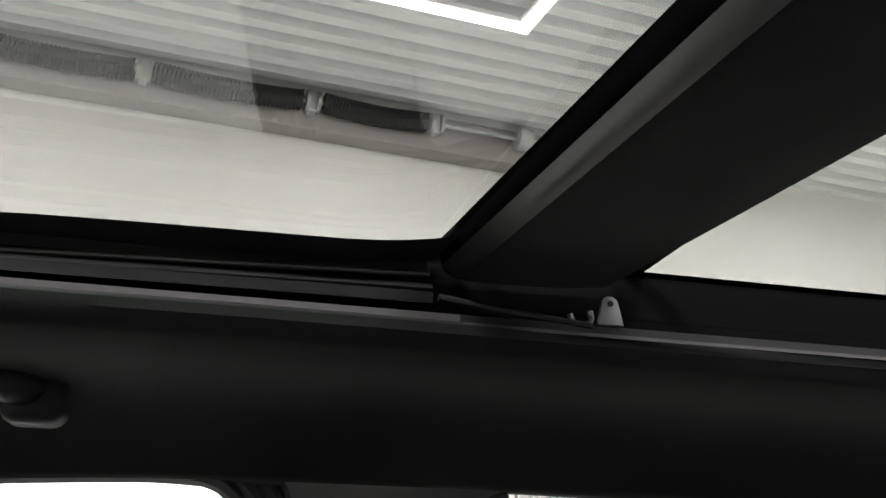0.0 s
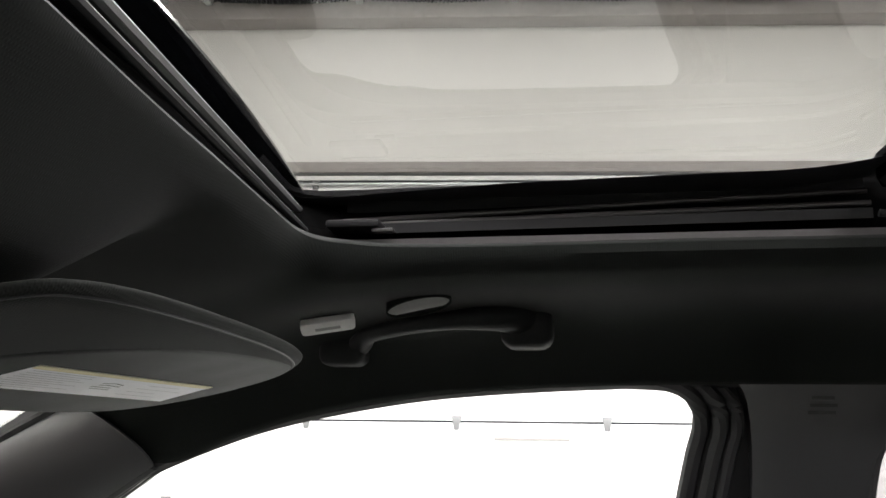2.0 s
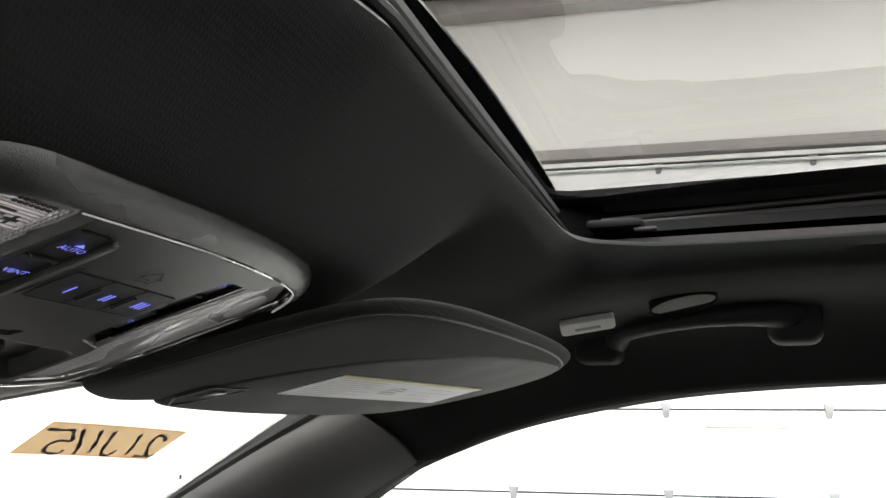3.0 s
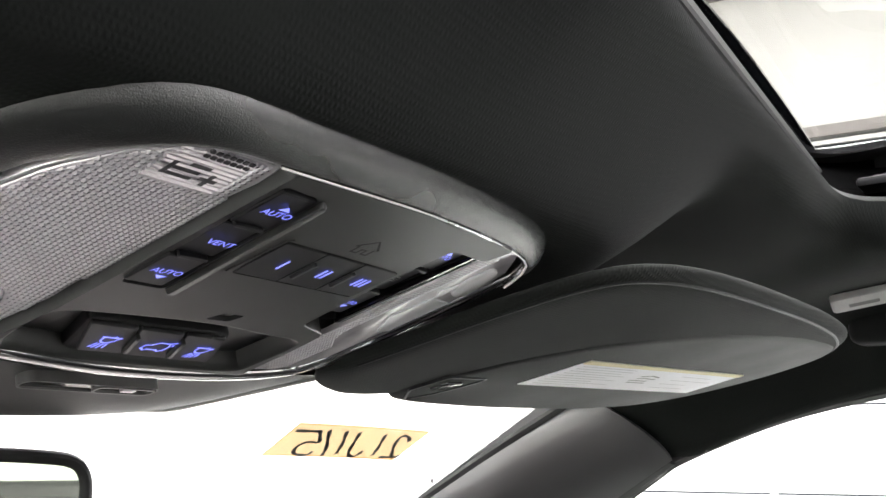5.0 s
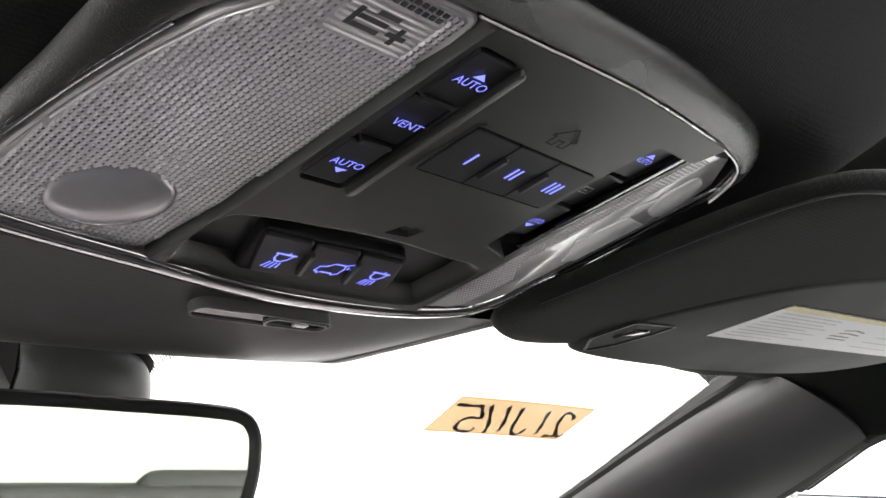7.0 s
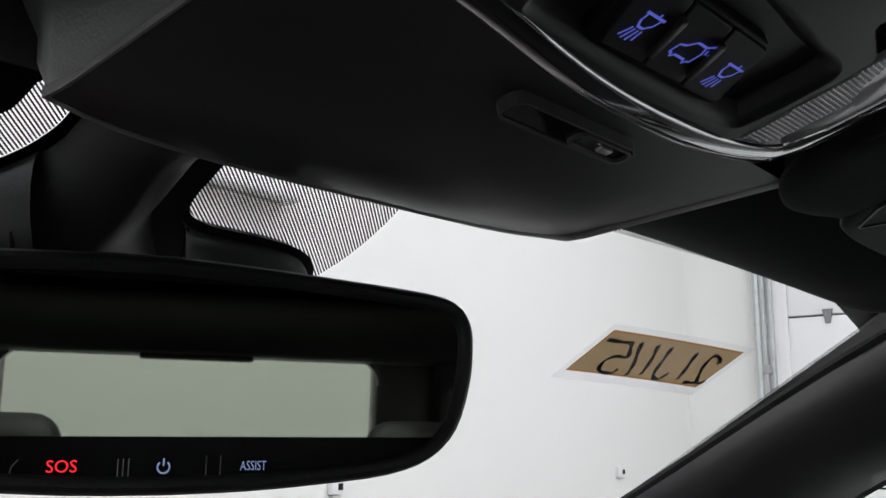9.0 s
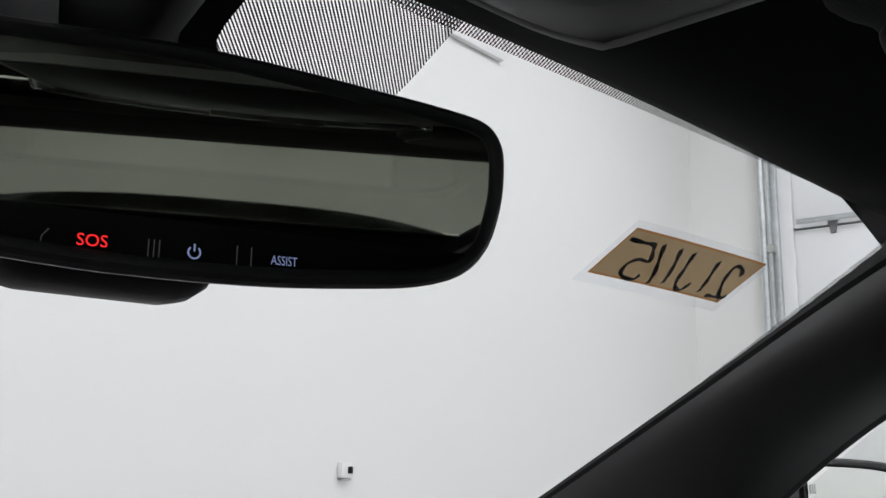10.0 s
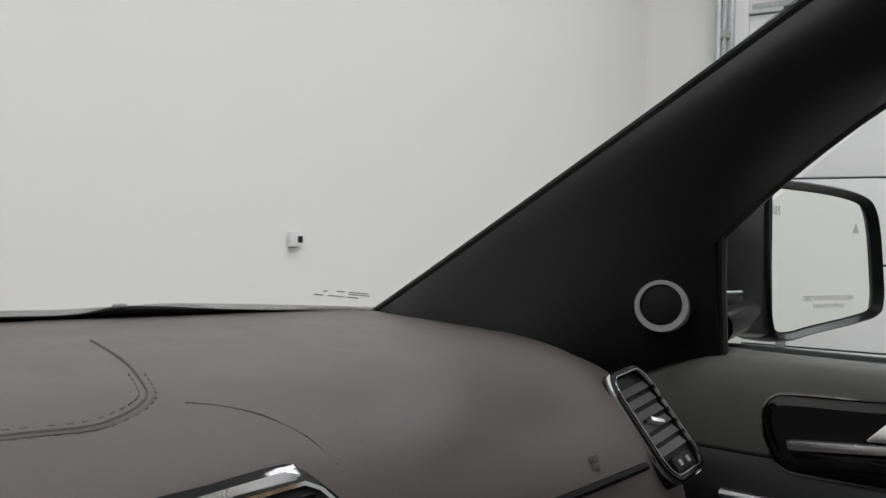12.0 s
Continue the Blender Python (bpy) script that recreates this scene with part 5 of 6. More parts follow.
SLOT = rounded([(0.0335, -0.0205), (0.0500, -0.0215), (0.0545, -0.018), (0.0568, 0.044), (0.050, 0.0462), (0.0370, 0.0446), (0.0326, 0.003)], 0.002)
part("slot", loft([on_console(SLOT, 0.0008), on_console(inset(SLOT, 0.0008), -0.0030)], True), M_BLACK, oc)
part("slot_floor", prism(cvs(inset(SLOT, 0.0004)), -0.0040, -0.0020, CF), M_BLACK, oc)
part("slot_ridge", prism(cvs(rounded([(0.0545, -0.0212), (0.0582, -0.0205), (0.0592, 0.0455), (0.0560, 0.0462)], 0.0014)), -0.002, 0.0020, CF, 0.0012), M_GLOSS, oc, "gloss black ridge")
for k, y in enumerate((-0.0095, 0.0110, 0.0312)):
    u = 0.0472 + 0.0006 * k
    ky = part("key", prism(cvs(rounded([(u - 0.0062, y - 0.0092), (u + 0.0052, y - 0.0092), (u + 0.0054, y + 0.0092), (u - 0.0058, y + 0.0092)], 0.0010, 3)), -0.003, (0.0003, -0.0006, 0.0003)[k], CF, 0.0008), M_BUTTON, oc, "black sunken key", smooth=False)
    km = CF @ Matrix.Translation((*cv(u - 0.0012, y), (0.0004, -0.0005, 0.0004)[k]))
    if k == 1:
        part("key_mark", strokes([[(-0.0022, 0.0016), (0.0022, 0.0016), (0.0022, -0.0016), (-0.0022, -0.0016), (-0.0022, 0.0016)], [(-0.0010, -0.0003), (0.0010, -0.0003)]], 0.0006, km), M_GREYPRINT, ky, "grey printed frame", smooth=False)
    else:
        key_mark(ky, km, k, 0.0034, 0.85)
for y in (0.0012, 0.0212):
    part("divider", prism(cvs(rounded([(0.0425, y - 0.0008), (0.0522, y - 0.0004), (0.0524, y + 0.0010), (0.0428, y + 0.0006)], 0.0004, 2)), -0.002, 0.0009, CF, 0.0003), M_BUTTON, oc)

# three numbered keys
for k, u in enumerate((-0.0155, 0.0030, 0.0216)):
    ky = part("key", prism(cvs(rounded([(u - 0.0091, -0.0019 + 0.0003 * k), (u + 0.0091, -0.0016 + 0.0003 * k), (u + 0.0094, 0.0190), (u - 0.0088, 0.0190)], 0.0008, 3)), 0.0, LEVEL + 0.0002, CF, 0.0004), M_BUTTON, oc, "flat black key", smooth=False)
    b2 = bmesh.new()
    for j in range(k + 1):
        x = (j - k / 2) * 0.0021
        strokes([[(x, -0.0028), (x, 0.0028)]], 0.0009, CF @ Matrix.Translation((*cv(u + 0.0010, 0.0087), LEVEL + 0.0003)), bm=b2)
    part("key_mark", b2, M_BLUE, ky, "glowing blue bars", smooth=False)
for u in (-0.0047, 0.0140):
    part("divider", prism(cvs(rounded([(u - 0.0009, 0.0042), (u + 0.0007, 0.0042), (u + 0.0011, 0.0146), (u - 0.0005, 0.0146)], 0.0005, 2)), 0.003, LEVEL + 0.0012, CF, 0.0005), M_BUTTON, oc)
part("key_frame", tube(on_console([(-0.0268, 0.0190), (-0.0258, -0.0030), (-0.0240, -0.0042)], LEVEL), 0.0004, 6), M_PLATE, oc)
HM = CF @ Matrix.Translation((*cv(0.0012, -0.0105), LEVEL + 0.0002))
part("house_mark", strokes([[(-0.0052, -0.0004), (0.0, 0.0046), (0.0052, -0.0004), (0.0036, -0.0004), (0.0036, -0.0040), (0.0012, -0.0040), (0.0012, -0.0016), (-0.0010, -0.0016), (-0.0010, -0.0040), (-0.0036, -0.0040), (-0.0036, -0.0004), (-0.0052, -0.0004)]], 0.0009, HM), M_BLACK, oc, "dark house-shaped mark")

# map lamp keys and tailgate key on a block in the hollow
BLOCK = rounded([(-0.0362, 0.0650), (0.0230, 0.0650), (0.0360, 0.0880), (-0.0280, 0.0900)], 0.0030)
part("key_block", prism(cvs(BLOCK), -0.002, 0.0032, CF, 0.0012), M_BLACK, oc)
lamp = [[(-0.0046, 0.0028), (0.0046, 0.0028)], [(-0.0034, 0.0026), (-0.0030, 0.0004), (-0.0012, -0.0012), (0.0012, -0.0012), (0.0030, 0.0004), (0.0034, 0.0026)], [(0.0010, 0.0040), (0.0010, 0.0028)],
        [(-0.0022, -0.0018), (-0.0034, -0.0052)], [(-0.0008, -0.0020), (-0.0014, -0.0056)], [(0.0008, -0.0020), (0.0008, -0.0056)], [(0.0022, -0.0018), (0.0030, -0.0050)]]
lift = [[(-0.0066, -0.0024), (-0.0066, 0.0004), (-0.0040, 0.0010), (-0.0018, 0.0030), (0.0030, 0.0030), (0.0046, 0.0010), (0.0046, -0.0024), (0.0036, -0.0024), (0.0028, -0.0034), (0.0018, -0.0024), (-0.0034, -0.0024), (-0.0044, -0.0034), (-0.0054, -0.0024), (-0.0066, -0.0024)],
        [(0.0032, 0.0030), (0.0058, 0.0044), (0.0072, 0.0030), (0.0074, 0.0012)], [(0.0060, 0.0012), (0.0050, 0.0026)]]
for u0, u1, icon, c in ((-0.0350, -0.0168, lamp, -0.0206), (-0.0158, 0.0024, lift, 0.0006), (0.0034, 0.0216, lamp, 0.0194)):
    slant = lambda u, y: (u + 0.0105 * (y - 0.0660) / 0.0205, y)
    ky = part("key", prism(cvs(rounded([slant(u0, 0.0660), slant(u1, 0.0660), slant(u1, 0.0868), slant(u0, 0.0876)], 0.0012, 3)), 0.0, 0.0046, CF, 0.0007), M_BUTTON, oc, "black lamp key", smooth=False)
    part("key_mark", strokes(icon, 0.00075, CF @ Matrix.Translation((*cv(c, 0.0772), 0.0047)) @ Matrix.Diagonal((0.84, 1.15, 1.0, 1.0))), M_BLUE, ky, "glowing blue symbol", smooth=False)
for u in (-0.0163, 0.0029):
    part("divider", prism(cvs(rounded([(u + 0.0018, 0.0705), (u + 0.0036, 0.0702), (u + 0.0090, 0.0835), (u + 0.0072, 0.0838)], 0.0007, 2)), 0.002, 0.0062, CF, 0.0007), M_PLATE, oc)

# front cover below the rim, with its latch slot
rows = []
for t in np.linspace(0, 1, 15):
    L, R = Vector((-0.1092, 0.092, 1.5775)).lerp(Vector((-0.1190, 0.178, 1.562)), t), Vector((0.121, 0.113, 1.5755)).lerp(Vector((0.089, 0.1855, 1.5605)), t)
    row = [L + Vector((-0.004, 0, 0.05)), L + Vector((-0.003, 0, 0.006))]
    for u in np.linspace(0, 1, 21):
        p = L.lerp(R, u)
        e = 1 - abs(2 * u - 1) ** 4
        p.y += (0.009 * e if t > 0 else 0) * t - 0.004 * e * (1 - t)
        p.z -= 0.003 * e * (1 - t) + (0.002 * e + 0.0055 * (1 - (2 * u - 1) ** 2)) * math.sin(math.pi * t ** 1.4) + 0.002 * e * t
        row.append(p)
    row += [R + Vector((0.003, 0, 0.004)), R + Vector((0.004, 0, 0.05))]
    rows.append(row)
last = rows[-1]
border_pts = [r[22] for r in rows] + [last[k] + Vector((0, 0.0008, 0.0008)) for k in range(21, 1, -1)] + [r[2].copy() for r in rows[-2::-1]]
rows.append([p + Vector((0, 0.0025, 0.0025)) for p in last])
rows.append([p + Vector((0, 0.003, 0.009)) for p in last])
rows.append([Vector((p.x * 0.96, p.y + 0.03, 1.60)) for p in last])
fc = part("front_cover", loft(rows), M_COVER, oc, "black grained front cover")
# flange along the side and front edges; caught light is in its colour
rows = []
for i, p in enumerate(border_pts):
    q = border_pts[min(i + 1, len(border_pts) - 1)] - border_pts[max(i - 1, 0)]
    out = Vector((q.y, -q.x, 0)).normalized()
    if out.dot(p - Vector((-0.01, 0.13, p.z))) < 0:
        out = -out
    w = 0.0052 if i < 13 else lerp(0.0052, 0.0026, min(1.0, (i - 13) / 6)) if i < 32 else lerp(0.0026, 0.0010, min(1.0, (i - 32) / 4))
    rows.append([p + out * w * a + Vector((0, 0, w * b - 0.0006)) for a, b in ((-0.10, 0.20), (-0.04, 0.02), (0.04, -0.02), (0.85, -0.14), (0.97, -0.08), (1.0, 0.15), (1.0, 1.6))])
part("flange", loft(rows), M_EDGELIT, oc, "flange round the cover, caught light in its pale colour")
SL = frame_of((-0.0010, 0.1150, 1.5660), (math.cos(radians(4)), math.sin(radians(4)), 0.03), (0, -0.24, -1))
part("latch_rim", band(rrect(0, 0, 0.0590, 0.0096, 0.0046), rrect(0, 0, 0.0576, 0.0082, 0.0040), -0.003, 0.0012, SL), M_SLAT, fc, "grey raised latch rim")
part("latch_pocket", prism(rrect(0, 0, 0.0578, 0.0084, 0.0040), -0.004, 0.0004, SL), M_GLOSS, fc, "gloss black latch pocket")
part("latch_lever", band(rrect(0.0145, -0.0002, 0.0270, 0.0074, 0.0034), rrect(0.0145, -0.0002, 0.0252, 0.0056, 0.0026), -0.001, 0.0016, SL), M_SLAT, fc, "grey latch lever")
part("latch_tooth", boxed((0.0165, -0.0002, 0.0010), (0.0060, 0.0026, 0.0012), SL, 0.0003), M_SATIN, fc, "small bright tooth")


# ---- sun visors ----
def visor_point(x, y, lift=0.0):
    return Vector((x, y, 1.579 - 0.22 * (y - 0.069) - lift))


VIS = [(0.0915, 0.045), (0.0925, 0.084), (0.106, 0.1055), (0.132, 0.1190), (0.152, 0.1195), (0.170, 0.116), (0.20, 0.119), (0.26, 0.1225), (0.33, 0.120), (0.39, 0.114), (0.435, 0.102), (0.464, 0.076), (0.476, 0.035),
       (0.468, -0.010), (0.446, -0.040), (0.40, -0.054), (0.33, -0.061), (0.24, -0.063), (0.16, -0.061), (0.116, -0.052), (0.098, -0.034), (0.0915, 0.0)]
VIS = smooth_loop(VIS, 96)
VFACE = [(0.1580, 0.0990), (0.1650, 0.1100), (0.178, 0.1165), (0.21, 0.1215), (0.27, 0.1245), (0.34, 0.1225), (0.395, 0.1165), (0.437, 0.103), (0.465, 0.076), (0.475, 0.035), (0.466, -0.008), (0.443, -0.034), (0.40, -0.043),
         (0.34, -0.041), (0.27, -0.026), (0.21, 0.004), (0.178, 0.038), (0.162, 0.075)]
VFACE = smooth_loop(VFACE, 84)


def puffed(outline, mid, lo, hi, roll, s, n=9):
    """A soft slab: its rim stands at mid over the visor's plane and rolls over within the width roll, lo below and hi above."""
    down, up = [], []
    for k in range(n):
        a = math.pi / 2 * k / (n - 1)
        ring = inset(outline, roll * (1 - math.cos(a)))
        up.append([Vector((s * x, y, visor_point(x, y).z + mid + hi * math.sin(a))) for x, y in ring])
        down.append([Vector((s * x, y, visor_point(x, y).z + mid - lo * math.sin(a))) for x, y in ring])
    return loft(up[::-1] + down[1:], True, True)


def sun_visor(s, label):
    v = thing("sun_visor", label, "sun visor")
    part("body", puffed(VIS, 0.0030, 0.0060, 0.0020, 0.017, s), M_VISOR, v, "knit-covered body with a rolled edge", sharp=80)
    fc2 = part("face", puffed(VFACE, -0.0012, 0.0028, 0.0010, 0.0075, s), M_VISORFACE, v, "smooth dark face panel", sharp=80)
    # welted seam round the rolled edge
    seam = [p for p in inset(VIS, 0.0062) if p[1] < 0.075 and p[0] < 0.45]
    seam = sorted(seam, key=lambda p: math.atan2(p[1] - 0.03, p[0] - 0.28) % (2 * math.pi))
    part("seam", tube([(s * x, y, visor_point(x, y).z - 0.0014) for x, y in seam], 0.0009, 6), M_BLACK, v, "dark seam")
    part("pivot", tube([(s * 0.40, 0.135, 1.585), (s * 0.46, 0.145, 1.595)], 0.010, 10), M_BLACK, v)

    def vm(x, y, lift):
        return frame_of(visor_point(x, y, lift), (1, -0.045, 0), (0, -0.22, -1))
    # warning label with lines of small print
    q = vm(0.330, 0.045, 0.0040)
    lb = part("warning_label", prism([(-0.104, -0.0245), (0.108, -0.0245), (0.100, 0.0215), (-0.104, 0.0215)], -0.001, 0.0004, q), M_PAPER, fc2, "white paper warning label")
    part("yellow_band", prism([(-0.104, 0.0165), (0.1008, 0.0165), (0.100, 0.0215), (-0.104, 0.0215)], 0.0, 0.0007, q), M_YELLOW, lb, "yellow band")
    ln = []
    for k in range(9):
        y = 0.0130 - 0.0040 * k
        ln.append([(-0.098, y), (-0.098 + 0.075 * (0.8 + 0.2 * math.sin(3 * k)), y)])
        if k % 2:
            ln.append([(0.03, y), (0.03 + 0.060 * (0.8 + 0.2 * math.cos(2 * k)), y)])
    part("small_print", strokes(ln, 0.0009, q, 0.0006), M_LABELPRINT, lb)["kind"] = "stuff"
    part("pictogram", strokes([[(-0.016, 0.004), (-0.004, 0.006), (0.008, 0.004)], [(-0.014, 0.0), (-0.004, 0.001), (0.010, 0.0)], [(-0.016, -0.004), (0.006, -0.004)], [(-0.012, -0.008), (0.010, -0.008)]], 0.0016, q, 0.0006), M_GREYPRINT, lb, "grey pictogram")
    # finger tab of the mirror cover, in a shallow framed recess
    w = vm(0.178, 0.0905, 0.0036)
    tab = [(-0.0150, 0.0205), (0.0150, 0.0220), (0.0140, 0.0090), (0.0080, -0.0100), (-0.0020, -0.0205), (-0.0180, -0.0030)]
    o2 = [tuple(p) for p in rounded(tab, 0.003)]
    part("tab_frame", band(o2, inset(o2, 0.0012), -0.002, 0.0010, w), M_BUTTON, fc2, "thin dark frame")
    part("finger_tab", prism(inset(o2, 0.0012), -0.002, 0.0002, w, 0.0004), M_TRIM, fc2, "glossy finger tab")
    part("tab_pull", prism(rounded([(-0.006, 0.012), (0.006, 0.0135), (0.004, 0.002), (-0.007, 0.0)], 0.002), 0.0, 0.0014, w, 0.0010), M_GLOSS, fc2)
    return v


sun_visor(1, "folded charcoal sun visor with a white warning label")


# ---- grab handle, badge and oval cover on the roof rail ----
gh = thing("grab_handle", "black plastic grab handle above the door", "grab handle")
pts = spline([(0.5682, -0.0322, 1.6235), (0.5663, -0.0505, 1.6280), (0.5481, -0.0645, 1.6365), (0.5325, -0.0896, 1.6398), (0.5220, -0.1148, 1.6422), (0.5150, -0.1436, 1.6440), (0.5160, -0.1690, 1.6455), (0.5300, -0.1890, 1.6470), (0.5530, -0.1970, 1.6420)], 48)
rad = [float(np.interp(i / 47, [0, 0.12, 0.25, 0.4, 0.6, 0.75, 0.9, 1], [0.0125, 0.0115, 0.0092, 0.0086, 0.0092, 0.0120, 0.0165, 0.0175])) for i in range(48)]
part("grip", tube(pts, rad, 14, flat=0.8), M_HANDLE, gh)
part("front_foot", boxed((0.572, -0.0385, 1.6260), (0.034, 0.040, 0.027), pose(0, 0, 0), 0.009, 4), M_HANDLE, gh)
part("rear_foot", boxed((0.549, -0.1985, 1.6430), (0.040, 0.042, 0.038), pose(0, 0, 0), 0.011, 4), M_HANDLE, gh)

bg = thing("airbag_badge", "small grey moulded badge on the roof lining", "badge")
BF = frame_of((0.4940, -0.0458, 1.6371), (0.128, -0.98, 0.157), (-0.6, -0.2, -0.77))
part("plate", prism(rrect(0, 0, 0.043, 0.0120, 0.003), -0.006, 0.0012, BF, 0.001), M_BADGE, bg)
part("lettering", strokes([[(-0.010, -0.001), (0.010, -0.001)]], 0.0030, BF, 0.0014), M_GREYPRINT, bg, "grey unreadable lettering")
ov = thing("oval_cover", "oval grey recessed cover in the roof lining", "cover")
OF = frame_of((0.4690, -0.1236, 1.6484), (0.0, -0.98, 0.19), (-0.6, -0.15, -0.78))
part("rim", band(ellipse(0, 0, 0.0255, 0.0092), ellipse(0, 0, 0.0240, 0.0080), -0.016, 0.0006, OF), M_LINER, ov)
part("cup", prism(ellipse(0, 0, 0.0240, 0.0080), -0.010, -0.0005, OF), M_BLACK, ov)
part("flap", prism([(x, y + 0.0008) for x, y in ellipse(0, 0, 0.0240, 0.0074) if y > -0.0055], -0.004, 0.0004, OF, 0.0006), M_OVAL, ov, "grey flap")


# ---- rear-view mirror ----
MF = frame_of((-0.032, 0.272, 1.473), (0.9659, -0.2588, 0), (-0.2588, -0.9659, -0.03))
half = [(0.0, -0.0098), (0.03, -0.0092), (0.06, -0.0072), (0.088, -0.0042), (0.107, 0.002), (0.1185, 0.013), (0.1245, 0.030), (0.1262, 0.045), (0.1248, 0.0575), (0.117, 0.0662), (0.099, 0.0694), (0.06, 0.0718), (0.03, 0.0735), (0.0, 0.0745)]
right = [tuple(p)[:2] for p in spline([(x, y, 0) for x, y in half], 40)]
MOUT = right + [(-x, y) for x, y in right[-2:0:-1]]


def shrink(o, d):
    """An outline moved inwards by d."""
    out = []
    n = len(o)
    for i, p in enumerate(o):
        a, b = Vector(o[i - 1]), Vector(o[(i + 1) % n])
        t = (b - a).normalized()
        out.append((p[0] - t.y * d, p[1] + t.x * d))
    return out


rv = thing("rear_view_mirror", "black dimming rear-view mirror with glowing buttons, on the windshield", "rear-view mirror")
rows = []
for d, z in ((0.0070, -0.0015), (0.0066, 0.0006), (0.0052, 0.0020), (0.0030, 0.0024), (0.0012, 0.0014), (0.0, -0.0015)):
    rows.append([MF @ Vector((*p, z)) for p in shrink(MOUT, d)])
part("rim", loft(rows, True), M_TRIM, rv, "dark grey rounded rim")
rows = []
for d, z in ((0.0, -0.0015), (0.0, -0.004), (0.001, -0.010), (0.006, -0.018), (0.016, -0.026), (0.026, -0.031), (0.034, -0.033)):
    rows.append([MF @ Vector((*p, z)) for p in shrink(MOUT, d)])
hb = part("housing", loft(rows, True), M_SHELL, rv)
part("back_cap", prism(shrink(MOUT, 0.033), -0.0345, -0.0325, MF), M_BLACK, rv)
inner = shrink(MOUT, 0.0066)
part("mirror_glass", prism(inner, -0.003, -0.0006, MF), M_DIMMIRROR, rv, "green-tinted mirror glass")
bar_o = [p for p in shrink(MOUT, 0.0064) if p[1] < 0.0102]
bar_o = sorted([p for p in bar_o], key=lambda p: p[0])
bo = [(p[0], p[1]) for p in bar_o] + [(bar_o[-1][0] + 0.001, 0.0104), (bar_o[0][0] - 0.001, 0.0104)]
kb = part("button_bar", prism(bo, -0.002, 0.0002, MF), M_BAR, rv, "gloss black button bar")
part("lettering", words("SOS", 0.0058, MF @ Matrix.Translation((-0.0335, 0.0004, 0.0003))), M_RED, kb, "glowing red letters", smooth=False)
part("lettering", words("ASSIST", 0.0048, MF @ Matrix.Translation((0.0325, 0.0000, 0.0003)), squeeze=0.72), M_WHITEGLOW, kb, "pale blue glowing letters", smooth=False)
arc = [(0.0021 * math.cos(a), 0.0021 * math.sin(a)) for a in np.linspace(radians(130), radians(410), 14)]
PW = MF @ Matrix.Translation((0.0, 0.0, 0.0003))
part("power_mark", strokes([arc, [(0, 0.0004), (0, 0.0030)]], 0.0006, PW), M_WHITEGLOW, kb, "pale blue glowing power symbol", smooth=False)
lines = [[(-0.0155 + 0.0018 * k, -0.0030), (-0.0155 + 0.0018 * k, 0.0030)] for k in (0, 1, 2)]
part("grille_mark", strokes(lines, 0.0004, PW), M_GREYPRINT, kb)
part("key_line", strokes([[(-0.0495, -0.0030), (-0.0490, 0.0005), (-0.0470, 0.0030)]], 0.0003, PW), M_GREYPRINT, kb)
for x in (0.0150, 0.0202):
    part("key_line", strokes([[(x, -0.0038), (x, 0.0038)]], 0.0003, PW), M_GREYPRINT, kb)
part("arm", tube([MF @ Vector((0.0, 0.035, -0.030)), (-0.018, 0.325, 1.520), (-0.02, 0.345, 1.545)], [0.017, 0.014, 0.018], 12), M_BLACK, rv)
# sensor cover between roof and glass: a neck, and pods on both sides of its foot
sc = thing("sensor_cover", "black plastic sensor cover at the top of the windshield", "sensor cover")
rows = []
for t in np.linspace(0, 1, 20):
    y = lerp(0.215, 0.392, t)
    zt = min(wind_z(0, y) - 0.003, 1.612)
    xl = float(np.interp(y, [0.25, 0.292, 0.317, 0.337, 0.350, 0.392], [-0.0535, -0.0535, -0.0570, -0.0665, -0.078, -0.105]))
    xr = float(np.interp(y, [0.25, 0.300, 0.322, 0.337, 0.350, 0.392], [-0.0045, -0.0050, -0.0065, -0.0075, -0.002, 0.030]))
    dp = float(np.interp(t, [0, 0.5, 0.72, 0.85, 1], [0.022, 0.029, 0.032, 0.046, 0.056]))
    row = []
    for a in np.linspace(0, math.pi, 21):
        c, q = math.cos(a), math.sin(a)
        row.append((lerp(xl, xr, 0.5 - 0.5 * math.copysign(abs(c) ** 1.25, c)), y, zt - dp * q ** 1.25))
    rows.append(row)
part("neck", loft(rows), M_COVER, sc, "grained neck with rounded flanks")


def pod(foot_, side):
    """A rounded block that stands down from the glass along a foot line."""
    rows = []
    for i, p in enumerate(foot_):
        q = Vector(foot_[min(i + 1, len(foot_) - 1)]) - Vector(foot_[max(i - 1, 0)])
        nn = Vector((-q.y, q.x)).normalized() * side
        base = Vector(p) + nn * 0.0058
        zt = wind_z(p[0], p[1])
        rows.append([(base.x + nn.x * a, base.y + nn.y * a, zt + b) for a, b in ((0.0, 0.0), (-0.0006, -0.004), (-0.0030, -0.0075), (-0.0046, -0.012), (-0.0050, -0.020), (-0.0040, -0.032), (0.0, -0.044), (0.008, -0.052), (0.022, -0.056))])
    return loft(rows)


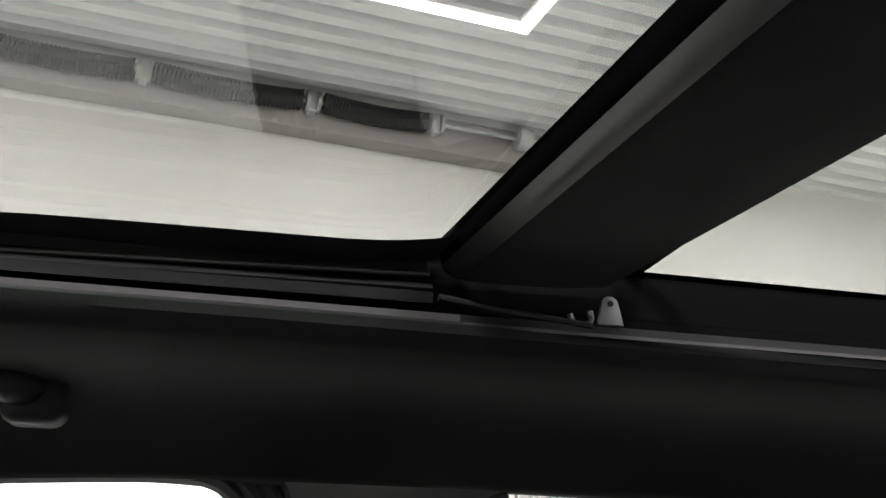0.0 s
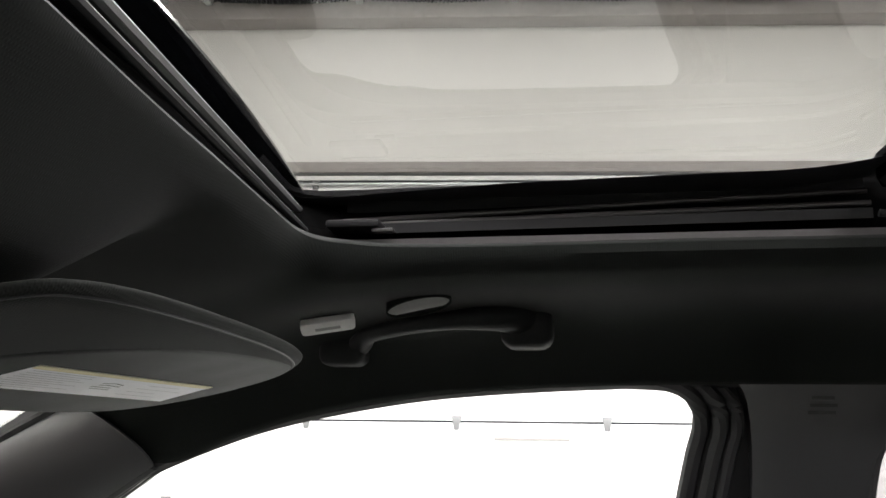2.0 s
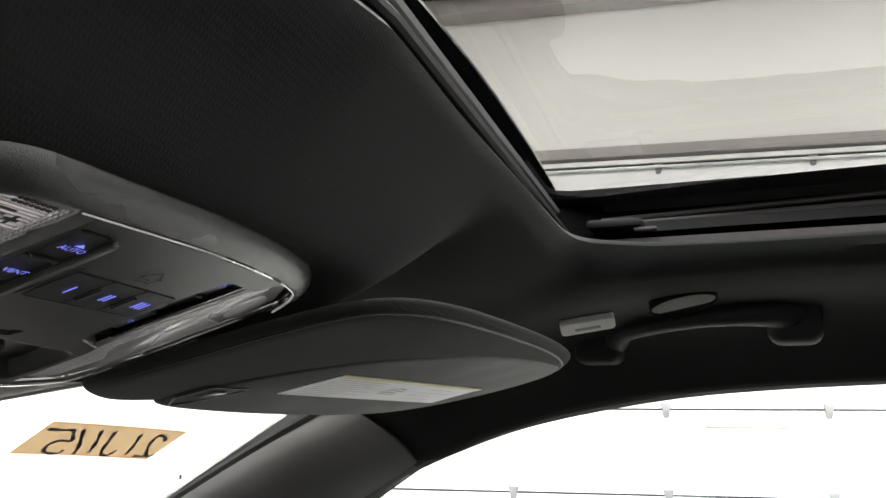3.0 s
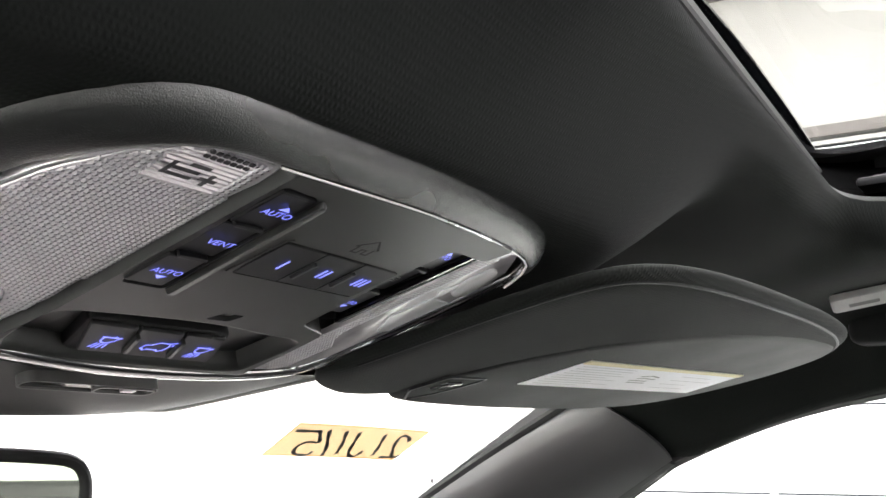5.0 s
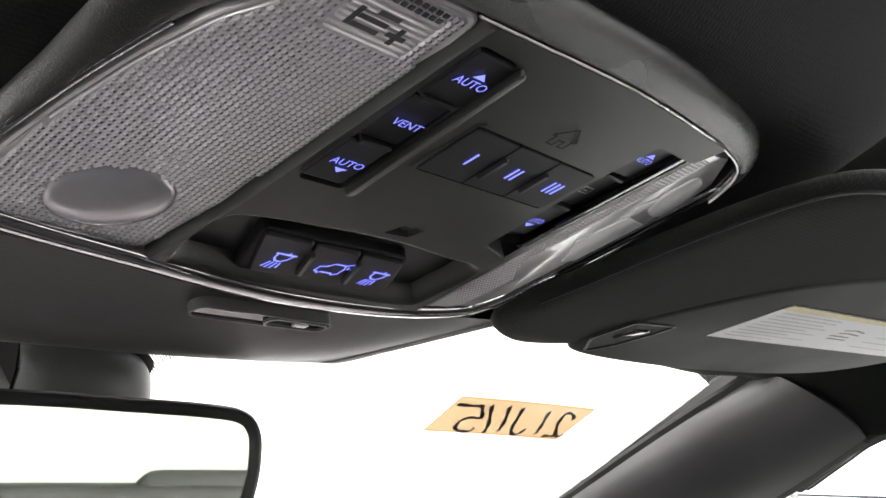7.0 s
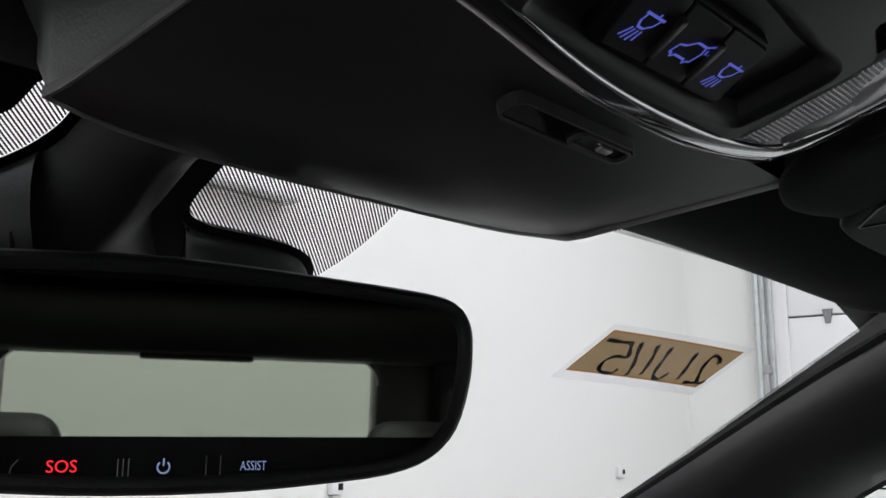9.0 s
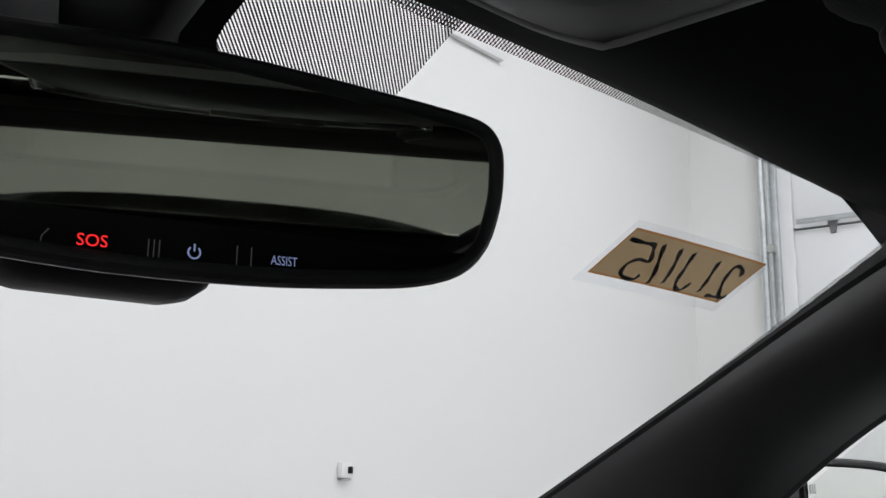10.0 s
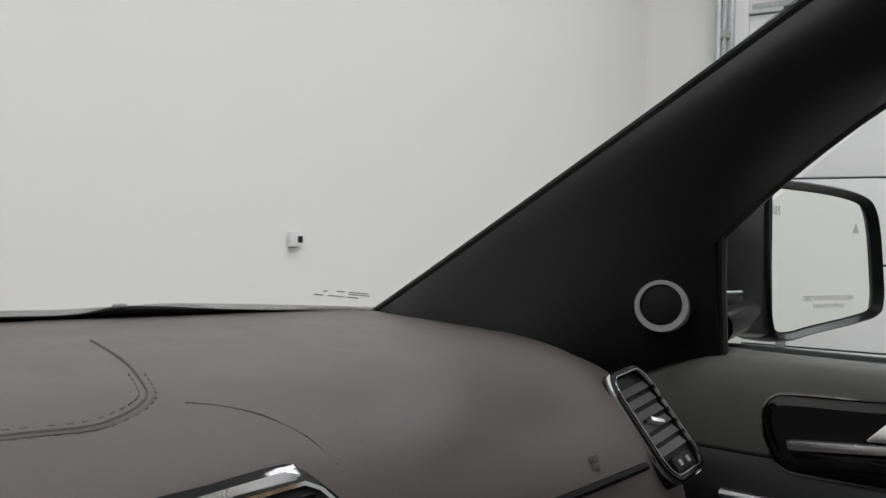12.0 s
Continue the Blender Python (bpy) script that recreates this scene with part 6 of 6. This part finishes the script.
part("pod", pod([p for p in FOOT_R if p[1] > 0.3425 and p[0] > 0.012], 1), M_COVER, sc, "rounded side pod")
part("pod", pod([p for p in FOOT_L if p[0] < -0.0665], -1), M_COVER, sc, "rounded side pod")
part("pod_groove", tube([(0.0150, 0.3475, 1.577), (0.0125, 0.3440, 1.562), (0.0075, 0.3440, 1.540), (0.0045, 0.346, 1.520)], 0.0011, 6), M_BLACK, sc)
part("pod_groove", tube([(-0.0700, 0.3330, 1.584), (-0.0690, 0.3310, 1.565), (-0.0660, 0.3320, 1.540), (-0.0650, 0.336, 1.520)], 0.0011, 6), M_BLACK, sc)
part("foot_bulge", boxed((-0.030, 0.352, 1.492), (0.10, 0.05, 0.052), pose(0, 0, 0), 0.02, 4), M_TRIM, sc)

# ---- paper tag behind the glass ----
TC = [(0.3645, 0.3600), (0.5215, 0.3450), (0.5250, 0.3925), (0.3670, 0.4070)]


def tag_at(u, v, lift):
    a, b, c, d = TC
    x = (1 - u) * (1 - v) * a[0] + u * (1 - v) * b[0] + u * v * c[0] + (1 - u) * v * d[0]
    y = (1 - u) * (1 - v) * a[1] + u * (1 - v) * b[1] + u * v * c[1] + (1 - u) * v * d[1]
    return Vector((x, y, wind_z(x, y) - lift))


def tag_sheet(u0, u1, v0, v1, lift):
    return loft([[tag_at(u, v, lift) for u in np.linspace(u0, u1, 12)] for v in np.linspace(v0, v1, 5)])


tg = thing("paper_tag", "brown paper tag with handwritten marks on the windshield", "paper tag")
for u0, u1, v0, v1 in ((0, 1, 0, 0.045), (0, 1, 0.955, 1), (0, 0.012, 0.045, 0.955), (0.988, 1, 0.045, 0.955)):
    part("border", tag_sheet(u0, u1, v0, v1, 0.0036), M_KRAFTEDGE, tg, "dark brown border")
part("paper", tag_sheet(0.012, 0.988, 0.045, 0.955, 0.0036), M_KRAFT, tg)
GLYPHS = [[(0.026, 0.206), (0.117, 0.219), (0.191, 0.209), (0.229, 0.339), (0.274, 0.528), (0.199, 0.535), (0.163, 0.66), (0.179, 0.832), (0.224, 0.924), (0.295, 0.939), (0.31, 0.815)],
          [(0.25, 0.162), (0.319, 0.457), (0.382, 0.725), (0.41, 0.947)],
          [(0.374, 0.16), (0.425, 0.398), (0.477, 0.693), (0.497, 0.872)],
          [(0.478, 0.162), (0.514, 0.404), (0.551, 0.662), (0.594, 0.867), (0.646, 0.935), (0.665, 0.84), (0.669, 0.73)],
          [(0.685, 0.194), (0.728, 0.454), (0.768, 0.72), (0.781, 0.861)],
          [(0.931, 0.348), (0.885, 0.221), (0.829, 0.188), (0.828, 0.327), (0.863, 0.546), (0.921, 0.779), (0.969, 0.91)],
          [(0.849, 0.891), (0.905, 0.89), (0.944, 0.859), (0.985, 0.855), (0.984, 0.785)]]
for gl in GLYPHS:
    fine = [p for p in spline([(u, v, 0) for u, v in gl], 4 * len(gl))]
    rows = []
    for i, p in enumerate(fine):
        q = fine[min(i + 1, len(fine) - 1)] - fine[max(i - 1, 0)]
        n2 = Vector((-q.y * 0.36, q.x / 0.36)).normalized()
        wd = 0.0125 * (1 + 0.25 * math.sin(0.9 * i))
        rows.append([tag_at(p.x + n2.x * wd, p.y + n2.y * wd * 3.0, 0.0042), tag_at(p.x - n2.x * wd, p.y - n2.y * wd * 3.0, 0.0042)])
    part("pen_stroke", loft(rows), M_INK, tg, "dark marker stroke")
pane("sleeve", tag_sheet(-0.055, 1.03, -0.17, 1.16, 0.0052), G_SLEEVE, tg, (0, 0, 1.2), "clear plastic sleeve")

# ---- wiper on the outside ----
wp = thing("wiper", "black windshield wiper resting at the foot of the glass", "wiper")
base = [(0.305, 0.962), (0.325, 0.951), (0.35, 0.947), (0.38, 0.944), (0.41, 0.941), (0.45, 0.938)]
part("arm", tube([(x, y, wind_z(x, y) + 0.0005 - 0.02 * max(0, x - 0.38)) for x, y in base], [0.002, 0.004, 0.004, 0.0035, 0.003, 0.001], 8), M_BLACK, wp)
part("blade", tube([(x, y + 0.012, wind_z(x, y) - 0.001) for x, y in base], 0.003, 6), M_RUBBER, wp)
part("cap", boxed((0.333, 0.948, wind_z(0.333, 0.948) + 0.0045), (0.014, 0.008, 0.004), None, 0.0015), M_GREYPRINT, wp)


# ---- dashboard ----
def dash_base(x):
    return 0.972 - 0.115 * x * x


DPROF = [(0.03, 1.232), (0.0, 1.2335), (-0.03, 1.2325), (-0.08, 1.2300), (-0.15, 1.2265), (-0.22, 1.2215), (-0.28, 1.2145), (-0.33, 1.2050), (-0.37, 1.1920), (-0.40, 1.1770), (-0.425, 1.157), (-0.445, 1.130), (-0.455, 1.10), (-0.46, 1.05), (-0.45, 0.98), (-0.42, 0.85)]


def dash_z(x, y):
    d = y - dash_base(x)
    return float(np.interp(-d, [-p[0] for p in DPROF], [p[1] for p in DPROF]))


def rise(x, p):
    """The pad swells towards its end, round the side outlet."""
    k = min(1.0, max(0.0, (abs(x) - 0.50) / 0.12))
    return 0.013 * k * k * (3 - 2 * k) * float(np.interp(p.x, [-0.45, -0.37, -0.2], [0.4, 1.0, 0.0]))


def dash_x(x, p):
    """The near edge of the pad ends earlier than its back, above the door panel."""
    top = float(np.interp(p.y, [1.05, 1.09, 1.205], [0.684, 0.682, 0.668]))
    most = lerp(0.735, top, min(1.0, max(0.0, (-p.x - 0.22) / 0.12)))
    return x if abs(x) < 0.56 else math.copysign(0.56 + (abs(x) - 0.56) * (most - 0.56) / 0.175, x)


db = thing("dashboard", "brown-grey leather dashboard with a stitched top pad", "dashboard")
prof = spline([(p[0], p[1], 0) for p in DPROF], 60)
rows = []
for x in np.linspace(-0.72, 0.735, 60):
    side = max(0.0, (abs(x) - 0.60) / 0.13)
    rows.append([(dash_x(x, p), dash_base(x) + p.x + 0.030 * side * side * (1 if p.x < -0.2 else 0.2), p.y + rise(x, p) - 0.012 * side ** 2 - 0.010 * max(0, (abs(x) - 0.66) / 0.06) ** 2) for p in prof])
for sgn, end in ((1, rows[-1]), (-1, rows[0])):
    lip = [Vector(p) + Vector((0.002 * sgn, 0.035, -0.03)) for p in end]
    rows = rows + [lip] if sgn > 0 else [lip] + rows
part("cover", loft(rows), M_LEATHER, db)


def on_dash(pts, lift):
    return [Vector((x, y, dash_z(x, y) + lift)) for x, y in pts]


# stitched edge of the top pad: groove between two rows of stitches
seam = [(-0.30, 0.632), (-0.05, 0.625), (0.071, 0.620), (0.123, 0.616), (0.150, 0.622), (0.173, 0.634), (0.188, 0.650), (0.200, 0.680), (0.214, 0.724), (0.227, 0.779), (0.237, 0.825)]
seam = [tuple(p)[:2] for p in spline([(x, y, 0) for x, y in seam], 70)]
part("seam", tube(on_dash(seam, 0.0001), 0.0016, 6), M_THREAD, db)
part("pad_edge", tube(on_dash([(x, y - 0.004) for x, y in seam], 0.0000), 0.0022, 6), M_LEATHER, db)
b2 = bmesh.new()
acc = 0.0
for i in range(len(seam) - 1):
    p, q = Vector(seam[i]), Vector(seam[i + 1])
    t2 = (q - p).normalized()
    nn = Vector((-t2.y, t2.x))
    acc += (q - p).length
    if acc > 0.0085 and i < 52:
        acc = 0.0
        for sd in (-0.006, 0.006):
            a, b = p + nn * sd, p + nn * sd + t2 * 0.0048
            tube(on_dash([tuple(a), tuple((a + b) / 2), tuple(b)], 0.0004), 0.0007, 5, b2)
part("stitches", b2, M_THREAD, db)["kind"] = "stuff"
lid = [(0.205, 0.628), (0.228, 0.616), (0.247, 0.598), (0.263, 0.574), (0.272, 0.554), (0.277, 0.538), (0.279, 0.527), (0.279, 0.518), (0.279, 0.512)]
part("airbag_line", tube(on_dash([tuple(p)[:2] for p in spline([(x, y, 0) for x, y in lid], 20)], 0.0006), 0.0006, 5), M_THREAD, db)
FM = frame_of((0.53, 0.495, 1.131), (1, 0, 0), (-0.11, -0.89, 0.45))
part("embossed_mark", strokes([[(-0.006, 0.004), (0.006, 0.004)], [(-0.005, 0.0), (0.006, 0.001)], [(-0.006, -0.005), (0.004, -0.005)]], 0.003, FM, 0.001), M_THREAD, db)
gr_ = [(0.45, 0.4935, 1.106), (0.483, 0.4905, 1.1091), (0.528, 0.4865, 1.1133), (0.560, 0.483, 1.117), (0.592, 0.4798, 1.1204)]
part("lower_groove", tube(gr_, 0.0042, 8), M_BLACK, db, "dark joint under the pad")
part("lower_panel", boxed((0.30, 0.52, 0.80), (0.82, 0.06, 0.40), None, 0.02, 3), M_TRIM, db, "black lower panel")

# centre air outlet at the near edge
cv_ = thing("centre_air_vent", "chrome-rimmed gloss black centre air outlet in the dashboard", "air vent")
VC = frame_of((0.236, 0.5465, 1.1665), (1.0, 0.003, 0.025), (-0.03, -0.73, 0.68))
vo_ = [tuple(p)[:2] for p in spline([(-0.45, 0.0, 0), (-0.12, 0.0, 0), (-0.012, 0.002, 0), (0.004, -0.004, 0), (0.012, -0.014, 0), (0.024, -0.034, 0), (0.036, -0.062, 0)], 40)] + [(-0.45, -0.062)]
part("trim_plate", prism(vo_, -0.012, 0.003, VC, 0.002), M_GLOSS, cv_)
part("bevel", prism([(-0.085, -0.0075), (-0.01, -0.0045), (0.0, -0.009), (-0.004, -0.0125), (-0.060, -0.0125)], 0.002, 0.0036, VC, 0.0006), M_SATIN, cv_, "bright reflective bevel")
part("bright_rim", band([(-0.060, -0.0165), (0.001, -0.0155), (0.012, -0.023), (0.026, -0.050), (-0.060, -0.056)], [(-0.057, -0.0195), (-0.001, -0.0185), (0.0085, -0.0245), (0.021, -0.047), (-0.057, -0.053)], 0.0, 0.0052, VC), M_CHROME, cv_)
part("opening", prism([(-0.057, -0.0195), (-0.001, -0.0185), (0.0085, -0.0245), (0.021, -0.047), (-0.057, -0.053)], -0.002, 0.0035, VC), M_BLACK, cv_)
for k in range(4):
    part("fin", boxed((-0.025, -0.026 - 0.007 * k, 0.004), (0.058, 0.0014, 0.004), VC, 0.0004), M_BLACK, cv_)
part("control_knob", band(rrect(-0.077, -0.024, 0.026, 0.016, 0.004), rrect(-0.077, -0.024, 0.021, 0.011, 0.003), 0.002, 0.006, VC), M_CHROME, cv_, "chrome-edged control")

# side air outlet
sv = thing("side_air_vent", "chrome-rimmed side air outlet with black slats in the dashboard", "air vent")
tl, tr, br, bl = Vector((0.590, 0.530, 1.196)), Vector((0.646, 0.526, 1.2055)), Vector((0.6625, 0.4555, 1.1120)), Vector((0.604, 0.4585, 1.1005))
mid_ = (tl + tr + br + bl) / 4
tl, tr, br, bl = (p.lerp(mid_, 0.10) for p in (tl, tr, br, bl))
ex = ((tr - tl) + (br - bl)).normalized()
up_ = ((tl - bl) + (tr - br)).normalized()
nv = ex.cross(up_).normalized()


def vent_at(u, v, h):
    """u across, v down, h out of the face."""
    p = tl.lerp(tr, u).lerp(bl.lerp(br, u), v)
    return p + nv * h


def vent_ring(grow, h, n=10):
    o = []
    for p in rrect(0.5, 0.5, 1 + 2 * grow, 1 + 1.2 * grow, 0.22 + grow, n):
        o.append(vent_at(p[0], p[1], h))
    return o


part("bezel", loft([vent_ring(0.06, -0.030), vent_ring(0.085, 0.002), vent_ring(0.05, 0.006), vent_ring(-0.02, 0.006), vent_ring(-0.05, -0.002)], True), M_GLOSS, sv)
part("bright_rim", loft([vent_ring(-0.012, 0.0055), vent_ring(-0.015, 0.0072), vent_ring(-0.026, 0.0072), vent_ring(-0.034, 0.004)], True), M_CHROME, sv, "chrome rim")
part("outer_rim", loft([vent_ring(0.088, -0.001), vent_ring(0.094, 0.002), vent_ring(0.076, 0.0042), vent_ring(0.068, 0.003)], True), M_CHROME, sv, "thin chrome outer rim")
part("duct", loft([vent_ring(-0.05, 0.0), vent_ring(-0.07, -0.020)], True, True), M_BLACK, sv)
for k in range(6):
    v = 0.15 + 0.115 * k
    b2 = bmesh.new()
    q = [vent_at(0.10, v - 0.012, -0.002), vent_at(0.92, v - 0.027, -0.002), vent_at(0.92, v + 0.050, 0.0012), vent_at(0.10, v + 0.065, 0.0012)]
    loft([[p for p in q], [p + nv * 0.0022 for p in q]], True, True, b2)
    part("slat", b2, M_SLAT, sv)
part("slider", prism(rrect(0, 0, 0.017, 0.0042, 0.0015), 0, 0.006, frame_of(vent_at(0.46, 0.50, 0.003), ex - 0.55 * up_, nv), 0.001), M_SATIN, sv, "bright slider")
part("wheel", prism(rrect(0, 0, 0.030, 0.016, 0.004), -0.004, 0.006, frame_of(vent_at(0.50, 0.90, 0.0), ex, nv), 0.002), M_BLACK, sv)
for s in (-0.006, 0.006):
    part("wheel_mark", prism(rrect(s, 0, 0.0042, 0.006, 0.001), 0.004, 0.0066, frame_of(vent_at(0.50, 0.90, 0.0), ex, nv)), M_GREYPRINT, sv)

# ---- front door: sail panel, belt, inner panel, pull ----
fd = thing("front_door", "closed black front door with a chrome pull and tweeter", "door")
# upper roll and face of the panel
rows = []
for y in np.linspace(0.68, -0.33, 32):
    k = max(0.0, (y - 0.44) / 0.12)
    rows.append([(0.790, y, 1.204 + 0.004 * k), (0.775, y, 1.214 + 0.003 * k), (0.758, y, 1.2135 + 0.002 * k), (0.746, y, 1.205), (0.740, y, 1.190), (0.738, y, 1.165), (0.740, y, 1.130), (0.742, y, 1.117)])
part("upper_panel", loft(rows), M_DOORTRIM, fd, "dark grained upper panel")
rows = [[(0.742, y, 1.117), (0.738, y, 1.112), (0.730, y, 1.098), (0.727, y, 1.07), (0.735, y, 0.98), (0.742, y, 0.80), (0.745, y, 0.42)] for y in np.linspace(0.68, -0.33, 32)]
part("lower_panel", loft(rows), M_TRIM, fd, "black lower panel")
part("panel_line", tube([(0.7405, y, 1.1145) for y in np.linspace(0.51, -0.3, 12)], 0.0022, 6), M_BLACK, fd)
part("outer_skin", boxed((0.825, 0.10, 0.77), (0.03, 0.98, 0.83), None, 0.01), M_PAINT, fd)
part("belt_seal", tube([(0.779, y, 1.214) for y in np.linspace(0.50, -0.33, 12)], 0.005, 8), M_RUBBER, fd)
# sail panel with tweeter
sail_in = spline([(0.698, 0.67, 1.175), (0.705, 0.60, 1.235), (0.710, 0.54, 1.282), (0.713, 0.50, 1.315), (0.714, 0.478, 1.338)], 14)
sail_out = spline([(0.728, 0.62, 1.165), (0.737, 0.57, 1.185), (0.743, 0.53, 1.20), (0.748, 0.503, 1.2085), (0.752, 0.488, 1.2105)], 14)
rows = []
for a, b in zip(sail_in, sail_out):
    rows.append([a.lerp(b, t) + Vector((-0.006 * math.sin(math.pi * t), 0, 0)) for t in np.linspace(0, 1, 10)])
part("sail_panel", thicken(loft(rows), 0.004), M_HANDLE, fd, "black sail panel")
part("sail_edge", tube([(0.716, 0.474, 1.340), (0.735, 0.482, 1.28), (0.753, 0.487, 1.212)], 0.006, 8), M_RUBBER, fd)
TW = frame_of((0.7060, 0.5315, 1.2580), (0.30, -0.954, 0.0), (-0.94, -0.30, 0.12))
part("tweeter_ring", band(ellipse(0, 0, 0.0275, 0.0265, 40), ellipse(-0.0006, 0.0010, 0.0220, 0.0212, 40), -0.012, 0.0065, TW), M_RING, fd, "bright tweeter ring")
part("tweeter_grille", prism(ellipse(0, 0, 0.0231, 0.0223, 40), -0.012, 0.0035, TW, 0.002), M_BLACK, fd, "black tweeter grille")
# pull in its gloss surround
HF = frame_of((0.7365, 0.350, 1.140), (0, -1, 0), (-1, 0, 0.06))
sb = [(-0.084, 0.012), (-0.082, 0.024), (-0.075, 0.0335), (-0.060, 0.0385), (0.0, 0.041), (0.06, 0.043), (0.085, 0.030), (0.09, 0.0), (0.085, -0.028), (0.06, -0.033), (0.0, -0.034), (-0.046, -0.034), (-0.060, -0.0315), (-0.070, -0.023), (-0.079, -0.006)]
sb2 = [tuple(p)[:2] for p in spline([(x, y, 0) for x, y in sb + sb[:1]], 61)][:-1]
part("pull_surround", prism(sb2, -0.004, 0.005, HF, 0.004), M_GLOSS, fd, "gloss black pull surround")
part("surround_rim", band(inset(sb2, -0.0022), inset(sb2, -0.0002), -0.002, 0.0046, HF), M_DARKCHROME, fd, "thin chrome edge")
part("pull_cup", prism(inset(sb2, 0.010), 0.004, 0.0056, HF), M_BLACK, fd)
part("pull_lever", prism(rounded([(-0.053, -0.0125), (0.070, 0.0), (0.070, 0.0085), (-0.056, -0.0035)], 0.003), 0.004, 0.016, HF, 0.003), M_SATIN, fd, "chrome pull lever")
part("lever_back", prism(rounded([(-0.048, -0.026), (0.070, -0.018), (0.070, -0.004), (-0.051, -0.0130)], 0.004), 0.004, 0.012, HF, 0.004), M_GLOSS, fd)
part("lock_tab", prism(rounded([(0.016, 0.0060), (0.034, 0.0250), (0.070, 0.0270), (0.070, 0.0090)], 0.004), 0.004, 0.013, HF, 0.003), M_SATIN, fd, "bright lock tab")
part("panel_strip", tube([(0.7235, y, 1.0745) for y in np.linspace(0.47, -0.3, 12)], 0.007, 8, flat=0.7), M_SATIN, fd, "bright trim strip")

# ---- outside mirror ----
om = thing("door_mirror", "black door mirror with printed warning on its glass", "door mirror")
OM = frame_of((0.951, 0.4635, 1.307), (0.97, -0.245, 0), (-0.245, -0.97, 0.03))
mo = [(-0.098, 0.040), (-0.0965, 0.066), (-0.088, 0.0785), (-0.05, 0.0790), (0.02, 0.0755), (0.066, 0.069), (0.085, 0.058), (0.095, 0.03), (0.1005, -0.02), (0.101, -0.044), (0.092, -0.060), (0.05, -0.068), (-0.02, -0.076), (-0.06, -0.0815), (-0.083, -0.079), (-0.092, -0.06), (-0.097, -0.01)]
mo = [tuple(p)[:2] for p in spline([(x, y, 0) for x, y in mo + mo[:1]], 85)][:-1]
grow = lambda k: [(x * k, y * k) for x, y in mo]
part("mirror_glass", prism(mo, -0.004, 0.0, OM), M_MIRROR, om, "outside mirror glass")
rows = [[OM @ Vector((*p, z)) for p in grow(k)] for k, z in ((1.0, -0.003), (1.03, 0.001), (1.09, 0.010), (1.125, 0.006), (1.14, -0.012), (1.13, -0.04), (1.05, -0.075), (0.85, -0.105), (0.5, -0.125), (0.1, -0.13))]
part("housing", loft(rows, True), M_SHELL, om, "black mirror housing")
inner = rounded([(-0.187, -0.080), (-0.1875, 0.020), (-0.172, 0.043), (-0.140, 0.066), (-0.105, 0.086), (-0.090, 0.088), (-0.088, -0.088), (-0.120, -0.086)], 0.012)
part("inner_wall", loft([[OM @ Vector((*p, z)) for p in inset(inner, d)] for d, z in ((0.010, 0.006), (0.004, 0.003), (0.0, -0.010), (0.0, -0.05), (0.012, -0.10))], True, True), M_SHELL, om, "black side of the mirror housing")
part("mount_arm", prism(rounded([(-0.1875, -0.036), (-0.150, -0.036), (-0.146, -0.082), (-0.184, -0.082)], 0.008), -0.02, 0.012, OM, 0.006), M_SHELL, om, "black mounting arm")
part("arm_edge", tube([OM @ Vector((x, -0.0350, 0.010)) for x in (-0.186, -0.168, -0.152)], 0.0016, 6), M_GALV, om)
part("foot", tube([(0.765, 0.505, 1.236), (0.80, 0.50, 1.244), (0.84, 0.505, 1.250)], [0.026, 0.024, 0.022], 12, flat=0.8), M_SHELL, om)
b2 = words("OBJECTS IN MIRROR ARE CLOSER", 0.0082, OM @ Matrix.Translation((0.014, -0.045, 0.0003)), squeeze=0.78)
words("THAN THEY APPEAR", 0.0082, OM @ Matrix.Translation((0.014, -0.0545, 0.0003)), bm=b2, squeeze=0.78)
part("printed_warning", b2, M_LABELPRINT, om, "grey printed warning", smooth=False)
b2 = bmesh.new()
b2.faces.new([b2.verts.new(OM @ Vector((x, y, 0.0004))) for x, y in ((0.062, 0.032), (0.074, 0.032), (0.068, 0.044))])
part("blind_spot_mark", b2, M_LABELPRINT, om, "grey triangle mark", smooth=False)
part("heater_mark", strokes([[(-0.088 + 0.004 * k, 0.050), (-0.089 + 0.004 * k, 0.056), (-0.088 + 0.004 * k, 0.060)] for k in range(4)], 0.0012, OM, 0.0004), M_LABELPRINT, om)
